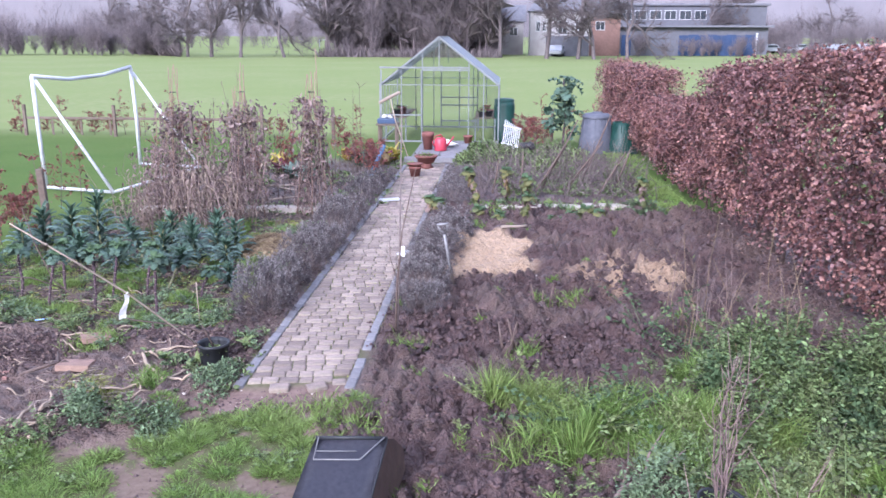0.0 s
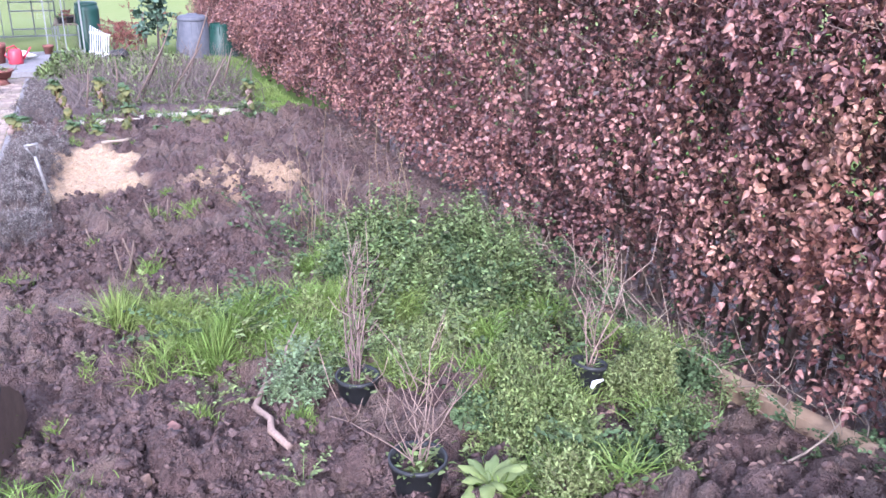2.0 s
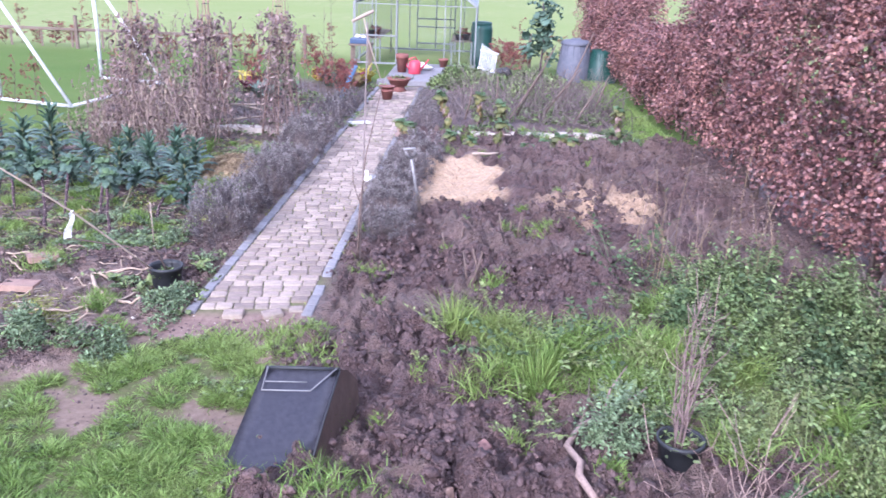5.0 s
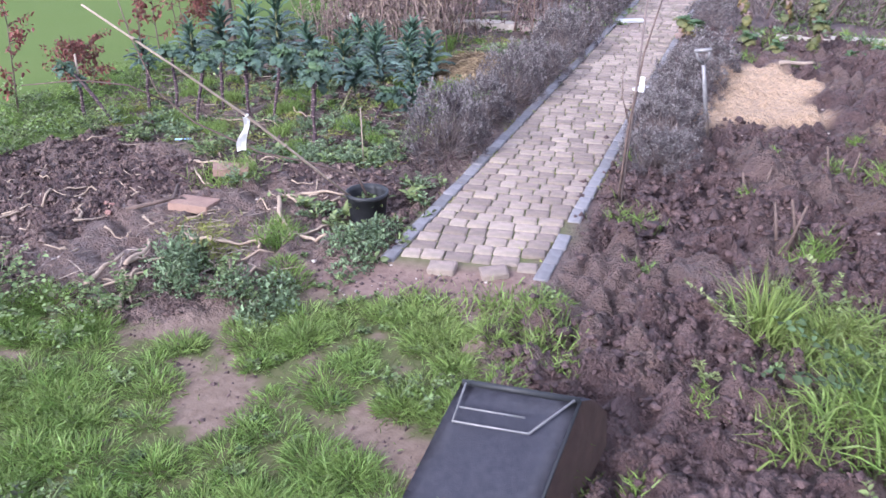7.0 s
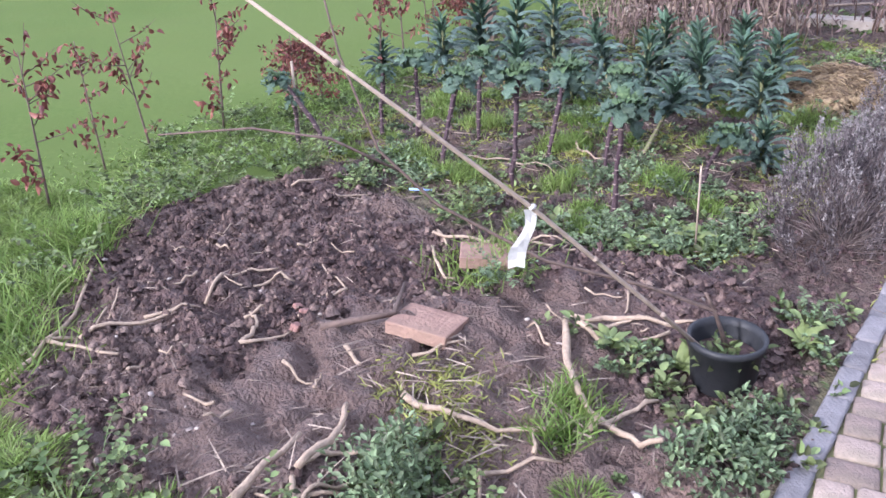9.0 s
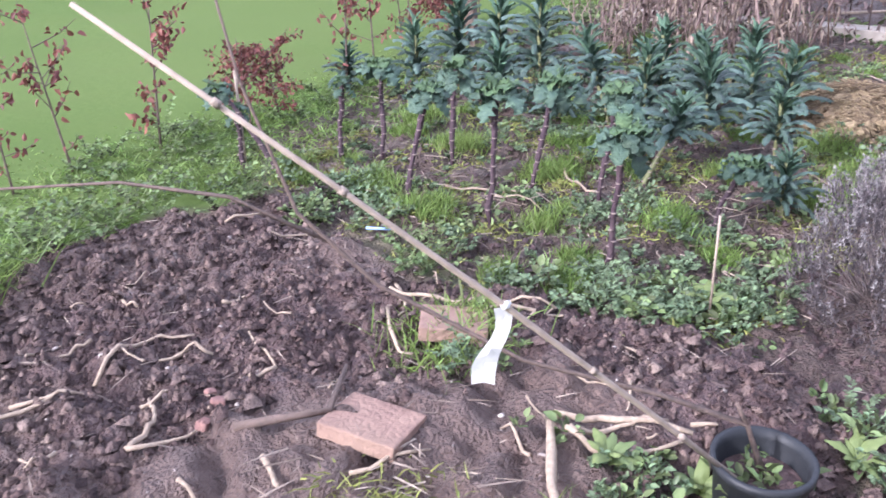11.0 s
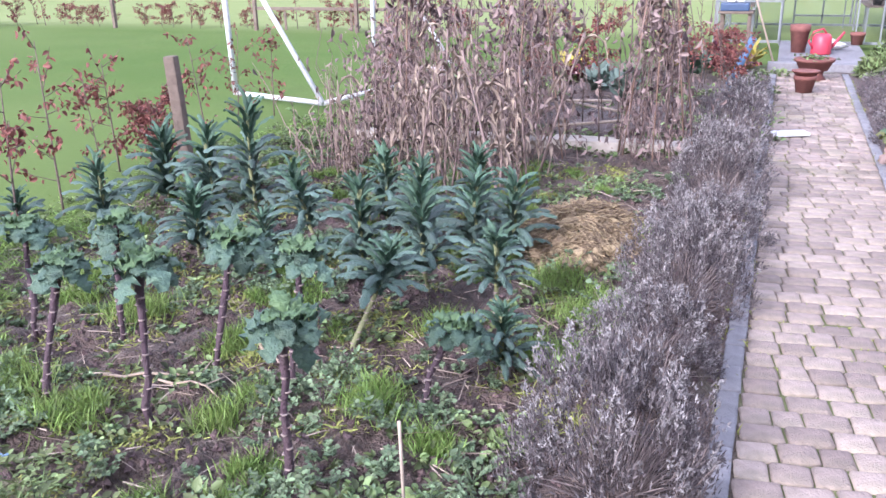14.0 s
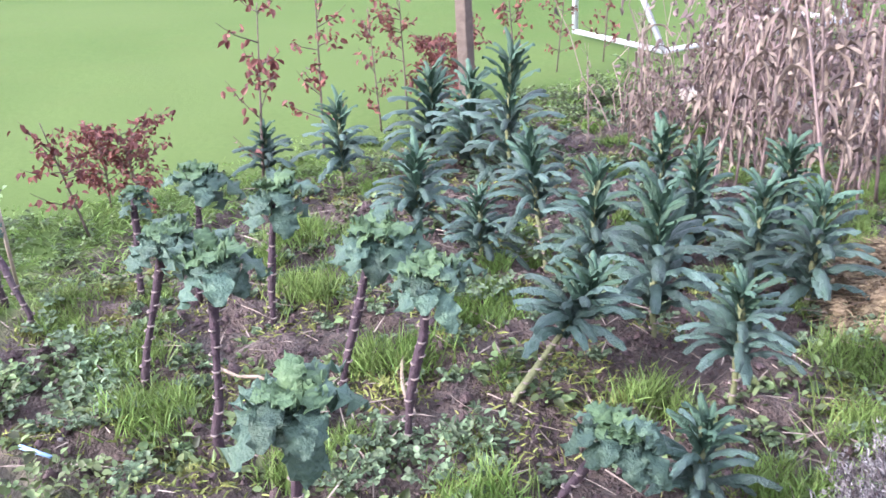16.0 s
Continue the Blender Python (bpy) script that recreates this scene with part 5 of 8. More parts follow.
def fern_weeds(centres, height, stalks=9, leaflets=15, broad=0.5):
    """Plants of arching stalks that carry pairs of small leaflets."""
    c = on_ground(centres)
    n = len(c)
    big = height * (0.22 + 1.9 * vnoise(c[:, 0], c[:, 1], 1.7, 42) ** 1.7) * rng.uniform(0.55, 1.3, n)
    base = np.repeat(c, stalks, 0)
    L0 = np.repeat(big, stalks) * rng.uniform(0.55, 1.15, n * stalks)
    an = rng.random(n * stalks) * 6.3
    up = rng.uniform(0.45, 1.8, n * stalks)
    D = unit(np.stack([np.cos(an), np.sin(an), up], 1))
    side = np.stack([-np.sin(an), np.cos(an), np.zeros(len(an))], 1)
    a = Acc().add(*blades(base, D, L0, 0.006, 0.5))
    f = np.tile(np.linspace(0.38, 1.02, leaflets), n * stalks)
    k = np.repeat(np.arange(n * stalks), leaflets)
    out = np.stack([np.cos(an), np.sin(an), np.zeros(len(an))], 1)
    P = base[k] + D[k] * (L0[k] * f)[:, None] + (out[k] * 0.30 + np.array([0, 0, -0.36])) * (L0[k] * 0.5 * f ** 2)[:, None]
    sgn = np.where(np.arange(len(k)) % 2, 1.0, -1.0)
    E = side[k] * sgn[:, None] + D[k] * 0.6 + rng.normal(size=(len(k), 3)) * 0.35
    s = (0.016 + 0.055 * L0[k]) * np.sin(np.pi * np.clip(1.12 - f * 0.75, 0, 1)) * rng.uniform(0.7, 1.3, len(k))
    a.add(*leaves(P, E, np.array([0, 0, 1.0]) + rng.normal(size=(len(k), 3)) * 0.4, s, s * broad, 0.12, 0.25))
    return a


LAWN = [(-6.5, -4.0), (-6.5, 0.0), (-4.6, 0.4), (-3.6, -0.6), (-2.8, -1.25), (-1.3, -1.0), (-0.75, -0.2), (-0.4, -0.15), (0.52, -0.1), (0.75, -0.8), (0.55, -4.0)]
p_ = rand_in(LAWN, 34000)
cover_ = lawn_noise(p_[:, 0], p_[:, 1])
keep_ = (sstep(0.30, 0.42, cover_) + 0.06 > rng.random(len(p_))) & (inside(p_[:, 0], p_[:, 1], MUD) < rng.random(len(p_)) * 0.9)
p_ = p_[keep_]
lawn_acc = Acc().add(*blades(on_ground(p_), scatter_dirs(len(p_), 0.7, 0.7), rng.uniform(0.015, 0.05, len(p_)), rng.uniform(0.003, 0.006, len(p_)), 0.8))
c_t = rand_in(LAWN, 1500)
c_t = c_t[(lawn_noise(c_t[:, 0], c_t[:, 1]) + 0.10 * (rng.random(len(c_t)) - 0.5) > 0.41) & (inside(c_t[:, 0], c_t[:, 1], MUD) < 0.4)]
for x_, y_ in c_t:
    r_t = rng.uniform(0.05, 0.15)
    h_t = r_t * rng.uniform(0.40, 0.75) + 0.015
    n_t = int(110 + 1150 * r_t)
    a_t, d_t = rng.random(n_t) * 6.3, np.sqrt(rng.random(n_t))
    q_t = np.stack([x_ + np.cos(a_t) * d_t * r_t, y_ + np.sin(a_t) * d_t * r_t], 1)
    out_t = np.stack([np.cos(a_t) * d_t * 0.8, np.sin(a_t) * d_t * 0.8, np.full(n_t, 0.75)], 1) + rng.normal(size=(n_t, 3)) * 0.28
    lawn_acc.add(*blades(on_ground(q_t), out_t, h_t * (1.15 - 0.55 * d_t ** 2) * rng.uniform(0.6, 1.15, n_t), rng.uniform(0.003, 0.0058, n_t), 0.7))
solo("lawn_grass", lawn_acc, blade_green, "tufted worn winter lawn grass with bare muddy gaps", "grass", kind="stuff")
lw_ = rand_in(LAWN, 420)
lw_ = lw_[lawn_noise(lw_[:, 0], lw_[:, 1]) + 0.2 * rng.random(len(lw_)) > 0.5]
solo("lawn_weeds", fern_weeds(lw_, 0.09, 8, 9, 0.75), weed_green, "low clover and dandelion leaves in the worn lawn", "weeds", kind="stuff")
edge_ = rand_in([(-3.9, 0.2), (-4.2, 2.2), (-4.4, 8.0), (-5.3, 8.0), (-5.6, 0.2)], 13000)
edge_ = edge_[sstep(-5.5, -4.5, edge_[:, 0]) + 0.15 > rng.random(len(edge_))]
hi_ = np.where(edge_[:, 0] > -5.1, 0.03 + 0.09 * vnoise(edge_[:, 0], edge_[:, 1], 2.8, 62), 0.035)
solo("field_margin_grass", Acc().add(*blades(on_ground(edge_), scatter_dirs(len(edge_), 0.7, 0.7), hi_ * rng.uniform(0.5, 1.1, len(edge_)), rng.uniform(0.006, 0.01, len(edge_)), 0.8)), blade_green, "longer grass where the field meets the bed", "grass", kind="stuff")
mw_ = rand_in([(-3.9, 0.9), (-4.1, 2.2), (-4.3, 8.0), (-5.2, 8.0), (-5.2, 0.9)], 130)
solo("margin_weeds", fern_weeds(mw_, 0.13, 8, 11, 0.8), weed_green, "leafy weeds along the bed margin", "weeds", kind="stuff")

TUFTS = [(-2.0, 0.75, 0.22, 0.16), (-2.85, 1.75, 0.2, 0.16), (-3.25, 1.85, 0.2, 0.14), (-2.3, 1.95, 0.16, 0.14), (-1.9, 1.45, 0.12, 0.13), (-1.75, 2.2, 0.2, 0.15), (-1.45, 2.05, 0.14, 0.12), (-2.55, 2.6, 0.2, 0.15), (-3.3, 2.7, 0.25, 0.15), (-1.4, 3.75, 0.22, 0.16), (-1.15, 3.4, 0.25, 0.14),
         (-1.75, 3.0, 0.18, 0.15), (-2.6, 3.1, 0.2, 0.14), (-3.9, 1.85, 0.16, 0.13), (-4.04, -0.03, 0.24, 0.34), (-3.55, -0.75, 0.22, 0.26), (-3.6, -0.4, 0.12, 0.18), (-1.13, -0.13, 0.12, 0.16), (-4.1, 1.5, 0.2, 0.14), (-3.8, 3.0, 0.25, 0.14), (-1.2, 2.9, 0.2, 0.13), (-2.2, 1.38, 0.12, 0.14),
         (2.44, 2.57, 0.16, 0.12), (2.13, 2.44, 0.12, 0.12), (1.91, 0.98, 0.16, 0.13), (1.75, -0.04, 0.12, 0.22), (2.21, -0.9, 0.16, 0.30), (1.62, -0.26, 0.08, 0.34), (3.24, 0.55, 0.15, 0.2), (0.81, 1.04, 0.18, 0.13), (1.9, -0.35, 0.22, 0.22), (2.4, -0.35, 0.3, 0.2), (2.7, -0.6, 0.25, 0.22), (0.9, -1.6, 0.15, 0.12),
         (1.05, -2.35, 0.3, 0.14), (2.05, -1.7, 0.08, 0.1), (2.6, -1.95, 0.1, 0.13), (0.30, -0.33, 0.20, 0.09), (-0.09, -0.46, 0.20, 0.10), (0.62, -0.6, 0.2, 0.11), (-1.2, 0.05, 0.12, 0.13), (-1.05, 4.6, 0.2, 0.15), (-3.3, -0.95, 0.35, 0.2), (-4.0, -0.4, 0.3, 0.2), (0.62, 2.1, 0.08, 0.12)]
TUFTS += [(float(x), float(y), float(rng.uniform(0.04, 0.09)), float(rng.uniform(0.05, 0.12))) for x, y in rand_in([(0.7, -2.8), (0.7, 6.8), (4.3, 6.8), (4.3, 0.6), (2.4, -2.6)], 34) if inside(x, y, SAW_A) < 0.1]
spare_ = rand_in([(-1.0, 1.3), (-1.1, 6.4), (-4.4, 6.2), (-4.4, 2.0), (-3.6, 1.6), (-2.2, 1.3)], 84)
TUFTS += [(float(x), float(y), float(rng.uniform(0.06, 0.13)), float(rng.uniform(0.07, 0.13))) for x, y in spare_ if vnoise(np.array([x]), np.array([y]), 1.5, 44)[0] > 0.35]
tuft_acc = Acc()
for x_, y_, r_, h_ in TUFTS:
    h_ *= 0.8 if x_ < -0.5 and y_ > 1.0 else 1.0
    bed_ = x_ < -0.5 and y_ > 1.0
    n_ = int((640 if bed_ else 380) * (r_ / 0.2) ** 1.3)
    q_ = rng.normal(size=(n_, 2)) * r_ * (0.36 if bed_ else 0.5) + (x_, y_)
    tuft_acc.add(*grass_patch(q_, h_ * 0.45, h_ * 1.1, 0.0045 if bed_ else 0.006, 0.36 if bed_ else 0.45, 0.35 if bed_ else 0.7))
solo("grass_tufts", tuft_acc, blade_green, "bright green grass tufts springing up in the soil", "grass", kind="stuff")

# low leafy weeds in the kale bed, by rosettes
def rosettes(centres, size, n_leaf=14, flat=0.35):
    c = np.asarray(centres)
    n = len(c)
    base = np.repeat(on_ground(c), n_leaf, 0)
    a = rng.random(n * n_leaf) * 2 * np.pi
    up = rng.uniform(0.05, flat * 2, n * n_leaf)
    D = np.stack([np.cos(a), np.sin(a), up], 1)
    s = np.repeat(rng.uniform(0.6, 1.2, n) * size, n_leaf) * rng.uniform(0.5, 1.1, n * n_leaf)
    P = base + unit(D) * (s * rng.uniform(0.1, 0.9, n * n_leaf))[:, None]
    return leaves(P, D + rng.normal(size=D.shape) * 0.4, np.array([0, 0, 1.0]) + rng.normal(size=D.shape) * 0.5, s * 0.75, s * 0.5, 0.15, 0.25)


WEEDY = [(-1.0, 1.2), (-1.1, 6.4), (-4.4, 6.0), (-4.3, 2.0), (-3.6, 1.55), (-2.2, 1.2)]
q_ = rand_in(WEEDY, 2000)
q_ = q_[vnoise(q_[:, 0], q_[:, 1], 2.4, 31) > 0.47]
w_ = Acc().add(*rosettes(q_, 0.058, 10))
silv_ = rand_in(WEEDY, 260)
solo("blue_green_weeds", fern_weeds(rand_in(WEEDY, 300), 0.075, 9, 9, 0.95), bluegreen, "low blue-green leafy weeds spread over the kale bed", "weeds", kind="stuff")
solo("silvery_weeds", fern_weeds(silv_, 0.11, 9, 11, 0.85), greyweed, "grey-green leafy weeds between the kale stems", "weeds", kind="stuff")
near_ = np.array([(-1.5, 1.42), (-1.25, 1.68), (-1.65, 1.5), (-1.85, 1.6), (-1.42, 1.6), (-1.6, 1.35), (-1.95, 1.5), (-1.25, 1.45), (-1.75, 1.4), (-1.25, 0.4), (-1.05, 0.5), (-1.5, -0.5), (-1.45, -0.6), (-0.72, 0.18), (-0.66, 0.3), (-0.82, 0.2), (-0.65, 0.1), (-0.62, 0.25), (-1.9, 0.7), (-3.2, 1.75), (-3.4, 1.9), (-0.6, 0.9), (-0.7, 1.1)])
rim_ = np.array([(-3.6, -0.65), (-3.85, -0.3), (-4.1, 0.3), (-4.05, 0.75), (-3.4, -0.95), (-2.7, -1.35), (-2.2, -1.2), (-1.6, -1.05), (-1.1, -0.8), (-3.75, 1.35), (-3.3, 1.4), (-2.6, 1.3), (-1.5, -0.55), (-1.42, -0.48)])
solo("rim_weeds", fern_weeds(np.concatenate([rim_ + rng.normal(size=rim_.shape) * 0.09 for _ in range(5)]), 0.20, 8, 13, 0.7), weed_green, "leafy weeds and herbs ringing the dug mound", "weeds", kind="stuff")
solo("mound_weeds", fern_weeds(np.concatenate([near_, near_ + (0.05, -0.08)]), 0.13, 8, 13, 0.6), bluegreen, "leafy green weeds sprouting at the edge of the dug soil", "weeds", kind="stuff")
for k_ in range(5):
    w_.add(*rosettes(near_ + rng.normal(size=near_.shape) * 0.10, 0.06, 18, 0.7))
solo("low_weeds", w_, weed_green, "low leafy green weeds carpeting the kale bed", "weeds", kind="stuff")
q_ = rand_in(KALE_BED, 1500)
q_ = q_[(q_[:, 1] > 5.8) & (vnoise(q_[:, 0], q_[:, 1], 1.2, 33) > 0.5)]
solo("far_bed_weeds", Acc().add(*rosettes(q_, 0.09)), weed_green, "scattered weeds among withered stems", "weeds", kind="stuff")

# tall leafy weeds by the hedge
def clear_of_pots(q):
    """Leaves out spots on the open soil before the plant pots."""
    for x, y in ((3.01, -2.80), (2.98, -1.80), (4.33, -2.22)):
        along = -0.29 * (q[:, 0] - x) - 0.96 * (q[:, 1] - y)
        side = np.abs(0.96 * (q[:, 0] - x) - 0.29 * (q[:, 1] - y))
        q = q[(side > 0.27) | (along < -0.12) | (along > 0.55)]
    return q


WEED_R = [(2.35, -1.75), (2.6, -0.9), (2.1, -0.2), (2.5, 0.1), (3.3, 0.3), (4.3, 0.65), (4.95, 0.3), (5.25, -1.4), (5.3, -2.3), (4.9, -2.6), (4.5, -3.2), (3.4, -3.35), (3.3, -2.6), (3.55, -2.1), (3.1, -1.5)]


c_w = rand_in(WEED_R, 95)
c_w = np.concatenate([c_w, rng.normal(size=(70, 2)) * (0.55, 0.6) + (2.5, -1.0), rng.normal(size=(40, 2)) * (0.6, 0.3) + (3.8, 0.7)])
c_w = c_w[vnoise(c_w[:, 0], c_w[:, 1], 2.4, 41) > 0.40]
c_w = clear_of_pots(c_w)
c_w = c_w[(np.hypot(c_w[:, 0] - 2.35, c_w[:, 1] + 1.75) > 0.33) & (np.hypot(c_w[:, 0] - 2.6, c_w[:, 1] + 1.35) > 0.22)]
pick_ = rng.random(len(c_w)) + 0.8 * (vnoise(c_w[:, 0], c_w[:, 1], 1.9, 45) - 0.5)
solo("pale_weeds", fern_weeds(c_w[pick_ > 0.62], 0.30, 8, 17, 0.50), weed_light, "pale fresh green feathery weeds below the beech hedge", "weeds", kind="stuff")
solo("tall_weeds", fern_weeds(c_w[(pick_ <= 0.62) & (pick_ > 0.28)], 0.31, 8, 15, 0.56), weed_green, "dense bright green leafy weeds below the beech hedge", "weeds", kind="stuff")
solo("dark_weeds", fern_weeds(c_w[pick_ <= 0.28], 0.36, 7, 13, 0.7), darkweed, "dark green coarse weeds below the beech hedge", "weeds", kind="stuff")
solo("creeping_weeds", Acc().add(*rosettes(rand_in(WEED_R, 170), 0.05, 10, 0.5)), darkweed, "low creeping weeds covering the soil by the hedge", "weeds", kind="stuff")
q_ = np.concatenate([rng.normal(size=(150, 2)) * 0.07 + c for c in rand_in(WEED_R, 34)] + [rng.normal(size=(170, 2)) * 0.09 + c for c in rand_in([(1.75, -0.9), (2.0, 0.05), (3.1, 0.1), (3.3, -0.7), (2.4, -1.2)], 14)])
lf_ = rand_in([(4.3, -4.0), (4.6, 7.5), (5.6, 7.5), (6.4, -4.0)], 4200)
a_ = rng.random(len(lf_)) * 6.3
sz_ = rng.uniform(0.03, 0.055, len(lf_))
solo("fallen_leaves", Acc().add(*leaves(on_ground(lf_) + np.array([0, 0, 0.012]), np.stack([np.cos(a_), np.sin(a_), np.zeros(len(a_))], 1), np.array([0, 0, 1.0]) + rng.normal(size=(len(a_), 3)) * 0.4, sz_, sz_ * 0.6, 0.2, 0.3)), litterleaf, "brown beech leaves fallen along the hedge foot", "leaves", kind="stuff")
solo("weed_grass", Acc().add(*grass_patch(q_, 0.10, 0.30, 0.007, 0.5, 0.9)), blade_green, "rough grass among the weeds by the hedge", "grass", kind="stuff")
q_ = rand_in([(4.2, 7.4), (4.85, 7.4), (4.75, 15), (4.1, 15)], 6500)
solo("verge_grass", Acc().add(*grass_patch(q_, 0.05, 0.14, 0.008)), blade_green, "strip of grass at the hedge foot", "grass", kind="stuff")

def leafy_weeds(centres, height, leaf, stems=5, per=13):
    """Upright branching weeds with broad oval leaves along their stems."""
    c = on_ground(centres)
    n = len(c)
    hh = np.repeat(height * rng.uniform(0.55, 1.25, n), stems) * rng.uniform(0.6, 1.1, n * stems)
    base = np.repeat(c, stems, 0) + rng.normal(size=(n * stems, 3)) * np.array([0.02, 0.02, 0])
    D = unit(rng.normal(size=(n * stems, 3)) * 0.30 + np.array([0, 0, 1.0]))
    a = Acc().add(*blades(base, D, hh, 0.006, 0.2))
    k = np.repeat(np.arange(n * stems), per)
    f = rng.uniform(0.2, 1.0, len(k))
    an = rng.random(len(k)) * 6.3
    E = np.stack([np.cos(an), np.sin(an), rng.uniform(-0.15, 0.6, len(k))], 1)
    s_l = leaf * rng.uniform(0.55, 1.2, len(k)) * (1.15 - 0.5 * f)
    a.add(*leaves(base[k] + D[k] * (hh[k] * f)[:, None] + E * 0.012, E, np.array([0, 0, 1.0]) + rng.normal(size=(len(k), 3)) * 0.35, s_l, s_l * rng.uniform(0.55, 0.8, len(k)), 0.12, 0.3))
    return a


def weed_domes(spots, leaf, slim, density=5200):
    """Bushy weeds: leaves crowding the skin of lumpy low domes, outward and upward."""
    a = Acc()
    for x, y, r, h in spots:
        n = int(density * r * (r + h) * 1.6)
        d = unit(rng.normal(size=(n, 3)))
        d[:, 2] = np.abs(d[:, 2])
        lump = 0.45 + 0.95 * vnoise(d[:, 0] * 1.3 + x * 3, d[:, 1] * 1.3 + y * 3, 2.2, 91)
        rad = lump * (1 - 0.45 * rng.random(n) ** 2)
        P = np.array([x, y, float(ground_z(x, y)) - 0.01]) + d * np.array([r, r, h]) * rad[:, None]
        sz = leaf * rng.uniform(0.5, 1.25, n)
        a.add(*leaves(P, d * 0.7 + rng.normal(size=(n, 3)) * 0.55 + np.array([0, 0, 0.25]), d * 0.8 + np.array([0, 0, 0.7]) + rng.normal(size=(n, 3)) * 0.35, sz, sz * slim, 0.14, 0.3))
    return a


def dome_spots(poly, n, rlo, rhi, hlo, hhi):
    q = clear_of_pots(rand_in(poly, n))
    return [(float(x), float(y), float(rng.uniform(rlo, rhi)), float(rng.uniform(hlo, hhi))) for x, y in q]


BACK_W = [(3.2, 0.3), (4.3, 0.75), (4.95, 0.3), (5.1, -0.9), (4.2, -0.8), (3.4, -0.4)]
MID_W = [(3.1, -0.5), (4.2, -0.9), (5.2, -1.2), (5.2, -1.9), (4.4, -1.9), (3.4, -1.6)]
FORE_W = [(3.5, -2.0), (4.1, -2.0), (4.7, -2.2), (5.15, -2.3), (4.9, -2.7), (4.5, -3.3), (3.4, -3.4), (3.35, -2.7)]
EDGE_W = [(2.0, -0.3), (2.6, 0.05), (3.2, 0.1), (3.2, -1.4), (2.7, -1.3), (2.3, -0.9)]
solo("bushy_weeds", weed_domes(dome_spots(BACK_W, 9, 0.12, 0.27, 0.16, 0.56) + dome_spots(MID_W, 3, 0.15, 0.24, 0.18, 0.34), 0.038, 0.5, 9000), weed_green, "bushy green weeds standing below the hedge", "weeds", kind="stuff")
solo("parsley_weeds", weed_domes(dome_spots(FORE_W, 19, 0.10, 0.23, 0.12, 0.42) + dome_spots(MID_W, 4, 0.12, 0.2, 0.12, 0.30), 0.026, 0.5, 11500), weed_light, "mounds of fresh parsley-like weeds round the pots", "weeds", kind="stuff")
solo("fresh_weeds", weed_domes(dome_spots(MID_W, 8, 0.10, 0.22, 0.14, 0.34) + dome_spots(EDGE_W, 6, 0.10, 0.2, 0.08, 0.18) + dome_spots(FORE_W, 6, 0.12, 0.2, 0.16, 0.26), 0.030, 0.36, 10500), weed_light, "light green feathery weeds spreading over the soil", "weeds", kind="stuff")
solo("shady_weeds", weed_domes(dome_spots(BACK_W, 7, 0.12, 0.22, 0.15, 0.34) + dome_spots(FORE_W, 6, 0.12, 0.2, 0.12, 0.22), 0.046, 0.62, 5600), darkweed, "dark green broad-leaved weeds under the hedge", "weeds", kind="stuff")
solo("round_weeds", weed_domes([(2.62, -1.66, 0.16, 0.20), (2.78, -1.55, 0.13, 0.16), (5.0, -1.95, 0.2, 0.16), (-1.43, -0.70, 0.15, 0.24), (-1.50, -0.55, 0.13, 0.22), (-1.33, -0.82, 0.12, 0.16), (-0.64, 0.36, 0.11, 0.10), (-0.65, 0.20, 0.13, 0.13), (-0.66, 0.04, 0.15, 0.14), (-0.78, -0.04, 0.11, 0.11), (-0.62, -0.16, 0.12, 0.09), (-0.86, -0.62, 0.13, 0.12), (-0.84, -0.86, 0.14, 0.12), (-1.02, -0.74, 0.12, 0.11), (-0.74, -0.74, 0.10, 0.09), (-1.14, 0.46, 0.10, 0.06), (-1.48, 1.52, 0.13, 0.10), (-1.22, 1.62, 0.12, 0.11), (-1.70, 1.42, 0.10, 0.07), (-3.3, 1.78, 0.13, 0.10), (-3.1, 1.68, 0.10, 0.09), (-2.02, 2.42, 0.12, 0.10)], 0.030, 0.5, 7000), bluegreen, "grey-green rounded weed clumps on bare soil", "weeds", kind="stuff")
q_ = np.concatenate([rng.normal(size=(26, 2)) * (0.42, 0.30) + (4.3, 0.55), rng.normal(size=(12, 2)) * (0.25, 0.25) + (3.6, 0.2), rng.normal(size=(16, 2)) * (0.3, 0.4) + (4.7, -0.6)])
q_ = np.concatenate([q_, clear_of_pots(rand_in(BACK_W, 10)), clear_of_pots(rand_in(MID_W, 12))])
solo("coarse_weeds", leafy_weeds(q_, 0.52, 0.050, 5, 24), weed_green, "knee-high coarse green weeds with broad leaves by the hedge", "weeds", kind="stuff")
q_ = np.concatenate([rng.normal(size=(16, 2)) * (0.40, 0.30) + (4.75, -2.3), rng.normal(size=(12, 2)) * (0.4, 0.3) + (3.9, -2.9), rng.normal(size=(14, 2)) * (0.3, 0.3) + (3.5, -1.3)])
solo("nettle_weeds", leafy_weeds(clear_of_pots(q_), 0.28, 0.028, 7, 26), weed_green, "bright green leafy weeds filling the bed edge", "weeds", kind="stuff")
q_ = np.concatenate([rng.normal(size=(7, 2)) * (0.12, 0.10) + (2.62, -1.62), rng.normal(size=(8, 2)) * (0.2, 0.2) + (5.0, -1.5)])
solo("grey_leafy_weeds", leafy_weeds(q_, 0.22, 0.038, 7, 18), bluegreen, "grey-green leafy weeds beside the plant pots", "weeds", kind="stuff")
tu_ = Acc()
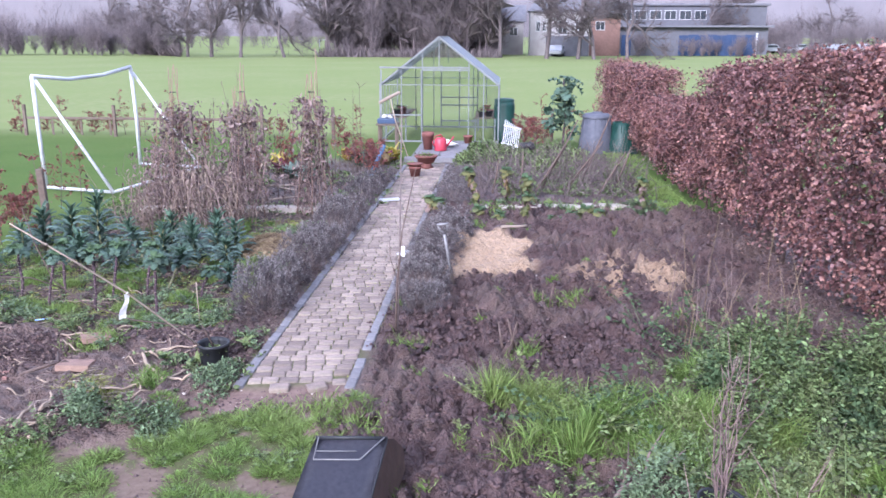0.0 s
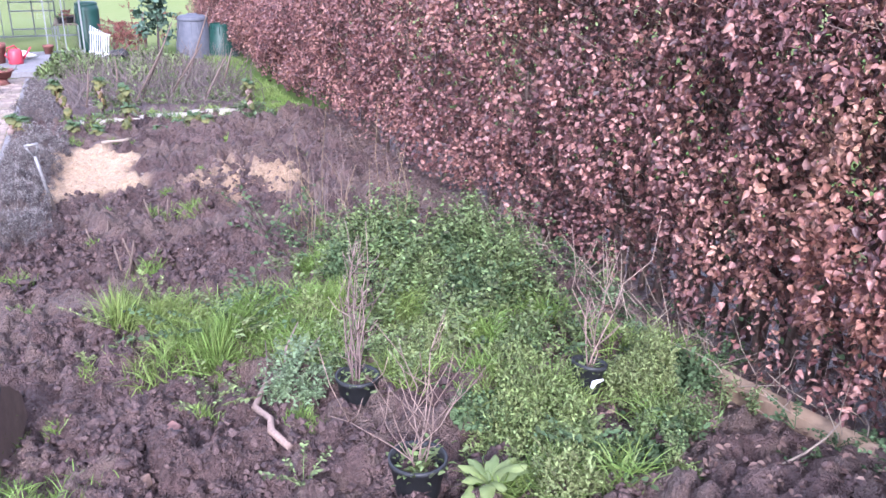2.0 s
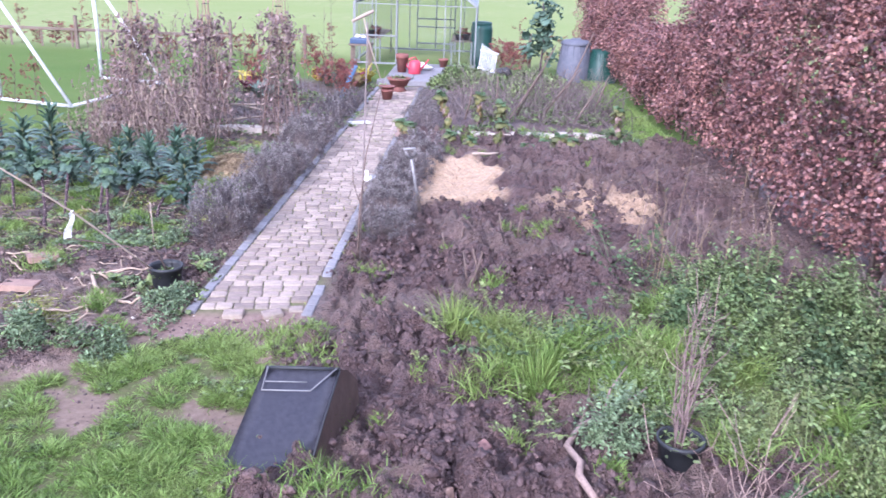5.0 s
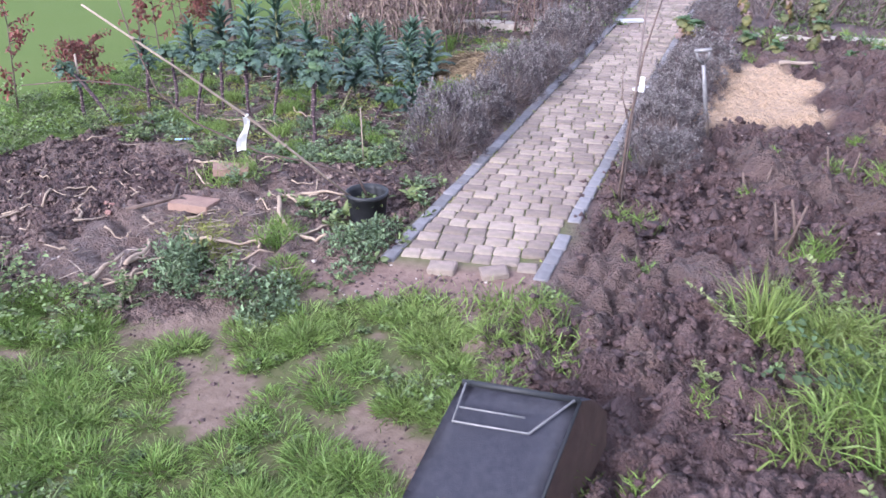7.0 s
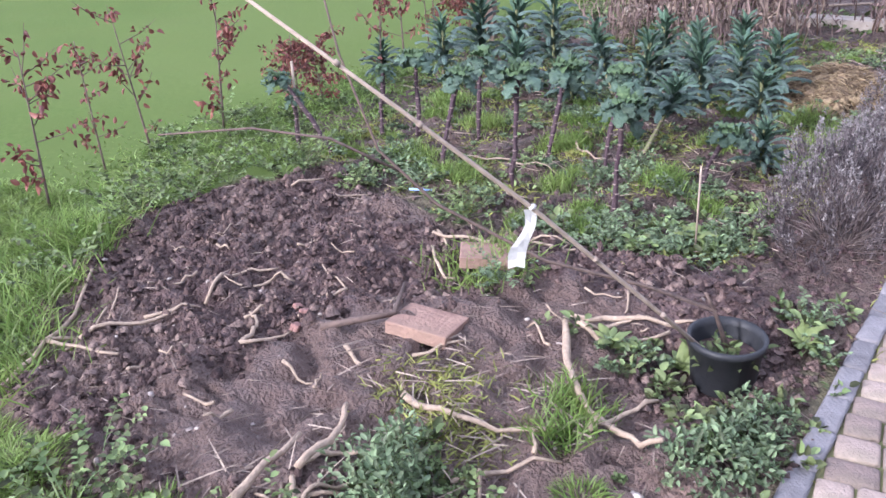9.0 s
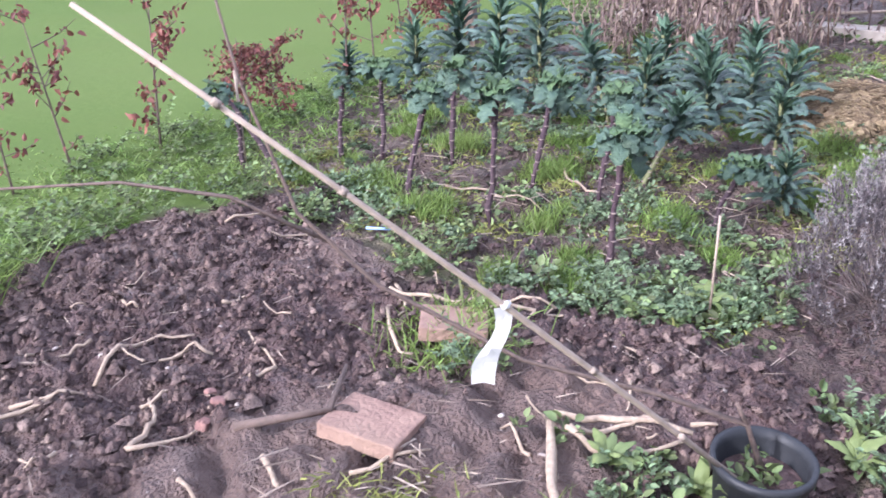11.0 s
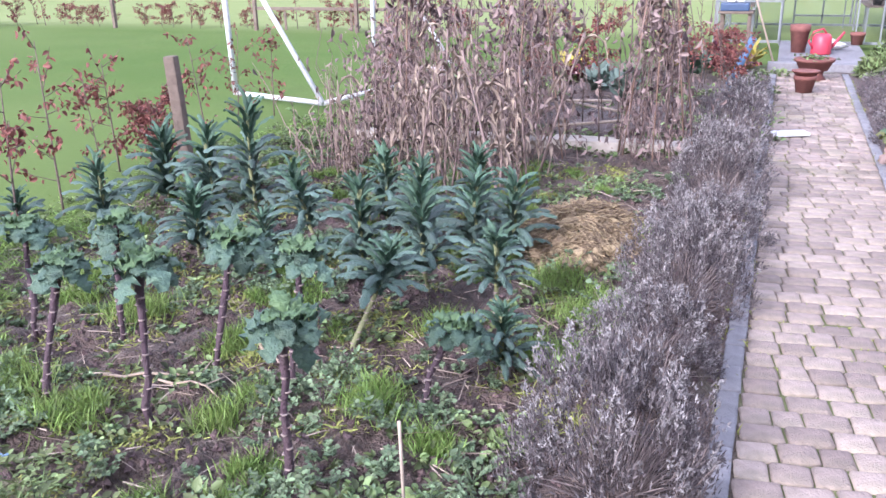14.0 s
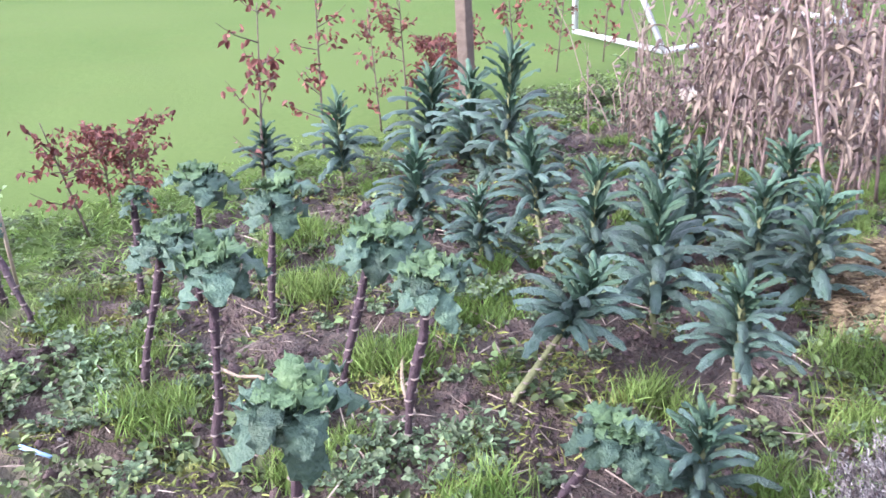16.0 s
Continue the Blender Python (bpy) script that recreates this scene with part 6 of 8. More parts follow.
for x_, y_, r_, h_, up_ in ((2.21, -0.95, 0.055, 0.40, 1), (1.64, -0.28, 0.04, 0.42, 1), (2.30, -0.80, 0.05, 0.30, 1), (1.95, -0.12, 0.14, 0.26, 0), (2.15, -0.45, 0.16, 0.30, 0), (2.55, -0.50, 0.18, 0.30, 0), (2.75, -0.95, 0.17, 0.34, 0), (3.10, -0.35, 0.16, 0.32, 0), (3.0, -1.15, 0.15, 0.32, 0), (3.35, 0.55, 0.10, 0.28, 0), (3.7, -0.7, 0.15, 0.36, 0), (4.1, -1.3, 0.14, 0.36, 0), (3.4, -3.0, 0.10, 0.2, 0)):
    n_ = 130 if up_ else 420
    q_ = rng.normal(size=(n_, 2)) * r_ * 0.55 + (x_, y_)
    tu_.add(*grass_patch(q_, h_ * 0.5, h_ * 1.1, 0.008, 0.16 if up_ else 0.5, 0.25 if up_ else 1.1))
solo("tussock_grass", tu_, blade_green, "long arching grass tussocks at the edge of the dug bed", "grass", kind="stuff")

# dead twigs and weeds under the near end of the hedge
ht_ = Acc()
for k_ in range(170):
    y_ = rng.uniform(-4.3, 1.5)
    p0_ = np.array([np.interp(y_, _hy, _hx) + rng.uniform(-0.25, 0.25), y_, -0.02])
    d_ = unit(np.array([rng.normal() * 0.6 - 0.3, rng.normal() * 0.8, 0.9]))
    l_ = rng.uniform(0.2, 0.6)
    ht_.add(*tube([p0_, p0_ + d_ * l_ * 0.5 + rng.normal(size=3) * 0.03, p0_ + d_ * l_ + rng.normal(size=3) * 0.05], [0.005, 0.004, 0.0015], 3, False))
solo("hedge_foot_twigs", ht_, palewood, "bare grey twigs and dead shoots at the hedge foot", "twigs", kind="stuff")
hw_ = np.stack([rng.uniform(4.95, 5.6, 60), rng.uniform(-4.0, 1.0, 60)], 1)
solo("hedge_foot_weeds", fern_weeds(hw_, 0.20, 7, 11, 0.8), darkweed, "scattered weeds in the leaf litter under the hedge", "weeds", kind="stuff")

# soil clods and pebbles
ICO = bmesh.new()
bmesh.ops.create_icosphere(ICO, subdivisions=1, radius=1)
ICO_V = np.array([v.co[:] for v in ICO.verts])
ICO_F = np.array([[v.index for v in f.verts] for f in ICO.faces])
ICO.free()


OCT_V = np.array([(1, 0, 0), (-1, 0, 0), (0, 1, 0), (0, -1, 0), (0, 0, 1), (0.2, 0.2, -1)], float)
OCT_F = np.array([(0, 2, 4), (2, 1, 4), (1, 3, 4), (3, 0, 4), (2, 0, 5), (1, 2, 5)])


def crumbs(P, size):
    n = len(P)
    V = (OCT_V[None] + rng.normal(size=(n, 6, 3)) * 0.28) * np.asarray(size).reshape(-1, 1, 1) * rng.uniform(0.7, 1.3, (n, 1, 3))
    return (V + P[:, None]).reshape(-1, 3), (np.arange(n)[:, None, None] * 6 + OCT_F[None]).reshape(-1, 3)


def lumps(P, size, flat=0.7):
    n = len(P)
    sc = rng.uniform(0.6, 1.3, (n, 1, 3)) * np.asarray(size).reshape(-1, 1, 1) * np.array([1, 1, flat])
    V = ICO_V[None] * sc * rng.uniform(0.55, 1.35, (n, 12, 1))
    a = rng.random(n) * 6.3
    c, s = np.cos(a)[:, None], np.sin(a)[:, None]
    V = np.stack([V[..., 0] * c - V[..., 1] * s, V[..., 0] * s + V[..., 1] * c, V[..., 2]], 2) + P[:, None]
    return V.reshape(-1, 3), (np.arange(n)[:, None, None] * 12 + ICO_F[None]).reshape(-1, 3)


c_ = Acc()
near_bed = [(0.5, -3.3), (0.5, 3.4), (3.4, 3.4), (3.4, 0.3), (2.3, -0.4), (2.5, -1.6), (3.3, -3.2)]
q_ = rand_in(near_bed, 11000)
q_ = q_[vnoise(q_[:, 0], q_[:, 1], 1.9, 52) + 0.25 * (rng.random(len(q_)) - 0.5) < 0.56]
s_q = 0.006 + (0.010 + 0.030 * vnoise(q_[:, 0], q_[:, 1], 1.6, 48)) * rng.random(len(q_)) ** 1.6
c_.add(*crumbs(on_ground(q_) + np.stack([0 * s_q, 0 * s_q, 0.35 * s_q], 1), s_q))
q_ = rand_in(BED_R, 6500)
q_ = q_[(q_[:, 0] < 5.0) & (inside(q_[:, 0], q_[:, 1], SAW_A) < 0.3)]
c_.add(*crumbs(on_ground(q_), 0.010 + 0.03 * rng.random(len(q_)) ** 2))
q_ = q_[:1000]
big_ = vnoise(q_[:, 0], q_[:, 1], 1.3, 47)
c_.add(*lumps(on_ground(q_) + rng.normal(size=(len(q_), 3)) * (0.03, 0.03, 0) + (0, 0, 0.006), 0.014 + (0.012 + 0.036 * big_) * rng.random(len(q_)) ** 2, 0.75))
q_ = rand_in([(0.6, -3.0), (0.6, 2.4), (2.3, 3.1), (2.6, 0.6), (1.6, -0.2), (1.7, -1.6), (2.2, -3.0)], 380)
q_ = q_[vnoise(q_[:, 0], q_[:, 1], 1.9, 52) < 0.58]
c_.add(*lumps(on_ground(q_) + (0, 0, 0.012), 0.018 + 0.034 * rng.random(len(q_)) ** 2.0, 0.8))
mc_ = Acc()
q_ = rand_in(MOUND, 11000)
q_ = q_[vnoise(q_[:, 0], q_[:, 1], 1.6, 51) + 0.3 * (rng.random(len(q_)) - 0.5) < 0.62]
mc_.add(*crumbs(on_ground(q_) + (0, 0, 0.003), 0.006 + 0.021 * rng.random(len(q_)) ** 2.0))
q_ = q_[:260]
mc_.add(*crumbs(on_ground(q_), 0.012 + 0.026 * rng.random(len(q_)) ** 2))
solo("mound_crumbs", mc_, drysoil, "crumbly brown soil heaped on the dug mound", "soil", kind="stuff")
q_ = np.concatenate([rand_in(KALE_BED, 2500), rand_in([(-0.5, 1.1), (-0.5, 5.5), (-4.4, 5.5), (-3.6, 1.4)], 6000)])
c_.add(*crumbs(on_ground(q_), 0.006 + 0.02 * rng.random(len(q_)) ** 2.5))
q_ = rand_in(LAWN, 9000)
q_ = q_[lawn_noise(q_[:, 0], q_[:, 1]) < 0.36]
c_.add(*crumbs(on_ground(q_), 0.003 + 0.012 * rng.random(len(q_)) ** 2.5))
q_ = rand_in(MUD, 260)
c_.add(*crumbs(on_ground(q_), 0.004 + 0.014 * rng.random(len(q_)) ** 2.5))
solo("soil_clods", c_, clod, "crumbled damp brown soil clods over the dug beds", "soil", kind="stuff")
q_ = np.concatenate([rand_in(MOUND, 260), rand_in(MUD, 60), rand_in(BED_R, 420), rand_in(KALE_BED, 160)])
solo("pebbles", Acc().add(*lumps(on_ground(q_), 0.004 + 0.012 * rng.random(len(q_)) ** 3)), pebble, "small pale stones scattered in the soil", "stones", kind="stuff")
q_ = np.concatenate([rand_in(SAW_A, 1500), rand_in(SAW_B, 900)])
solo("sawdust_crumbs", Acc().add(*lumps(on_ground(q_), 0.004 + 0.010 * rng.random(len(q_)) ** 2, 0.5)), sawd, "pale orange sawdust spread on the soil", "sawdust", kind="stuff")
# fine straw litter
def litter(poly, n, lo, hi, w):
    q = on_ground(rand_in(poly, n)) + np.array([0, 0, 0.008])
    a = rng.random(len(q)) * 6.3
    return blades(q, np.stack([np.cos(a), np.sin(a), rng.uniform(0, 0.25, len(q))], 1), rng.uniform(lo, hi, len(q)), w, 0.15)


l_ = Acc().add(*litter(MOUND, 700, 0.02, 0.12, 0.004)).add(*litter(KALE_BED, 1900, 0.03, 0.18, 0.005)).add(*litter(WEEDY, 1500, 0.03, 0.2, 0.006)).add(*litter([(-2, -1.2), (-0.9, -0.6), (-1.0, 0.2), (-2.1, 0.1)], 300, 0.05, 0.2, 0.006))
solo("straw_litter", l_, palewood, "bleached straw and twig litter on the soil", "litter", kind="stuff")
m_ = Acc()
moss_at = rand_in(WEEDY, 110).tolist()
for x_, y_ in moss_at:
    m_.add(*grass_patch(rng.normal(size=(170, 2)) * rng.uniform(0.04, 0.11) + (x_, y_), 0.015, 0.05, 0.007, 1.3, 0.8))
for x_, y_ in ((-1.72, -0.2), (-1.5, -0.25), (-1.65, -0.05), (-1.4, -0.3), (-1.9, 2.9), (-1.3, 2.6), (-1.0, 2.4)):
    m_.add(*grass_patch(rng.normal(size=(260, 2)) * 0.09 + (x_, y_), 0.02, 0.07, 0.006, 1.2, 0.8))
solo("moss", m_, moss, "yellow-green moss clumps on the soil", "moss", kind="stuff")

pm_ = Acc()
for y_ in np.arange(0.2, 12.3, 0.126):
    xx_ = rng.uniform(-0.41, 0.41, 60)
    yy_ = y_ - 0.063 + 0.15 * (xx_ + 0.41) + rng.normal(size=60) * 0.006
    ok_ = vnoise(xx_, yy_, 1.7, 81) + 0.25 * np.abs(xx_) > 0.53
    if ok_.any():
        k_n = int(ok_.sum())
        pm_.add(*blades(np.stack([xx_[ok_], yy_[ok_], np.full(k_n, -0.012)], 1), scatter_dirs(k_n, 0.7, 0.8), rng.uniform(0.012, 0.03, k_n), 0.006, 0.6))
yy_ = rng.uniform(0.1, 12.3, 1300)
xx_ = rng.choice([-0.41, 0.41, 0.505, -0.505], 1300) + rng.normal(size=1300) * 0.006
ok_ = vnoise(xx_, yy_, 1.2, 83) > 0.5
pm_.add(*blades(np.stack([xx_[ok_], yy_[ok_], np.full(int(ok_.sum()), -0.01)], 1), scatter_dirs(int(ok_.sum()), 0.7, 0.7), rng.uniform(0.012, 0.05, int(ok_.sum())), 0.006, 0.6))
solo("joint_moss", pm_, moss, "moss and fine grass growing in the path joints", "moss", kind="stuff")

# straw heap
def straw_heap(x, y, rx, ry, h):
    t = thing("straw_heap", "flattened heap of rotting yellow straw", "straw heap")
    n = 5200
    a, r = rng.random(n) * 6.3, np.sqrt(rng.random(n))
    px, py = x + np.cos(a) * r * rx, y + np.sin(a) * r * ry
    z = h * (1 - r ** 2) * rng.uniform(0.6, 1.1, n)
    P = np.stack([px, py, ground_z(px, py) + z], 1)
    D = np.stack([np.cos(a + rng.normal(size=n)), np.sin(a + rng.normal(size=n)), rng.normal(size=n) * 0.3], 1)
    part("straw", Acc().add(*blades(P, D, rng.uniform(0.03, 0.11, n), 0.006, 0.6)), heapstraw, t, kind="stuff")
    k = 420
    a, r = rng.random(k) * 6.3, np.sqrt(rng.random(k))
    px, py = x + np.cos(a) * r * rx * 0.95, y + np.sin(a) * r * ry * 0.95
    part("core", Acc().add(*lumps(np.stack([px, py, ground_z(px, py) + h * (1 - r ** 2) * 0.55], 1), rng.uniform(0.03, 0.06, k), 0.7)), heapstraw, t, kind="stuff")


straw_heap(-1.42, 4.5, 0.38, 0.62, 0.19)

# ---- mound things ----


def stem_between(a, b, r0=0.008, bend=0.08, seed=0, n=7):
    r = np.random.default_rng(seed)
    a, b = np.array(a, float), np.array(b, float)
    f = np.linspace(0, 1, n)[:, None]
    side = unit(np.cross(b - a, (0, 0, 1.0)))
    P = a * (1 - f) + b * f + side * (np.sin(f * np.pi) * bend + r.normal(size=(n, 1)) * 0.012) + np.array([0, 0, 1]) * np.abs(np.sin(f * np.pi * 2)) * 0.012
    return tube(P, np.linspace(r0, r0 * 0.55, n), 6)


def dry_stick(r0, *pts):
    """A knotty bleached stick that lies along a few plan points."""
    P = np.array(pts, float)
    t = np.linspace(0, len(P) - 1, 4 * (len(P) - 1) + 1)
    i = np.clip(np.floor(t).astype(int), 0, len(P) - 2)
    f = (t - i)[:, None]
    T = np.gradient(P, axis=0)
    f2, f3 = f * f, f * f * f
    Q = P[i] * (2 * f3 - 3 * f2 + 1) + T[i] * (f3 - 2 * f2 + f) + P[i + 1] * (3 * f2 - 2 * f3) + T[i + 1] * (f3 - f2)
    Q += rng.normal(size=Q.shape) * 0.0035
    z = np.maximum(ground_z(Q[:, 0], Q[:, 1]), np.median(ground_z(Q[:, 0], Q[:, 1])) - 0.01) + r0 * 1.1 + 0.008 + np.abs(rng.normal(size=len(Q))) * 0.006
    rad = np.linspace(r0 * 1.25, r0 * 0.7, len(Q)) * rng.uniform(0.8, 1.2, len(Q))
    solo("dry_stick", Acc().add(*tube(np.column_stack([Q, z]), rad, 6)), stickwood, "bleached dry woody stick lying on the soil", "stick", "dry sticks on the soil")


# bundle at the far rim of the mound
dry_stick(0.010, (-3.04, -1.03), (-3.17, -0.73), (-3.52, -0.27))
dry_stick(0.008, (-3.17, -0.73), (-2.79, -0.65))
dry_stick(0.008, (-3.02, -0.66), (-2.92, -0.45), (-2.82, -0.25))
dry_stick(0.007, (-3.18, -0.71), (-3.12, -0.60), (-3.20, -0.42))
dry_stick(0.006, (-3.09, -0.71), (-3.14, -0.48), (-3.24, -0.33))
# pulled roots in front of the mound
dry_stick(0.014, (-1.80, -0.98), (-1.85, -0.61))
dry_stick(0.012, (-1.72, -0.76), (-1.74, -0.55), (-1.82, -0.42))
dry_stick(0.009, (-1.72, -0.76), (-1.70, -0.63), (-1.60, -0.53))
dry_stick(0.010, (-1.71, -0.79), (-1.48, -1.03))
dry_stick(0.008, (-1.58, -0.89), (-1.62, -0.80), (-1.56, -0.65))
dry_stick(0.007, (-1.73, -0.95), (-1.54, -0.73))
dry_stick(0.012, (-1.61, -1.11), (-1.61, -1.02))
dry_stick(0.011, (-1.50, -1.09), (-1.59, -0.97))
dry_stick(0.008, (-1.34, -0.48), (-1.08, -0.24))
dry_stick(0.007, (-1.20, -0.65), (-1.20, -0.55), (-1.27, -0.40))
dry_stick(0.010, (-1.23, -0.75), (-1.12, -0.68), (-1.00, -0.48))
dry_stick(0.011, (-1.70, -0.25), (-1.49, -0.23), (-1.17, -0.18))
# long looping stems beside the bucket
dry_stick(0.013, (-1.47, 0.52), (-1.32, 0.24), (-1.15, 0.04), (-0.98, -0.04), (-0.82, -0.08))
dry_stick(0.011, (-1.05, -0.10), (-1.03, 0.05), (-0.96, 0.23))
dry_stick(0.011, (-1.49, 0.56), (-1.30, 0.62), (-1.08, 0.70))
dry_stick(0.010, (-1.39, 0.48), (-1.24, 0.50), (-1.10, 0.66))
dry_stick(0.008, (-1.40, 0.47), (-1.28, 0.60), (-1.17, 0.71))
# among the clods and round the slabs
dry_stick(0.006, (-1.83, -0.03), (-1.71, 0.20))
dry_stick(0.008, (-2.46, -0.33), (-2.53, -0.18), (-2.65, -0.10))
dry_stick(0.006, (-2.95, -0.41), (-2.80, -0.24))
dry_stick(0.006, (-2.45, -0.33), (-2.38, -0.10))
dry_stick(0.010, (-2.09, -0.12), (-1.95, -0.19))
dry_stick(0.007, (-2.43, 0.91), (-2.28, 0.92), (-2.02, 1.03), (-1.79, 1.13))
dry_stick(0.007, (-2.34, 0.78), (-2.16, 0.60), (-2.08, 0.60))
dry_stick(0.006, (-1.82, 0.96), (-1.80, 1.15))
dry_stick(0.006, (-2.45, 0.98), (-2.30, 0.85), (-2.27, 0.72))
dry_stick(0.007, (-2.00, 0.97), (-1.84, 1.05), (-1.73, 1.09))
dry_stick(0.007, (-2.88, -0.15), (-2.96, 0.13), (-2.86, 0.26))
dry_stick(0.006, (-2.46, 0.17), (-2.44, 0.28), (-2.67, 0.36))
dry_stick(0.006, (-3.20, 1.00), (-3.08, 1.19))
dry_stick(0.006, (-3.48, 0.98), (-3.41, 1.18))
# between the kale stems
dry_stick(0.006, (-2.95, 2.05), (-2.70, 2.20), (-2.50, 2.25))
dry_stick(0.007, (-2.55, 2.58), (-2.36, 2.43), (-2.22, 2.36))
dry_stick(0.005, (-2.70, 2.10), (-2.35, 2.05))
for x_, y_ in rand_in([(-3.2, -0.9), (-1.2, -0.9), (-1.0, 0.9), (-2.6, 1.2), (-3.6, 0.6)], 34):
    d_a, l_s = rng.random() * 6.3, rng.uniform(0.02, 0.08)
    dry_stick(0.003 + 0.004 * rng.random(), (x_ - math.cos(d_a) * l_s, y_ - math.sin(d_a) * l_s), (x_ + math.cos(d_a) * l_s, y_ + math.sin(d_a) * l_s))
dk_ = thing("dark_branch", "dark damp branch lying against the slab", "branch")
part("stem", Acc().add(*tube([(-2.26, -0.08, 0.07), (-2.12, 0.05, 0.09), (-2.04, 0.12, 0.10), (-2.14, 0.32, 0.12)], [0.016, 0.014, 0.012, 0.007], 7)), twig, dk_)


def slab(x, y, rz, tilt, w, l, label):
    """A thick square slab lying tilted on the clods, with worn edges."""
    h = 0.055
    bm = box_bm(-w / 2, -l / 2, 0, w / 2, l / 2, h, 0.007)
    return solo("terracotta_slab", bm, slabm, label, "slab", "terracotta slabs", at=pose(x, y, float(ground_z(x, y)) + 0.022, tilt[0], tilt[1], rz))


slab(-1.915, 0.17, 9, (-7, 3), 0.27, 0.22, "square terracotta slab smeared with soil, tilted on the bed")
slab(-2.03, 0.785, 33, (-4, 4), 0.25, 0.20, "square terracotta slab half hidden by grass")
for x_, y_, s_ in ((-2.43, 0.0, 0.035), (-2.38, -0.1, 0.028), (-2.5, 0.03, 0.02)):
    solo("brick_fragment", box_bm(-s_, -s_ * 0.7, -s_ * 0.5, s_, s_ * 0.7, s_ * 0.6, 0.008), redbrick, "small broken piece of red brick", "brick", "brick fragments", at=pose(x_, y_, 0.04, 12, 20, 40 * s_ * 100))
solo("pink_stone", box_bm(-0.06, -0.04, -0.03, 0.055, 0.045, 0.04, 0.02), redbrick, "broken pinkish brick lump on the soil", "stone", at=pose(1.855, -1.75, float(ground_z(1.855, -1.75)) + 0.035, 14, -20, 35))
solo("dark_red_stone", box_bm(-0.05, -0.04, -0.03, 0.055, 0.045, 0.04, 0.014), slabm, "dull red brick lump on the soil", "stone", at=pose(1.65, -2.27, float(ground_z(1.65, -2.27)) + 0.03, -18, 12, 60))
solo("blue_pen", Acc().add(*tube([(-2.93, 1.36, 0.03), (-2.80, 1.41, 0.035)], [0.008, 0.006], 8)), M("pale_blue_plastic", (0.30, 0.45, 0.70), None, 20, 0.4, 0), "pale blue plastic plant label on the soil", "label")

# bucket with weeds, long cane, ribbon
def bucket(x, y, z, r0, r1, h, name, label, cat, mat=None, rib=True):
    t = thing(name, label, cat, at=pose(x, y, z))
    pr = [(0.01, 0.0), (r0 * 0.97, 0.0), (r0, 0.008), (r1 - 0.004, h - 0.03), (r1 + 0.006, h - 0.028), (r1 + 0.008, h), (r1 - 0.006, h), (r1 - 0.012, h - 0.03), (r0 - 0.008, 0.03), (0.01, 0.03)]
    part("shell", mesh_of("shell", *lathe(pr, 32), mat or blackplast), None, t)
    part("compost", mesh_of("compost", *lathe([(r0 * 0.9 + (r1 - r0) * 0.5, h * 0.62), (r1 * 0.5, h * 0.66), (0.01, h * 0.68)], 20), clod), None, t)
    return t


def pot_weeds(t, r, z, n, s, mat=None):
    c = rng.normal(size=(n, 3)) * (r * 0.45, r * 0.45, 0.0) + (0, 0, z)
    a = rng.random(n) * 6.3
    D = np.stack([np.cos(a), np.sin(a), rng.uniform(0.2, 1.0, n)], 1)
    sz = rng.uniform(0.6, 1.1, n) * s
    part("weed_mass", Acc().add(*leaves(c + D * 0.03, D, np.array([0, 0, 1.0]) + rng.normal(size=(n, 3)) * 0.4, sz, sz * 0.5, 0.1, 0.3)), mat or weed_green, t, "small green weeds", "stuff")


bk = bucket(-0.845, 0.56, -0.045, 0.116, 0.134, 0.20, "bucket", "black plastic bucket holding soil and green weeds", "bucket")
pot_weeds(bk, 0.10, 0.12, 60, 0.05)
wk = thing("long_cane", "long bamboo cane leaning out of the bucket with a white ribbon", "cane")
part("cane", Acc().add(*tube([(-0.86, 0.56, 0.03), (-1.06, 0.30, 0.36), (-1.30, -0.05, 0.78), (-1.57, -0.28, 1.09), (-1.90, -0.55, 1.45)], [0.008, 0.0078, 0.0074, 0.0066, 0.0055], 8)), cane, wk)
for f_ in (0.18, 0.36, 0.55, 0.72, 0.86):
    p_a = np.array((-0.86, 0.56, 0.03)) * (1 - f_) + np.array((-1.90, -0.55, 1.45)) * f_ + np.array((0.07, -0.03, 0.02)) * 4 * f_ * (1 - f_)
    part("node", Acc().add(*tube([p_a - (-0.004, -0.005, 0.006), p_a + (-0.004, -0.005, 0.006)], 0.0092, 8)), palewood, wk)
rb = thing("ribbon", "torn white cloth strip tied round the leaning cane", "ribbon")
part("knot", Acc().add(*lumps(np.array([[-1.30, -0.05, 0.785]]), 0.015, 0.9)), ribbonm, rb)
bm_ = bmesh.new()
rows_ = []
for f_ in np.linspace(0, 1, 9):
    w_b = 0.016 + 0.016 * f_
    cx_, cy_, cz_ = -1.31 - 0.035 * f_ + 0.012 * math.sin(f_ * 6), -0.05 - 0.02 * f_, 0.775 - 0.20 * f_
    rows_.append([bm_.verts.new((cx_ + w_b * s_ * 0.85, cy_ + w_b * s_ * 0.4 + 0.008 * math.sin(f_ * 9 + s_), cz_ - 0.012 * (s_ < 0) * f_)) for s_ in (-1, 0, 1)])
for p_r, q_r in zip(rows_[:-1], rows_[1:]):
    for j_ in range(2):
        bm_.faces.new((p_r[j_], p_r[j_ + 1], q_r[j_ + 1], q_r[j_]))
bmesh.ops.solidify(bm_, geom=bm_.faces[:], thickness=0.0015)
part("tail", bm_, ribbonm, rb)
bw = thing("bare_branch", "thin bare brown branch stuck in the bucket", "branch")
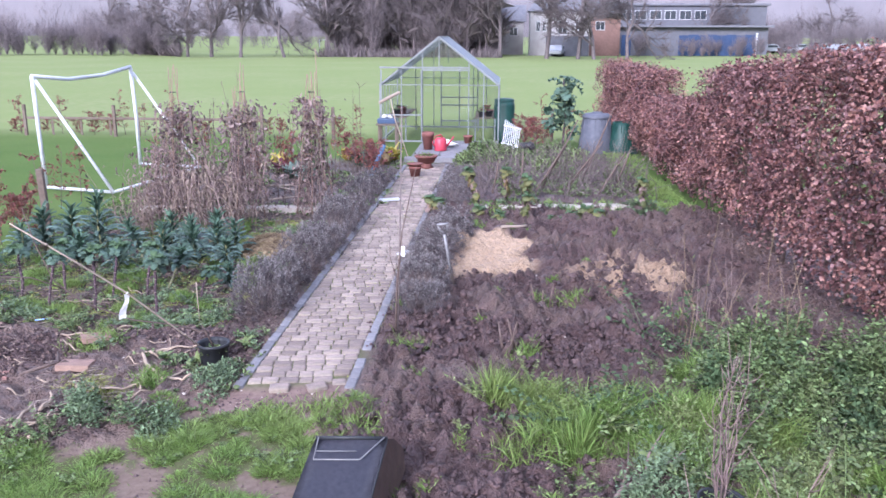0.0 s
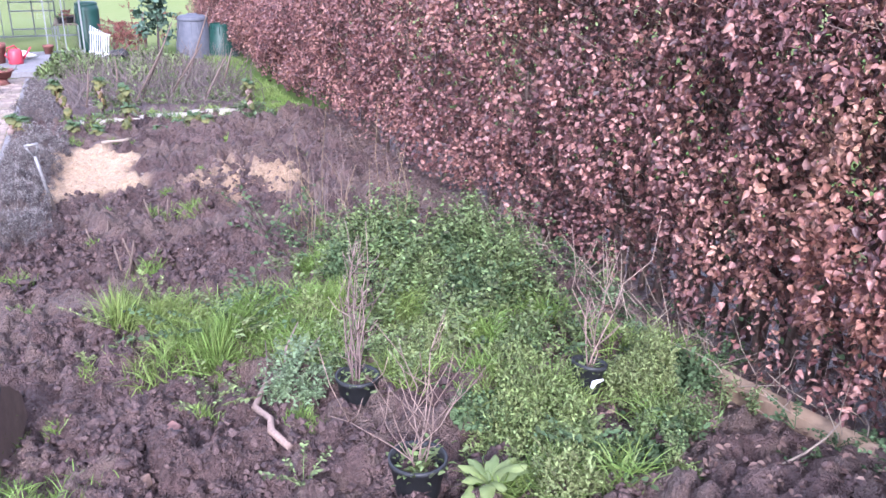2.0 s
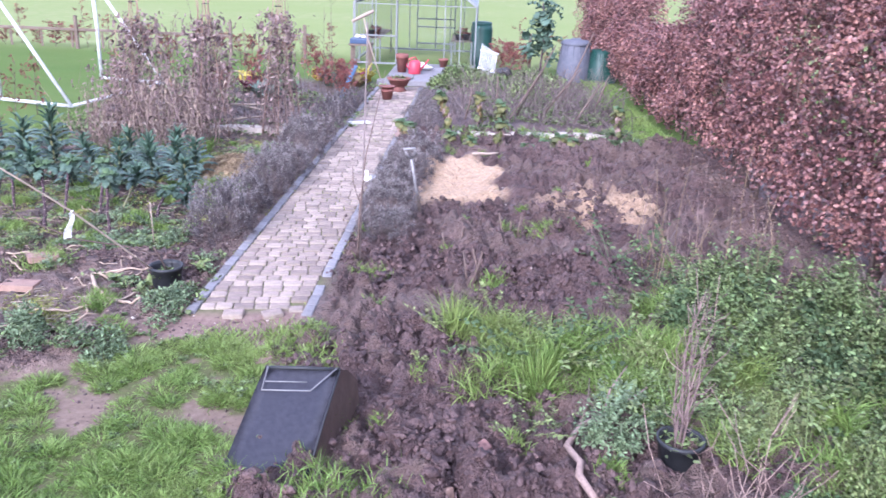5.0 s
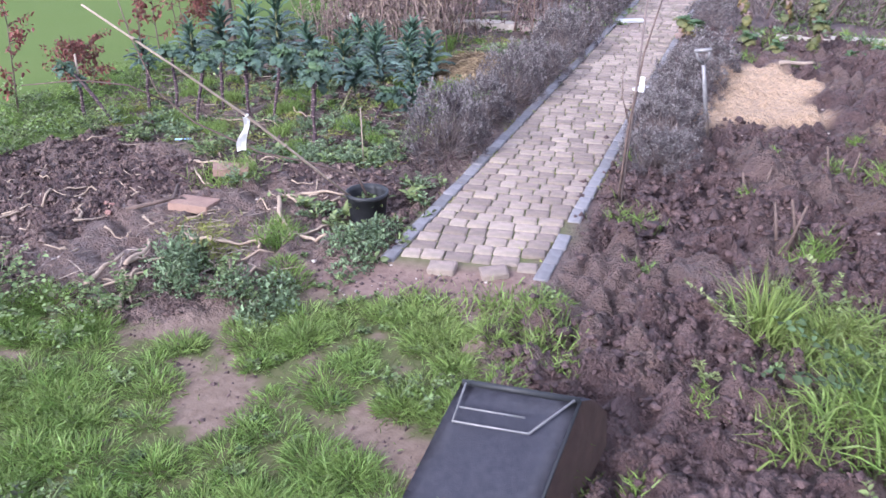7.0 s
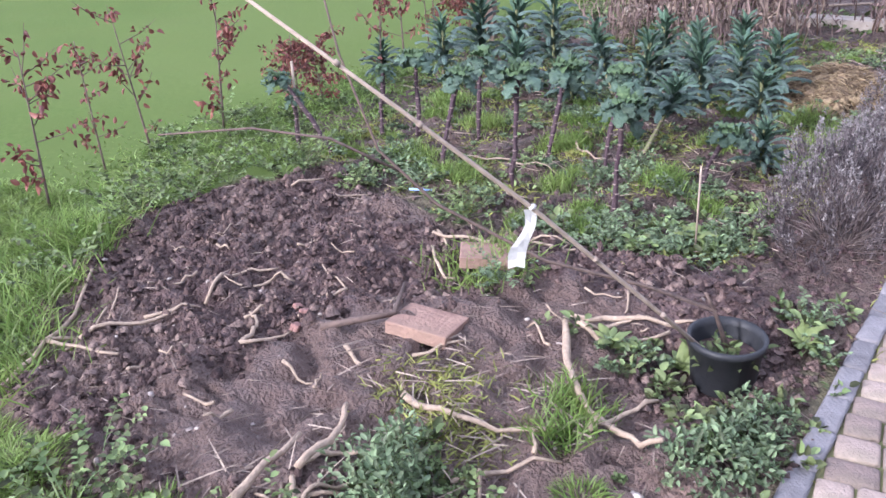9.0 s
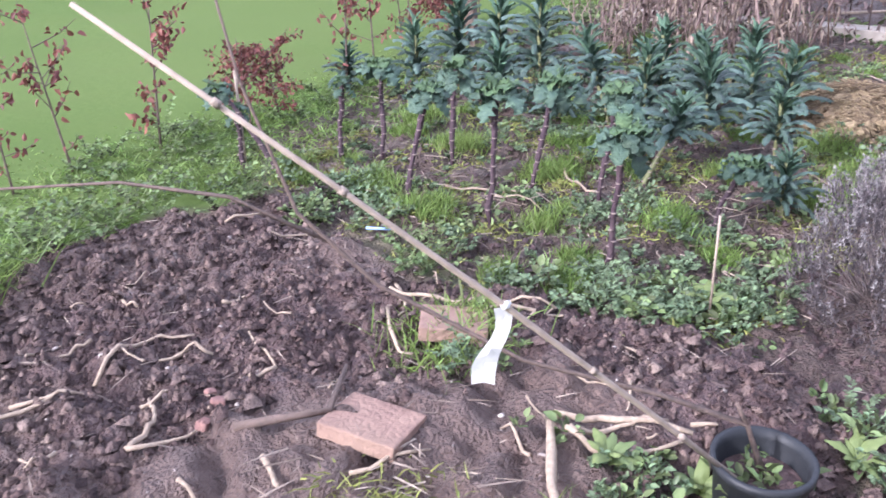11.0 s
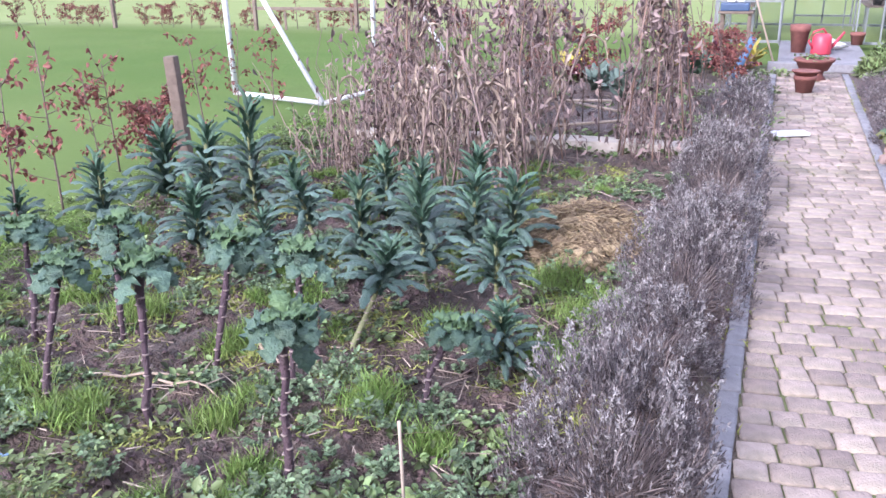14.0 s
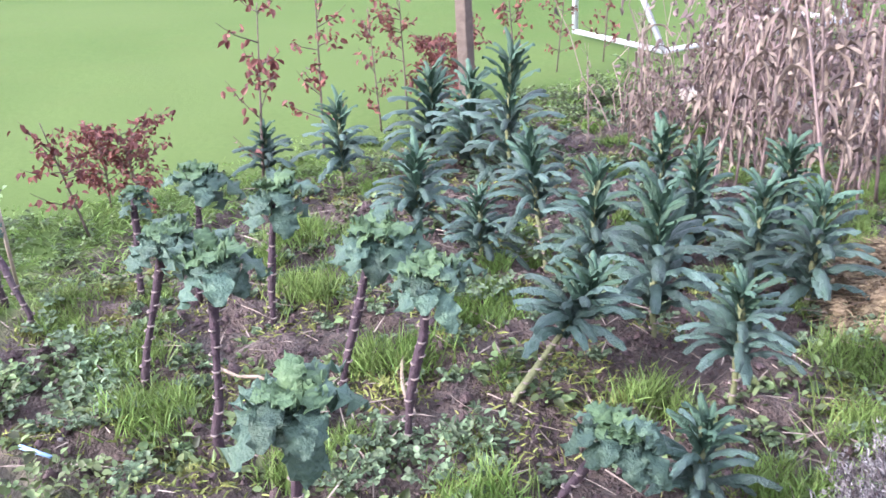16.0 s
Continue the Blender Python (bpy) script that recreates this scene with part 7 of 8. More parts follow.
part("stem", Acc().add(*tube([(-0.84, 0.60, 0.05), (-0.90, 0.55, 0.25), (-1.10, 0.40, 0.36), (-1.40, 0.20, 0.47), (-1.72, 0.02, 0.68), (-1.88, -0.08, 0.88), (-1.98, -0.12, 1.20), (-2.05, -0.12, 1.48)], [0.011, 0.009, 0.007, 0.006, 0.006, 0.005, 0.004, 0.003], 6)), twig, bw)
part("side_shoot", Acc().add(*tube([(-1.82, -0.04, 0.80), (-2.0, -0.18, 0.93), (-2.2, -0.34, 0.98), (-2.45, -0.52, 0.97)], [0.005, 0.005, 0.004, 0.003], 6)), twig, bw)
part("side_shoot", Acc().add(*tube([(-0.90, 0.55, 0.25), (-0.93, 0.53, 0.32)], [0.008, 0.006], 6)), twig, bw)

solo("short_cane", Acc().add(*tube([(-1.31, 1.5, -0.05), (-1.315, 1.49, 0.42)], 0.0052, 7)), cane, "short upright bamboo marker cane in the weeds", "cane", "marker canes")
solo("short_cane", Acc().add(*tube([(-4.18, 1.75, -0.05), (-4.16, 1.74, 0.55)], 0.009, 7)), cane, "short upright bamboo marker cane in the weeds", "cane", "marker canes")

# grass collector box lying on the lawn
def collector():
    t = thing("grass_collector", "black fabric mower grass collector tipped on the lawn", "grass box", at=pose(0, 0, -0.01))
    L0, R0, L1, R1 = (0.43, -2.23, 0.0), (0.90, -2.19, 0.0), (0.545, -1.60, 0.375), (0.985, -1.555, 0.365)
    bm = bmesh.new()
    nseg = 8
    grid = []
    for i in range(nseg + 1):
        f = i / nseg
        row = []
        for j in range(7):
            g = j / 6
            p = Vector(L0).lerp(Vector(L1), f).lerp(Vector(R0).lerp(Vector(R1), f), g)
            p.z += 0.02 * math.sin(math.pi * f) - 0.012 * math.sin(math.pi * g) * math.sin(math.pi * f) + 0.004 * math.sin(9 * f + 5 * g)
            row.append(bm.verts.new(p))
        grid.append(row)
    for i in range(nseg):
        for j in range(6):
            bm.faces.new((grid[i][j], grid[i][j + 1], grid[i + 1][j + 1], grid[i + 1][j]))
    bmesh.ops.solidify(bm, geom=bm.faces[:], thickness=0.012)
    for f in bm.faces:
        f.smooth = True
    part("front_panel", bm, fabric, t)
    for side, top, low, mat in ((1, R1, R0, dirty_fab), (-1, L1, L0, fabric)):
        bm = bmesh.new()
        prof = [low, top, (top[0] + 0.03, top[1] + 0.10, top[2] - 0.05), (top[0] + 0.075, top[1] + 0.20, 0.20), (top[0] + 0.09, top[1] + 0.18, 0.06), (top[0] + 0.06, top[1] + 0.05, 0.0)]
        f = bm.faces.new([bm.verts.new(p) for p in prof])
        bmesh.ops.solidify(bm, geom=[f], thickness=0.008)
        part("side_panel", bm, mat, t, "muddy brown side panel" if side > 0 else "")
    bm = bmesh.new()
    strip = [(L1, R1)]
    for dx, dy, z in ((0.03, 0.10, -0.05), (0.075, 0.20, -0.17), (0.09, 0.18, -0.31)):
        strip.append(((L1[0] + dx, L1[1] + dy, L1[2] + z), (R1[0] + dx, R1[1] + dy, R1[2] + z)))
    vs = [[bm.verts.new(p) for p in s] for s in strip]
    for a, b in zip(vs[:-1], vs[1:]):
        bm.faces.new((a[0], a[1], b[1], b[0]))
    bmesh.ops.solidify(bm, geom=bm.faces[:], thickness=0.01)
    part("back_panel", bm, fabric, t)
    part("top_rim", Acc().add(*tube([L1, (0.77, -1.58, 0.375), R1], 0.013, 8)), blackplast, t)
    part("edge_seam", Acc().add(*tube([R0, (0.945, -1.87, 0.205), R1], 0.007, 6)), blackplast, t)
    a, b = Vector(L1).lerp(Vector(L0), 0.02), Vector(R1).lerp(Vector(R0), 0.02)
    a2, b2 = a.lerp(Vector(L0), 0.22), b.lerp(Vector(R0), 0.22)
    off = Vector((0, -0.02, 0.03))
    pts = [a.lerp(b, 0.06) + off, a2.lerp(b2, 0.10) + off, a2.lerp(b2, 0.72) + off, a.lerp(b, 0.97) + off]
    part("wire_handle", Acc().add(*tube([tuple(p) for p in pts], 0.005, 6)), steel, t, "thin steel wire handle")
    part("wire_handle", Acc().add(*tube([tuple(a2.lerp(b2, 0.12) + off + Vector((0, 0.05, 0.03))), tuple(a2.lerp(b2, 0.66) + off + Vector((0, 0.05, 0.03)))], 0.004, 6)), steel, t, "thin steel wire handle")


collector()

# ---- potted shrubs, beam, branch ----


def shrub(x, y, r0, r1, h, stems, height, seed, tilt=0, label="black plant pot with a bare leafless shrub", spread=0.5, mat=None, weeds=40):
    t = bucket(x, y, -0.03, r0, r1, h, "potted_shrub", label, "potted shrub")
    if tilt:
        t.matrix_basis = pose(x, y, 0.02, 0, tilt, 20)
    pot_weeds(t, r1, h * 0.8, weeds, 0.05)
    r = np.random.default_rng(seed)
    a = Acc()
    for i in range(stems):
        an, d0 = r.random() * 6.3, r.uniform(0.2, 1.0) * spread
        p0 = np.array([r.normal() * 0.02, r.normal() * 0.02, h * 0.6])
        hh = height * r.uniform(0.55, 1.0)
        pts = [p0]
        for f in np.linspace(0.2, 1, 5):
            pts.append(p0 + np.array([math.cos(an) * d0 * f ** 1.2 * hh, math.sin(an) * d0 * f ** 1.2 * hh, hh * f * (1 - 0.25 * d0)]) + r.normal(size=3) * 0.03 * (0.3 + f))
        pts = np.array(pts)
        a.add(*tube(pts, np.linspace(0.0052, 0.0016, 6), 5))
        for k in range(5):
            b = pts[r.integers(1, 5)]
            d = unit(np.array([r.normal() * 0.8, r.normal() * 0.8, 1.0]))
            l = r.uniform(0.10, 0.36) * (0.4 + spread)
            m = b + d * l * 0.5 + r.normal(size=3) * 0.02
            a.add(*tube([b, m, m + unit(d + np.array([0, 0, 0.5])) * l * 0.5], [0.0034, 0.0026, 0.0014], 4))
    part("twig_mass", a, mat or palewood, t, kind="stuff")
    return t


shrub(3.01, -2.80, 0.115, 0.150, 0.22, 7, 0.9, 1, spread=0.8, weeds=150, mat=pinktwig)
shrub(2.98, -1.80, 0.108, 0.132, 0.20, 14, 1.15, 2, spread=0.16, mat=deadbrown, weeds=70, label="black plant pot with upright brown dead stems and moss")
shrub(4.36, -2.24, 0.088, 0.108, 0.19, 5, 1.3, 3, spread=0.55, tilt=10, weeds=30, mat=pinktwig, label="tilted black plant pot with a tall bare shrub")
pot3l = thing("pot_fragment", "white broken plastic piece beside a black pot", "plastic", at=pose(4.36, -2.38, 0.12, 20, 10, 30))
part("shell", Acc().add(*tube([(-0.07, 0, 0), (-0.02, 0.02, 0.01), (0.05, 0, 0.03)], [0.012, 0.018, 0.01], 6)), whiteplast, pot3l)

solo("timber_beam", box_bm(-0.065, -1.0, 0.0, 0.065, 1.0, 0.13, 0.008), beamwood, "sawn softwood beam lying along the bed edge", "beam", at=pose(5.32, -3.15, 0.0, -3, 0, 8))
br = thing("fallen_branch", "pale gnarled fallen branch on the soil", "branch")
part("stem", Acc().add(*tube([(2.45, -2.25, 0.04), (2.38, -2.08, 0.065), (2.40, -1.96, 0.07), (2.34, -1.78, 0.06), (2.44, -1.56, 0.07), (2.59, -1.46, 0.10), (2.74, -1.36, 0.14), (2.88, -1.26, 0.20)], [0.020, 0.024, 0.021, 0.022, 0.016, 0.013, 0.009, 0.004], 8)), pinktwig, br)
part("side_shoot", Acc().add(*tube([(2.59, -1.46, 0.10), (2.64, -1.30, 0.18), (2.77, -1.10, 0.26)], [0.010, 0.008, 0.004], 6)), pinktwig, br)
part("side_shoot", Acc().add(*tube([(2.44, -1.56, 0.07), (2.50, -1.38, 0.13), (2.52, -1.22, 0.22)], [0.009, 0.006, 0.003], 6)), twig, br)
solo("long_twig", Acc().add(*stem_between((4.4, -3.55, 0.1), (5.5, -3.3, 0.22), 0.009, 0.05, 5)), palewood, "pale bare twig lying across the weeds", "twig")

DOCK = [mesh_of("leaf", *big_leaf(0.22, 0.075, 9, 5, 0.7, 1.05, 0.008, 0.012, 70 + k, 0.6, 1.3, 0.0, 0.15), weed_light if k else weed_green, True) for k in range(3)]
for k_, (x_, y_, s_) in enumerate([(3.3, -3.05, 1.1), (3.1, -3.2, 0.9), (3.6, -3.0, 0.9), (4.5, -2.75, 0.8), (4.9, -1.6, 1.0), (4.6, -0.6, 0.9), (4.2, 0.2, 1.1), (3.9, -0.1, 0.9), (3.6, 0.1, 0.8), (2.75, -1.2, 0.9), (3.3, -0.9, 0.8), (5.0, -2.1, 0.9), (4.0, -2.75, 1.0), (-1.35, 1.58, 0.6), (-1.0, 0.55, 0.5), (-1.25, 0.45, 0.55), (-0.65, 0.85, 0.5), (-3.3, 1.75, 0.6), (2.0, 0.3, 0.5), (1.0, 0.4, 0.4)]):
    t_ = thing("broad_leaved_weed", "broad-leaved green dock-like weed growing in soil", "weed", "broad-leaved weeds", at=pose(x_, y_, float(ground_z(x_, y_)) + 0.02 * (x_ > 2.5)))
    for j_ in range(9):
        part("leaf", DOCK[(j_ + k_) % 3], None, t_).matrix_basis = pose(0, 0, 0, 0, rng.normal() * 12, j_ * 137.5) @ Matrix.Scale(s_ * rng.uniform(0.7, 1.2), 4)

# dry standing stalks on the bed by the hedge
for k_ in range(32):
    x_, y_ = rng.uniform(3.2, 4.7), rng.uniform(0.4, 2.1)
    h_ = rng.uniform(0.5, 1.15)
    pts_ = [(0, 0, -0.03), (rng.normal() * 0.04, rng.normal() * 0.04, h_ * 0.5), (rng.normal() * 0.1, rng.normal() * 0.1, h_)]
    t_ = thing("dry_stalk", "upright dry straw-brown plant stalk in the soil", "stalk", "dry stalks", at=pose(x_, y_, float(ground_z(x_, y_))))
    part("stem", Acc().add(*tube(pts_, [0.004, 0.003, 0.0015], 5)), heapstraw if k_ % 3 else deadbrown, t_)
    for j_ in range(2):
        z_ = rng.uniform(0.4, 0.85) * h_
        d_ = unit(np.array([rng.normal(), rng.normal(), 1.2])) * rng.uniform(0.1, 0.25)
        part("side_shoot", Acc().add(*tube([(0, 0, z_), tuple(np.array([0, 0, z_]) + d_)], [0.002, 0.001], 4)), straw_mat, t_)
for k_, (x_, y_) in enumerate([(2.12, 2.34), (2.2, 2.4), (2.05, 2.3), (1.76, 0.97), (1.7, 1.1), (1.6, 1.9), (1.82, 1.05), (1.5, 1.6)]):
    solo("cut_stub", Acc().add(*tube([(x_, y_, -0.03), (x_ + rng.normal() * 0.06, y_ + rng.normal() * 0.05, rng.uniform(0.15, 0.28))], [0.012, 0.008], 7)), twig, "short dark cut-back plant stub in the dug bed", "stub", "cut stubs")

# spade
def spade():
    t = thing("spade", "upright garden spade with grey metal shaft stuck in soil", "spade")
    b, tp = np.array([1.135, 2.96, 0.0]), np.array([1.02, 2.75, 0.80])
    ax = unit(tp - b)
    part("shaft", Acc().add(*tube([b + ax * 0.02, b + ax * 0.3, b + ax * 0.68], [0.02, 0.017, 0.016], 10)), steel, t)
    part("socket", Acc().add(*tube([b - ax * 0.1, b + ax * 0.25], [0.026, 0.021], 10)), postwood, t, "brown wooden lower shaft")
    s = unit(np.cross(ax, (0, 1.0, 0)))
    part("handle", Acc().add(*tube([b + ax * 0.68, b + ax * 0.74 - s * 0.045, b + ax * 0.80 - s * 0.05], 0.012, 8)).add(*tube([b + ax * 0.68, b + ax * 0.74 + s * 0.045, b + ax * 0.80 + s * 0.05], 0.012, 8)).add(*tube([b + ax * 0.80 - s * 0.065, b + ax * 0.80 + s * 0.065], 0.016, 10)), steel, t)
    bm = bmesh.new()
    vs = [bm.verts.new(tuple(b + s * u * 0.09 + ax * v)) for u, v in ((-1, 0.02), (1, 0.02), (0.95, -0.2), (-0.95, -0.2))]
    bm.faces.new(vs)
    bmesh.ops.solidify(bm, geom=bm.faces[:], thickness=0.004)
    part("blade", bm, steel, t)


spade()

# staked whip tree by the path
wt = thing("staked_whip", "slender bare sapling tied to a tall cane", "sapling")
part("cane", Acc().add(*tube([(0.69, 1.36, -0.05), (0.72, 1.38, 1.0), (0.745, 1.4, 2.15)], [0.0075, 0.007, 0.006], 7)), lav_dead, wt)
part("stem", Acc().add(*tube([(0.67, 1.34, -0.05), (0.69, 1.36, 0.5), (0.74, 1.39, 1.0), (0.84, 1.42, 1.45), (0.90, 1.43, 1.75)], [0.010, 0.008, 0.006, 0.004, 0.002], 7)), twig, wt)
part("side_shoot", Acc().add(*tube([(0.69, 1.36, 0.55), (0.63, 1.37, 0.72), (0.62, 1.37, 0.9)], [0.005, 0.004, 0.002], 5)), twig, wt)
part("tag", box_bm(0.735, 1.36, 0.76, 0.765, 1.363, 0.86, 0.001), whiteplast, wt, "white plastic tag")

# ---- beds behind: edging slabs, leggy greens, twiggy growth ----


def edging_row(x0, x1, y, n, dy=0.0):
    t = thing("bed_edging", "row of pale weathered stone edging slabs", "edging")
    w = (x1 - x0) / n
    for i in range(n):
        part("slab", box_bm(x0 + i * w + 0.01, y + dy * i, -0.05, x0 + (i + 1) * w - 0.01, y + 0.24 + dy * i, 0.045 + 0.01 * (i % 2), 0.01), plankm, t)


edging_row(1.3, 4.15, 7.35, 5, 0.08)
edging_row(-4.2, -1.0, 6.85, 5, 0.05)


KOLIVE = [kale_leaf(0.20, 0.13, 80 + k, M("olive_brassica_leaf_%s" % "abc"[k], (0.135 + 0.03 * k, 0.150 + 0.015 * k, 0.058), (0.085, 0.098, 0.040), 16, 0.55, 0.4, 60, thin=0.15), 0.5, 0.9) for k in range(3)]


def leggy_green(x, y, h, seed, yellow=False, lean=(0.0, 0.0)):
    t = thing("leggy_brassica", "leggy brassica with drooping yellowing leaves and green top" if yellow else "leggy brassica with a ruffled green top", "brassica", "brassicas in the far bed", at=pose(x, y, -0.05))
    stem, sc, tip = kale_stalk(h, lean, 0.018, seed)
    part("stem", stem, kale_stem, t)
    r = np.random.default_rng(seed)
    # old leaves hanging down the stalk
    low = int(8 + 26 * h) if h > 0.25 else 3
    for i in range(low):
        f = r.uniform(0.42, 0.97)
        old = r.random() < (0.6 if yellow else 0.3)
        ob = part("leaf", KORANGE[r.integers(2)] if old else KOLIVE[r.integers(3)], None, t, "yellow-brown withering leaf" if old else "")
        ob.matrix_basis = pose(tip[0] * f ** 1.3, tip[1] * f ** 1.3, tip[2] * f, r.normal() * 20, 38 + r.normal() * 16, i * 137.5 + r.normal() * 20) @ Matrix.Scale(r.uniform(0.55, 0.95), 4)
    # rounded crown
    for i in range(16):
        lo = i / 16
        ob = part("leaf", KOLIVE[r.integers(3)] if lo < 0.5 else KYOUNG[r.integers(3)], None, t)
        ob.matrix_basis = pose(tip[0], tip[1], tip[2] - 0.04 + 0.05 * lo, r.normal() * 10, r.normal() * 10 + 16 - 38 * lo, i * 137.5) @ Matrix.Scale((0.9 if lo < 0.5 else 1.05) * r.uniform(0.75, 1.1), 4)


KORANGE = [mesh_of("leaf", *big_leaf(0.2, 0.10, 7, 5, 1.1, 0.2, 0.02, 0.04, 40 + k, 0.6), orangeleaf if k == 0 else deadbrown, True) for k in range(2)]
for k_, (x_, y_, h_, yl, lx_) in enumerate([(1.34, 7.2, 0.72, 1, -0.22), (1.74, 8.0, 0.62, 1, 0.0), (2.07, 8.0, 0.50, 0, 0.03), (2.03, 6.8, 0.40, 0, 0.04), (3.97, 7.45, 0.55, 1, -0.03), (0.5, 7.1, 0.30, 1, 0.02), (0.62, 6.95, 0.26, 1, 0.05), (1.64, 6.6, 0.14, 0, 0), (2.47, 6.4, 0.12, 0, 0), (2.99, 7.0, 0.18, 0, 0), (3.2, 6.9, 0.14, 1, 0), (2.75, 6.75, 0.13, 0, 0), (1.3, 6.9, 0.16, 0, 0)]):
    leggy_green(x_, y_, h_, 60 + k_, bool(yl), (lx_, 0.02))

# low green clumps further back
g_ = Acc()
for x_, y_, r_ in ((1.3, 13.6, 0.5), (1.7, 12.9, 0.45), (2.1, 12.5, 0.4), (2.6, 11.8, 0.35), (3.3, 12.8, 0.4), (0.9, 12.6, 0.3), (2.9, 13.8, 0.4), (-1.3, 13.2, 0.3)):
    n_ = 700
    d_ = unit(rng.normal(size=(n_, 3)))
    d_[:, 2] = np.abs(d_[:, 2])
    P_ = np.array([x_, y_, -0.02]) + d_ * r_ * np.array([1, 1, 0.85]) * rng.uniform(0.5, 1, n_)[:, None]
    s_v = rng.uniform(0.06, 0.12, n_)
    g_.add(*leaves(P_, d_ + rng.normal(size=(n_, 3)) * 0.5, d_, s_v, s_v * 0.4, 0.15, 0.3))
solo("far_greens", g_, weed_green, "bushy green herbs and vegetables by the greenhouse", "herbs", kind="stuff")

# grey-brown twig tangle
tw_ = Acc()
for k_ in range(800):
    x_, y_ = rng.uniform(1.2, 4.4), rng.uniform(8.5, 13.2)
    d_ = unit(np.array([rng.normal() * 0.8, rng.normal() * 0.8, 1.0]))
    l_ = rng.uniform(0.3, 0.8)
    p0_ = np.array([x_, y_, 0.0])
    tw_.add(*tube([p0_, p0_ + d_ * l_ * 0.5 + rng.normal(size=3) * 0.04, p0_ + d_ * l_ + rng.normal(size=3) * 0.08], [0.007, 0.005, 0.002], 3, False))
solo("twig_tangle", tw_, lav_dead, "grey-brown tangle of dead stems in the far bed", "dead stems", kind="stuff")
eg_ = Acc()
for k_ in range(20):
    x_, y_ = rng.uniform(1.1, 4.3), 7.45 + rng.normal() * 0.14 + 0.25 * (k_ % 3 == 0)
    eg_.add(*rosettes(rng.normal(size=(6, 2)) * 0.07 + (x_, y_), rng.uniform(0.06, 0.11), 12, 0.8))
solo("edging_weeds", eg_, greyweed, "low green clumps growing along the stone edging", "weeds", kind="stuff")
eg_ = np.concatenate([rng.normal(size=(60, 2)) * 0.10 + (rng.uniform(1.1, 4.5), rng.uniform(7.1, 8.2)) for _ in range(22)])
solo("edging_grass", Acc().add(*grass_patch(eg_, 0.06, 0.16, 0.009)), blade_green, "grass tufts along the stone edging", "grass", kind="stuff")
q_ = rand_in([(1.6, 8.8), (4.4, 8.8), (4.4, 13.5), (1.2, 13.5)], 900)
solo("far_bed_leaves", Acc().add(*rosettes(q_, 0.08)), weed_green, "low greenery in the far bed", "weeds", kind="stuff")
for a_, b_ in (((3.25, 10.5, 0.0), (3.82, 10.5, 1.45)), ((2.43, 9.5, 0.0), (3.04, 9.5, 1.28)), ((3.9, 10.2, 0.0), (4.15, 10.3, 0.7)), ((2.0, 9.4, 0), (2.05, 9.45, 0.7)), ((2.3, 9.2, 0), (2.9, 9.5, 0.95)), ((2.9, 9.6, 0), (3.5, 9.4, 0.9)), ((3.4, 8.9, 0), (3.9, 9.2, 0.75)), ((1.5, 8.9, 0), (1.6, 8.9, 0.6))):
    solo("leaning_stake", Acc().add(*tube([a_, tuple((np.array(a_) + b_) / 2 + 0.02), b_], [0.02, 0.017, 0.010], 7)), twig, "dark bare stake leaning over the far bed", "stake", "leaning stakes")
cab = thing("tall_brassica", "tall dark sprouting brassica beyond the compost bins", "brassica", at=pose(3.15, 15.0, 0))
part("stem", Acc().add(*tube([(0, 0, 0), (0.05, 0, 0.8), (-0.02, 0, 1.75)], [0.03, 0.025, 0.015], 7)), kale_stem, cab)
for i_ in range(90):
    ob_ = part("leaf", KLEAF[i_ % 4], None, cab)
    f_ = rng.random()
    ob_.matrix_basis = pose(rng.normal() * (0.08 + 0.16 * (1 - f_)), rng.normal() * 0.08, 0.45 + 1.30 * f_, 0, rng.normal() * 20, i_ * 137.5) @ Matrix.Scale(rng.uniform(1.2, 2.0), 4)

# chard and flowers
def chard(x, y, mat, n, size, seed, label):
    t = thing("chard", label, "chard", "chard plants", at=pose(x, y, -0.04))
    r = np.random.default_rng(seed)
    me = [mesh_of("leaf", *big_leaf(0.3, 0.14, 8, 5, 0.45, 1.2, 0.02, 0.015, seed + k, 0.7), mat, True) for k in range(2)]
    for i in range(n):
        part("leaf", me[i % 2], None, t).matrix_basis = pose(0, 0, 0, 0, r.normal() * 14, i * 137.5) @ Matrix.Scale(size * r.uniform(0.7, 1.15), 4)


chard(-3.08, 11.6, yellowleaf, 9, 1.5, 1, "bright yellow chard clump in the far bed")
chard(-3.0, 11.3, redleaf, 12, 1.2, 2, "dark red chard clump in the far bed")
chard(-1.15, 12.6, redleaf, 14, 1.6, 3, "dark red chard clump in the far bed")
chard(-0.82, 12.9, yellowleaf, 10, 1.5, 4, "yellow-green chard clump beside the path")
chard(-0.9, 12.3, orangeleaf, 8, 1.1, 5, "orange withering chard clump")
chard(-1.9, 13.0, yellowleaf, 9, 1.2, 6, "yellow-green chard clump in the far bed")
chard(-1.5, 12.2, kale_green, 12, 1.4, 7, "dark green chard clump in the far bed")
chard(-2.1, 9.9, silver, 18, 1.25, 8, "grey-green cabbage clump in the far bed")
chard(-2.5, 10.4, silver, 18, 1.2, 9, "grey-green cabbage clump in the far bed")
chard(-2.2, 11.3, kale_young, 10, 1.1, 10, "pale green leafy clump in the far bed")

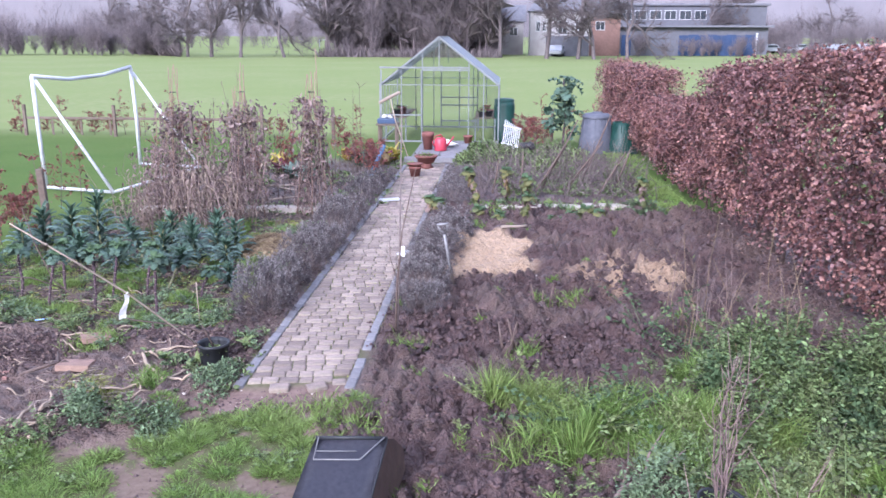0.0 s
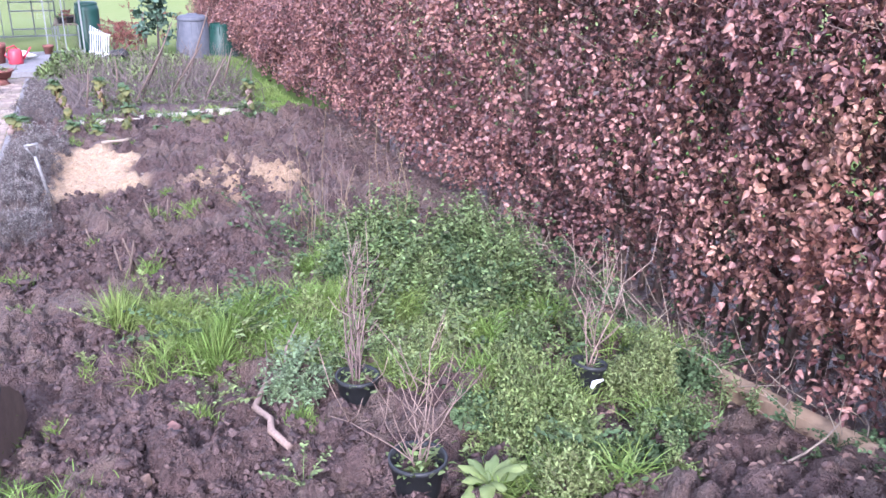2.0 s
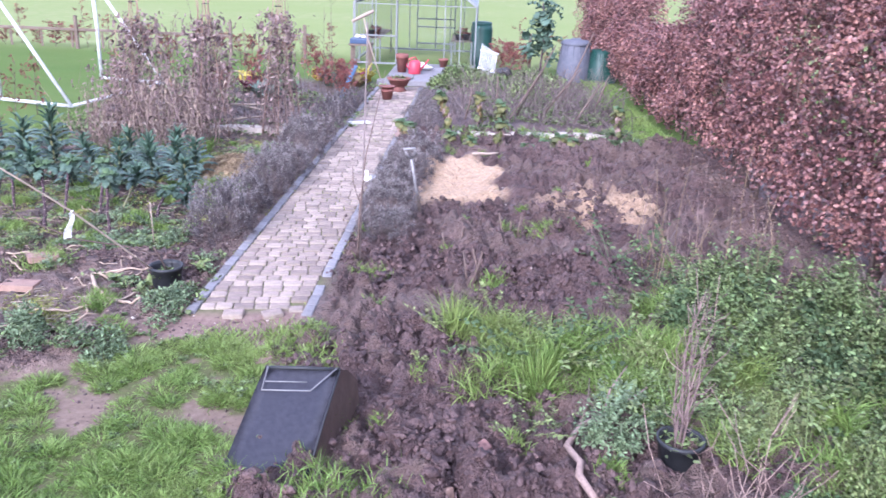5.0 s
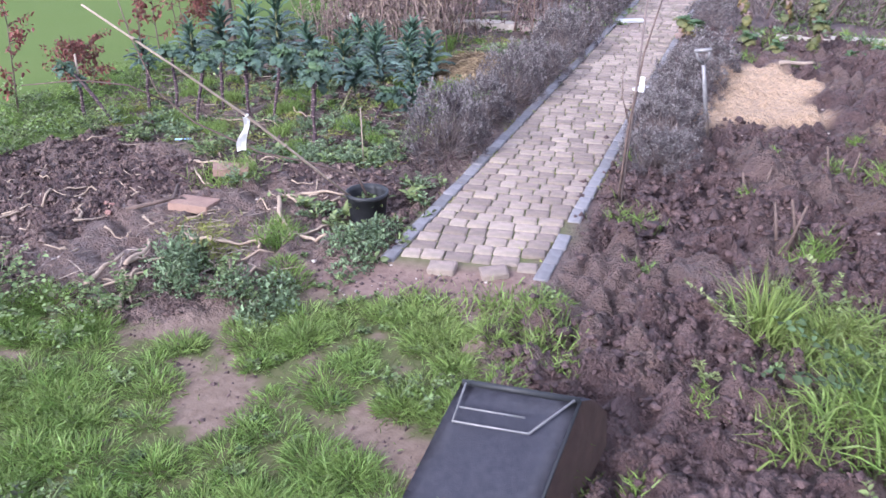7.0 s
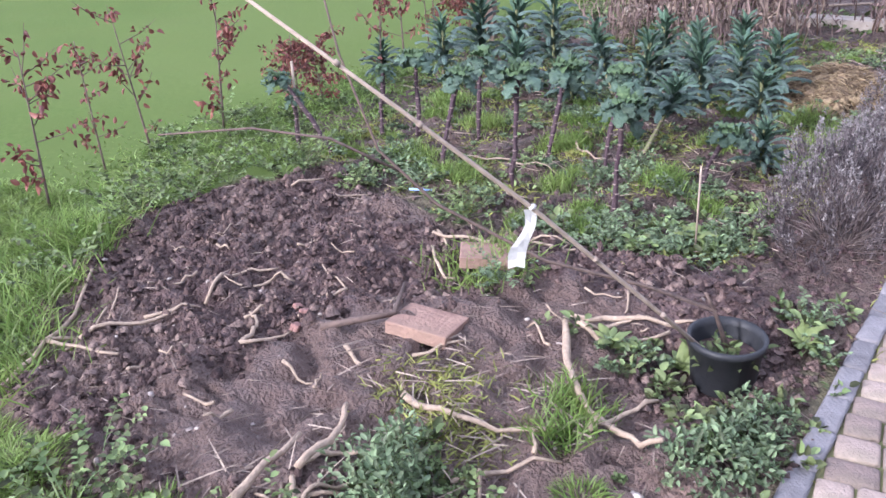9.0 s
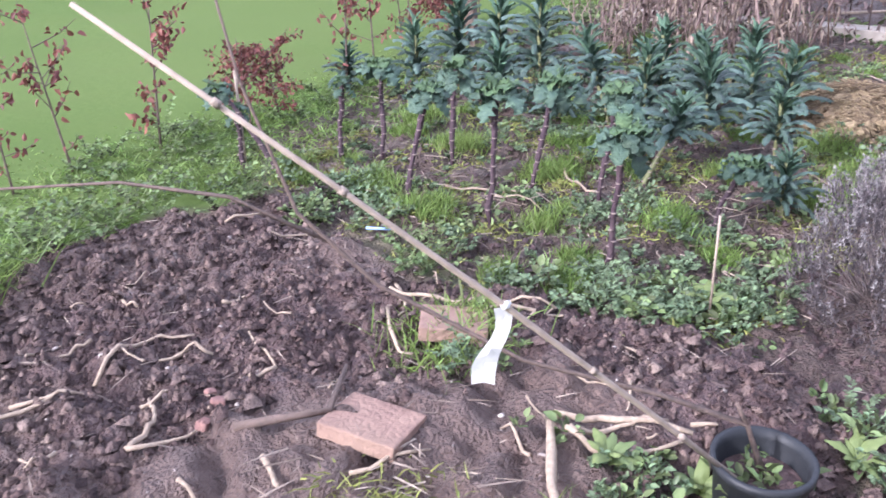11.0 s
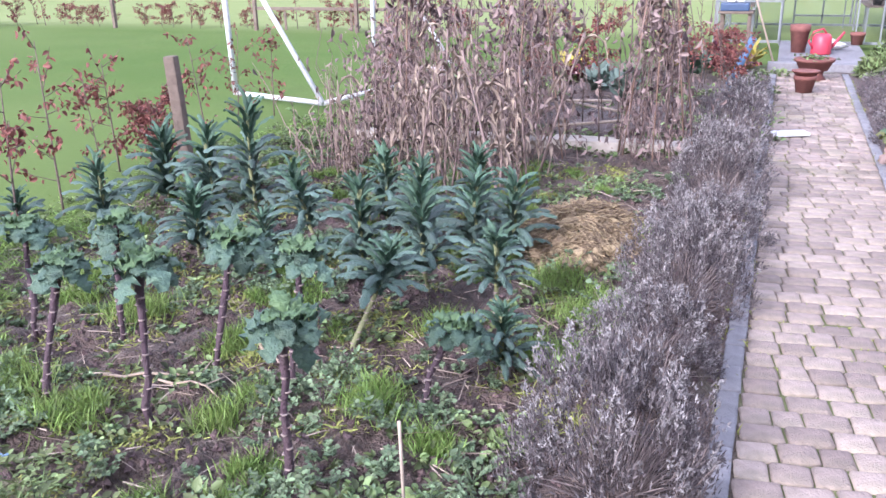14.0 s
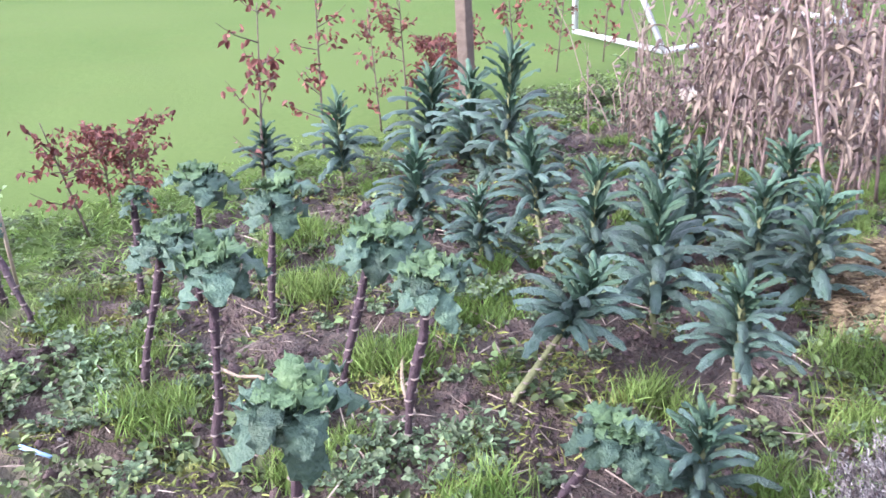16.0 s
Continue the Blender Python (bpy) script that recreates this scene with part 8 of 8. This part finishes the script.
solo("blue_pipe", Acc().add(*tube([(-0.97, 10.45, 0.0), (-0.72, 10.75, 0.62)], [0.045, 0.045], 12)), blueplast, "bright blue plastic pipe leaning beside the path", "pipe")
for k_, (a_, b_) in enumerate((((-2.9, 8.7, 0.1), (-2.0, 8.55, 0.16)), ((-2.6, 9.0, 0.06), (-1.9, 8.3, 0.1)), ((-2.4, 7.6, 0.05), (-1.5, 8.0, 0.1)))):
    solo("bamboo_length", Acc().add(*tube([a_, b_], 0.016, 7)), palewood, "pale length of cane lying in the bed", "cane", "lying canes")

# ---- greenhouse yard ----
def deck():
    t = thing("slab_step", "dark stone step and paving in front of the greenhouse", "step", kind="structure")
    part("riser", box_bm(-0.55, 12.75, -0.1, 0.85, 12.95, 0.09, 0.012), edging, t, "dark stone riser")
    for i in range(5):
        for j in range(2):
            part("slab", box_bm(-0.42 + j * 0.62, 12.96 + i * 0.6, -0.05, 0.19 + j * 0.62, 13.55 + i * 0.6, 0.075, 0.008), edging, t)


deck()


def flower_pot(x, y, z, r, h, mat, name, label, rimw=0.02, plant=None):
    t = thing(name, label, "plant pot", "pots by the greenhouse", at=pose(x, y, z))
    pr = [(0.01, 0), (r * 0.7, 0), (r * 0.92, h * 0.75), (r, h * 0.76), (r + 0.004, h), (r - rimw, h), (r * 0.75, h * 0.8), (0.01, h * 0.8)]
    part("shell", mesh_of("shell", *lathe(pr, 24), mat), None, t)
    if plant:
        pot_weeds(t, r, h * 0.85, 60, 0.07, plant)
    return t


flower_pot(-0.09, 10.7, 0.0, 0.13, 0.20, terracotta, "square_pot", "dark clay pot under a terracotta tray")
flower_pot(-0.09, 10.7, 0.20, 0.16, 0.06, terracotta, "terracotta_tray", "shallow terracotta tray resting on a clay pot")
ur = flower_pot(0.03, 11.85, 0.0, 0.25, 0.15, terracotta, "terracotta_bowl", "wide terracotta bowl planted with small greens", 0.03, weed_green)
ur.matrix_basis = pose(0.03, 11.85, 0.12)
solo("bowl_foot", mesh_of("bowl_foot", *lathe([(0.01, 0.0), (0.17, 0.0), (0.12, 0.06), (0.14, 0.13), (0.01, 0.13)], 20), terracotta), None, "terracotta pedestal foot under the bowl", "pot foot", at=pose(0.03, 11.85, -0.005))
flower_pot(-0.14, 14.3, 0.075, 0.15, 0.42, terracotta, "tall_terracotta_pot", "tall terracotta pot by the greenhouse door")
flower_pot(0.78, 15.6, 0.075, 0.12, 0.2, terracotta, "terracotta_pot", "terracotta flower pot by the greenhouse door")


def watering_can(x, y, z):
    t = thing("watering_can", "bright red plastic watering can by the greenhouse door", "watering can", at=pose(x, y, z, 0, 0, 30))
    part("body", mesh_of("body", *lathe([(0.01, 0), (0.14, 0), (0.15, 0.02), (0.14, 0.26), (0.10, 0.31), (0.05, 0.31), (0.04, 0.28), (0.01, 0.28)], 24), redplast), None, t)
    part("spout", Acc().add(*tube([(0.13, 0, 0.06), (0.26, 0, 0.2), (0.36, 0, 0.32)], [0.03, 0.022, 0.018], 10)), redplast, t)
    part("handle", Acc().add(*tube([(-0.13, 0, 0.08), (-0.22, 0, 0.2), (-0.15, 0, 0.34), (0.0, 0, 0.38), (0.07, 0, 0.30)], 0.016, 8)), redplast, t)


watering_can(0.18, 14.1, 0.075)
solo("white_sack", Acc().add(*lumps(np.array([[0.32, 14.75, 0.18], [0.44, 14.7, 0.16], [0.24, 14.8, 0.22]]), 0.13, 0.75)), ribbonm, "crumpled white sack by the greenhouse door", "sack")


def potting_table():
    t = thing("potting_table", "small wooden table with a blue tray of pots", "table")
    for x in (-1.34, -0.93):
        for y in (14.15, 14.5):
            part("leg", box_bm(x, y, 0.0, x + 0.05, y + 0.05, 0.66, 0.005), postwood, t, "wooden leg")
    part("top", box_bm(-1.38, 14.08, 0.66, -0.85, 14.62, 0.70, 0.008), postwood, t)


potting_table()
tr_ = thing("blue_tray", "blue plastic tray on the potting table", "tray")
part("tray", box_bm(-1.35, 14.1, 0.702, -0.92, 14.45, 0.82, 0.02), trayblue, tr_)
solo("white_bag", Acc().add(*lumps(np.array([[-1.20, 14.3, 0.86], [-1.06, 14.3, 0.85]]), 0.085, 0.6)), ribbonm, "white plastic bag lying in the blue tray", "bag")
bz = thing("broom", "broom propped upright beside the greenhouse", "broom")
part("handle", Acc().add(*tube([(-0.45, 12.9, 0.0), (-0.78, 13.05, 0.9), (-0.9, 13.1, 1.42)], 0.014, 8)), cane, bz)
part("head", Acc().add(*tube([(-1.14, 13.02, 1.28), (-0.90, 13.1, 1.41), (-0.67, 13.1, 1.52)], [0.035, 0.04, 0.035], 8)), palewood, bz)


def staging(x0, x1, y0, y1, z):
    t = thing("staging", "slatted greenhouse staging bench", "bench", "greenhouse staging")
    for x in (x0, x1 - 0.04):
        for y in (y0, y1 - 0.04):
            part("leg", box_bm(x, y, 0.0, x + 0.04, y + 0.04, z, 0.004), alu, t)
    for i in range(5):
        x = x0 + (x1 - x0) * i / 5
        part("slat", box_bm(x, y0, z, x + (x1 - x0) / 6, y1, z + 0.025, 0.004), postwood, t)


staging(0.92, 1.48, 16.4, 19.2, 0.62)
staging(-1.48, -0.9, 16.4, 19.2, 0.62)
for k_, (x_, y_, r_, h_, m_) in enumerate([(1.1, 16.7, 0.09, 0.15, blackplast), (1.3, 16.8, 0.1, 0.16, blackplast), (1.15, 17.3, 0.1, 0.18, terracotta), (1.2, 18.0, 0.1, 0.18, terracotta), (-1.2, 16.7, 0.1, 0.18, blackplast), (-1.1, 17.2, 0.12, 0.2, terracotta), (-1.25, 17.9, 0.1, 0.18, blackplast)]):
    flower_pot(x_, y_, 0.646, r_, h_, m_, "plant_pot", "plant pot on the greenhouse staging", plant=beech_red if k_ % 2 else weed_green)

# compost bins, water butt, crate
def compost_bin(x, y, r0, r1, h, mat, label, lid=True):
    t = thing("compost_bin", label, "compost bin", "compost bins", at=pose(x, y, 0))
    part("body", mesh_of("body", *lathe([(r0, -0.05), (r0 * 0.985, h * 0.3), (r1 * 1.05, h * 0.85), (r1, h), (r1 * 0.92, h), (r1 * 0.92, h * 0.9)], 28), mat), None, t)
    for i in range(14):
        a = i * 2 * math.pi / 14
        part("rib", Acc().add(*tube([(math.cos(a) * r0 * 1.0, math.sin(a) * r0 * 1.0, 0), (math.cos(a) * r1 * 1.03, math.sin(a) * r1 * 1.03, h * 0.93)], 0.014, 5)), mat, t)
    if lid:
        part("lid", mesh_of("lid", *lathe([(r1 * 1.12, h - 0.04), (r1 * 1.13, h + 0.01), (r1 * 0.9, h + 0.06), (r1 * 0.4, h + 0.075), (r1 * 0.38, h + 0.10), (0.005, h + 0.10)], 28), mat), None, t)


compost_bin(3.97, 14.95, 0.42, 0.32, 0.86, greyplast, "grey ribbed plastic compost bin with a round lid")
compost_bin(4.60, 14.9, 0.40, 0.24, 0.72, greenplast, "dark green plastic compost bin against the hedge", False)
wb = thing("water_butt", "dark green plastic water butt beside the greenhouse", "water butt", at=pose(1.70, 16.6, 0))
part("body", mesh_of("body", *lathe([(0.22, -0.02), (0.27, 0.15), (0.28, 0.35), (0.27, 0.37), (0.285, 0.6), (0.275, 0.62), (0.28, 0.95), (0.25, 1.1), (0.24, 1.1)], 28), greenplast), None, wb)
part("lid", mesh_of("lid", *lathe([(0.26, 1.08), (0.265, 1.12), (0.2, 1.15), (0.005, 1.16)], 28), greenplast), None, wb)
cr = thing("folding_rack", "white slatted rack leaning by the water butt", "rack", at=pose(1.86, 15.1, 0, -18, 12, 15))
for k_ in range(9):
    part("slat", box_bm(-0.22 + k_ * 0.05, 0, 0.02, -0.195 + k_ * 0.05, 0.015, 0.72 - 0.02 * k_, 0.003), whitep, cr)
for z_ in (0.1, 0.55):
    part("rail", box_bm(-0.24, 0.016, z_, 0.24, 0.036, z_ + 0.04, 0.004), whitep, cr)
solo("dark_sack", Acc().add(*lumps(np.array([[2.2, 14.7, 0.14], [2.35, 14.75, 0.12]]), 0.17, 0.7)), blackplast, "black plastic sack on the ground by the rack", "sack")
solo("loose_board", box_bm(-0.17, -0.08, 0, 0.17, 0.08, 0.03, 0.005), whitep, "pale board lying on the path", "board", at=pose(-0.25, 8.0, 0.01, 0, 0, 25))
solo("loose_board", box_bm(-0.12, -0.06, 0, 0.12, 0.06, 0.025, 0.005), whitep, "pale board lying at the path edge", "board", at=pose(0.42, 4.35, 0.012, 0, 3, 70))
solo("bone_pale_stick", Acc().add(*stem_between((1.65, 5.75, 0.07), (2.05, 5.9, 0.07), 0.03, 0.03, 2)), palewood, "pale chunky stick at the sawdust edge", "stick")

# ---- distance ----


def blades_of(r, P, D, length, width):
    """Thin bare twigs as slim three-sided slivers."""
    D = unit(D)
    n = len(P)
    S = unit(np.cross(D, r.normal(size=(n, 3)))) * (width * 0.5)
    T = np.cross(D, S)
    V = np.stack([P - S, P + S, P + T, P + D * np.broadcast_to(length, (n,))[:, None]], 1).reshape(-1, 3)
    F = (np.arange(n)[:, None, None] * 4 + np.array([[0, 1, 3], [1, 2, 3], [2, 0, 3]])[None]).reshape(-1, 3)
    return V, F


def tree_acc(seed, h, r0, levels=4, spread=0.55, low=0.22):
    """Bare winter tree: tapered trunk, limbs and fine twigs."""
    r = np.random.default_rng(seed)
    trunk, crown = Acc(), Acc()

    def grow(p, d, l, rad, lev):
        mid = p + d * l * 0.5 + r.normal(size=3) * l * 0.05
        end = p + d * l + r.normal(size=3) * l * 0.06
        if lev == 0:
            q = 3 if levels > 3 else 6
            crown.add(*blades_of(r, np.repeat(p[None], q, 0), d + r.normal(size=(q, 3)) * 0.45 + np.array([0, 0, 0.15]), l * r.uniform(0.8, 1.9, q), 0.045))
            return
        (trunk if lev == levels else crown).add(*tube([p, mid, end], [rad, rad * 0.85, rad * 0.68], 6 if lev >= levels - 1 else 3, False))
        for k in range(4):
            f = r.uniform(0.35, 1.0) if lev < levels else r.uniform(max(low, 0.3), 1.0)
            q = p + (mid - p) * f * 2 if f < 0.5 else mid + (end - mid) * (f - 0.5) * 2
            nd = unit(d + r.normal(size=3) * spread + np.array([0, 0, 0.18]))
            grow(q, nd, l * r.uniform(0.5, 0.78), rad * 0.55, lev - 1)
        grow(end, unit(d + r.normal(size=3) * 0.2), l * 0.7, rad * 0.66, lev - 1)

    grow(np.zeros(3), unit(np.array([r.normal() * 0.06, r.normal() * 0.06, 1.0])), h * 0.38, r0, levels)
    return trunk, crown


TREES = []
for s_ in range(4):
    a_, b_ = tree_acc(100 + s_, 13.0, 0.23, 4, 0.6)
    TREES.append((a_.mesh("trunk", bark), b_.mesh("crown", bark)))
for k_, (x_, y_, sc_, ln) in enumerate([(-34.6, 100, 1.05, 0), (-30.6, 99, 1.1, 3), (-38.0, 101, 0.95, -14), (-25.4, 100, 0.9, 4), (-21.0, 104, 1.1, 0), (6.8, 100, 1.2, 3), (12.3, 98, 1.05, 8), (16.2, 98, 1.0, -5), (10.5, 99, 1.1, 2), (1.2, 104, 1.15, 0), (-50.5, 118, 1.0, 0), (-62, 130, 1.0, 0),
                                       (-44, 108, 0.8, 4), (44, 150, 1.0, 0), (60, 156, 1.0, 0), (33, 135, 0.9, 4), (38, 140, 0.8, 0)]):
    t_ = thing("bare_tree", "leafless winter tree at the far edge of the field", "tree", "trees along the field", at=pose(x_, y_, -0.1, 0, ln, k_ * 77) @ Matrix.Scale(sc_, 4))
    part("trunk", TREES[k_ % 4][0], None, t_)
    part("crown", TREES[k_ % 4][1], None, t_)

# dense far wood
fw = Acc()
r_ = np.random.default_rng(5)
sm = [tree_acc(200 + s, 10.0, 0.10, 2, 0.4) for s in range(4)]
sm = [(np.concatenate([*a.V, *b.V]), np.concatenate([*a.F, *b.F])) for a, b in sm]


def wood(n, x0, x1, y0, y1, lo, hi, acc, kinds=sm):
    for _ in range(n):
        V, F = kinds[r_.integers(len(kinds))]
        s = r_.uniform(lo, hi)
        a = r_.random() * 6.3
        R = np.array([[math.cos(a), -math.sin(a), 0], [math.sin(a), math.cos(a), 0], [0, 0, 1]])
        acc.add((V * s) @ R.T + np.array([r_.uniform(x0, x1), r_.uniform(y0, y1), -0.2]), F)


wood(230, -21, 0.5, 105, 125, 0.9, 1.4, fw)


def thicket(n, x0, x1, y0, y1, lo, hi, acc, twigs=130):
    """Bare bushes: fans of slim shoots, thinning outwards."""
    for _ in range(n):
        x = r_.uniform(x0, x1)
        y = y0 + (y1 - y0) * r_.random()
        h = r_.uniform(lo, hi)
        f = r_.random((twigs, 1)) ** 0.7
        P = np.array([x, y, -0.1]) + r_.normal(size=(twigs, 3)) * np.array([0.16, 0.16, 0.05]) * h * f + np.array([0, 0, 1.0]) * f * h * 0.62
        acc.add(*blades_of(r_, P, r_.normal(size=(twigs, 3)) * 0.42 + np.array([0, 0, 1.0]), h * r_.uniform(0.16, 0.42, twigs), 0.05))


thicket(46, -70, -41, 101, 112, 3.5, 6.0, fw, 230)
thicket(60, -150, -60, 150, 210, 6, 12, fw)
thicket(70, -60, -16, 150, 230, 6, 12, fw)
thicket(70, -21, 1, 104, 126, 4, 10, fw, 260)
thicket(60, 0, 46, 156, 230, 8, 14, fw)
thicket(26, 17, 44, 111, 117, 1.5, 4.0, fw, 180)
thicket(46, 40, 78, 138, 165, 3.5, 7, fw, 210)
thicket(60, 60, 130, 165, 230, 7, 13, fw)
solo("far_wood", fw, hazed_bark, "leafless grey-brown wood and thickets beyond the field", "wood", kind="stuff")
# scrub along the field edge
sb = Acc()
n_ = 5200
cx_ = np.concatenate([r_.uniform(-52, -39, n_ // 3), r_.uniform(-22, 1, n_ // 3), r_.uniform(38, 75, n_ - 2 * (n_ // 3))])
cy_ = np.where(cx_ < 30, r_.uniform(102, 108, n_), 138 + (cx_ - 38) * 0.6 + r_.uniform(0, 6, n_))
cy_ = np.where(cx_ < -38, 101 + (-39 - cx_) * 1.2, cy_)
hgt = 0.8 + 2.6 * vnoise(cx_, cy_, 0.25, 3) * r_.random(n_) ** 0.4
sb.add(*blades(np.stack([cx_, cy_, np.zeros(n_) - 0.1], 1), unit(r_.normal(size=(n_, 3)) * 0.35 + np.array([0, 0, 1.0])), hgt, 0.09, 0.3))
solo("field_edge_scrub", sb, hazed_bark, "bare scrub and bramble along the field edge", "scrub", kind="stuff")
# distant hills, the hazy air painted into their colour
hx = np.linspace(-1600, 1600, 90)
hv, hf = [], []
for i_, x_ in enumerate(hx):
    top_ = 62 + 34 * vnoise(np.array([x_]), np.array([0.0]), 0.003, 2)[0] + 9 * vnoise(np.array([x_]), np.array([3.0]), 0.03, 4)[0] + (26 if x_ < 0 else 0)
    hv += [(x_, 1000, -5), (x_, 1060, top_ * 0.7), (x_, 1150, top_ * 1.35)]
for i_ in range(len(hx) - 1):
    for j_ in range(2):
        p_q = i_ * 3 + j_
        hf += [(p_q, p_q + 3, p_q + 4), (p_q, p_q + 4, p_q + 1)]
tagged(new("hills", mesh_of("hills", hv, hf, hazed_hill, True)), "wooded hills on the skyline, a hazy tone put into their colour", "hills", kind="structure")


def wall_with_windows(t, name, x0, x1, y, z0, z1, wins, mat, depth=6.0, win_label="dark window"):
    """A block of building facing -y with recessed windows and frames."""
    wl = part(name, box_bm(x0, y, z0, x1, y + depth, z1, 0.02), mat, t)
    for a, b, c, d in wins:
        w = part("window", box_bm(a, y - 0.04, c, b, y + 0.10, d, 0.01), whitep, t)
        part("pane", box_bm(a + 0.08, y - 0.06, c + 0.08, (a + b) / 2 - 0.03, y - 0.03, d - 0.08, 0.0), darkglass, w)
        part("pane", box_bm((a + b) / 2 + 0.03, y - 0.06, c + 0.08, b - 0.08, y - 0.03, d - 0.08, 0.0), darkglass, w)
    return wl


hs = thing("house", "white rendered house with a brick wing and grey roof", "house")
wall_with_windows(hs, "wall", 5.2, 13.4, 116, -0.2, 5.9, [(6.0, 6.6, 3.2, 4.6), (9.0, 10.3, 2.8, 4.6), (11.4, 12.7, 3.4, 4.6), (6.9, 7.4, 3.2, 4.6)], render_white)
wall_with_windows(hs, "brick_wing", 13.42, 17.6, 116.3, -0.2, 5.4, [(14.2, 15.5, 3.4, 4.6)], brickwall, 5.5)
bm_ = bmesh.new()
pts_ = [(4.8, 115.5, 5.9), (18.0, 115.5, 5.6), (18.0, 122.5, 5.6), (4.8, 122.5, 5.9), (6.5, 119, 8.3), (16.5, 119, 7.9)]
v_ = [bm_.verts.new(p) for p in pts_]
for f_ in ((0, 1, 5, 4), (1, 2, 5), (2, 3, 4, 5), (3, 0, 4), (3, 2, 1, 0)):
    bm_.faces.new([v_[i] for i in f_])
part("roof", bm_, rooftile, hs)
part("shed_wing", box_bm(7.4, 112.5, -0.2, 13.0, 116, 2.6, 0.02), greybuild, hs)
h2 = thing("house", "pale far house partly behind bare trees", "house")
wall_with_windows(h2, "wall", -1.5, 4.4, 121, -0.2, 4.6, [(0, 1.2, 2.6, 3.8), (2.4, 3.6, 2.6, 3.8)], render_white)
bm_ = bmesh.new()
v_ = [bm_.verts.new(p) for p in [(-1.9, 120.6, 4.6), (4.8, 120.6, 4.6), (4.8, 127.4, 4.6), (-1.9, 127.4, 4.6), (-1.9, 124, 7.0), (4.8, 124, 7.0)]]
for f_ in ((0, 1, 5, 4), (1, 2, 5), (2, 3, 4, 5), (3, 0, 4)):
    bm_.faces.new([v_[i] for i in f_])
part("roof", bm_, rooftile, h2)
off = thing("long_building", "long grey two-storey building with white-framed window rows", "building")
wall_with_windows(off, "wall", 19.5, 44, 140, -0.2, 7.4, [(20.5 + 2.4 * k, 22.4 + 2.4 * k, 5.2, 6.7) for k in range(6)], greybuild, 12)
part("roof", box_bm(19.0, 139.6, 7.42, 44.5, 152.4, 7.8, 0.05), rooftile, off)
part("low_wing", box_bm(18.5, 128, -0.2, 41, 136, 3.9, 0.05), greybuild, off, "low grey wing")
part("canopy", box_bm(18, 127, 3.92, 41.5, 136.2, 4.2, 0.03), rooftile, off, "pale flat canopy roof")
bf = thing("blue_hoarding", "dark blue board hoarding along the field edge", "hoarding")
for k_ in range(14):
    x_ = 17.8 + 1.32 * k_
    part("board", box_bm(x_, 116.0 + 0.12 * k_, 0.0, x_ + 1.28, 116.08 + 0.12 * k_, 2.75 + 0.1 * (k_ % 2), 0.01), bluefence if k_ > 5 or k_ < 1 else greybuild, bf)
part("end_post", box_bm(36.35, 117.6, 0, 36.6, 117.8, 3.1, 0.01), whitep, bf)


def parked_car(x, y, rz, label):
    t = thing("car", label, "car", "parked cars", at=pose(x, y, 0.0, 0, 0, rz))
    bm = bmesh.new()
    prof = [(-2.1, 0.35), (-2.15, 0.75), (-1.3, 0.9), (-0.7, 1.42), (0.9, 1.45), (1.6, 0.95), (2.1, 0.85), (2.15, 0.4)]
    a = [bm.verts.new((px, -0.85, pz)) for px, pz in prof]
    b = [bm.verts.new((px, 0.85, pz)) for px, pz in prof]
    bm.faces.new(a)
    bm.faces.new(b[::-1])
    for i in range(len(prof)):
        j = (i + 1) % len(prof)
        bm.faces.new((a[j], a[i], b[i], b[j]))
    bmesh.ops.recalc_face_normals(bm, faces=bm.faces[:])
    bmesh.ops.bevel(bm, geom=bm.edges[:], offset=0.06, segments=2, affect="EDGES")
    part("body", bm, carpaint, t)
    part("side_window", box_bm(-0.6, -0.88, 0.95, 1.0, -0.83, 1.33, 0.02), darkglass, t)
    for px in (-1.35, 1.35):
        for py in (-0.8, 0.8):
            wv, wf = lathe([(0.02, -0.1), (0.3, -0.1), (0.32, 0.0), (0.3, 0.1), (0.02, 0.1)], 16)
            w = part("wheel", mesh_of("wheel", wv[:, [0, 2, 1]] + np.array([px, py, 0.32]), wf, rubber), None, t)


for k_, (x_, y_) in enumerate([(43, 134), (49, 139), (53, 141), (57, 143), (62, 146), (68, 149)]):
    parked_car(x_, y_, 15 + 9 * k_, "pale car parked at the field's far edge")
parked_car(8.6, 110.5, 80, "blue-grey car parked by the house")
mg = thing("small_goal", "small white goal frame far out on the field", "goal")
for a_, b_ in (((-23.5, 112, 0), (-23.5, 112, 2.0)), ((-20.2, 112, 0), (-20.2, 112, 2.0)), ((-23.5, 112, 2.0), (-20.2, 112, 2.0))):
    part("post", Acc().add(*tube([a_, b_], 0.07, 6)), whitep, mg)

paved_path()
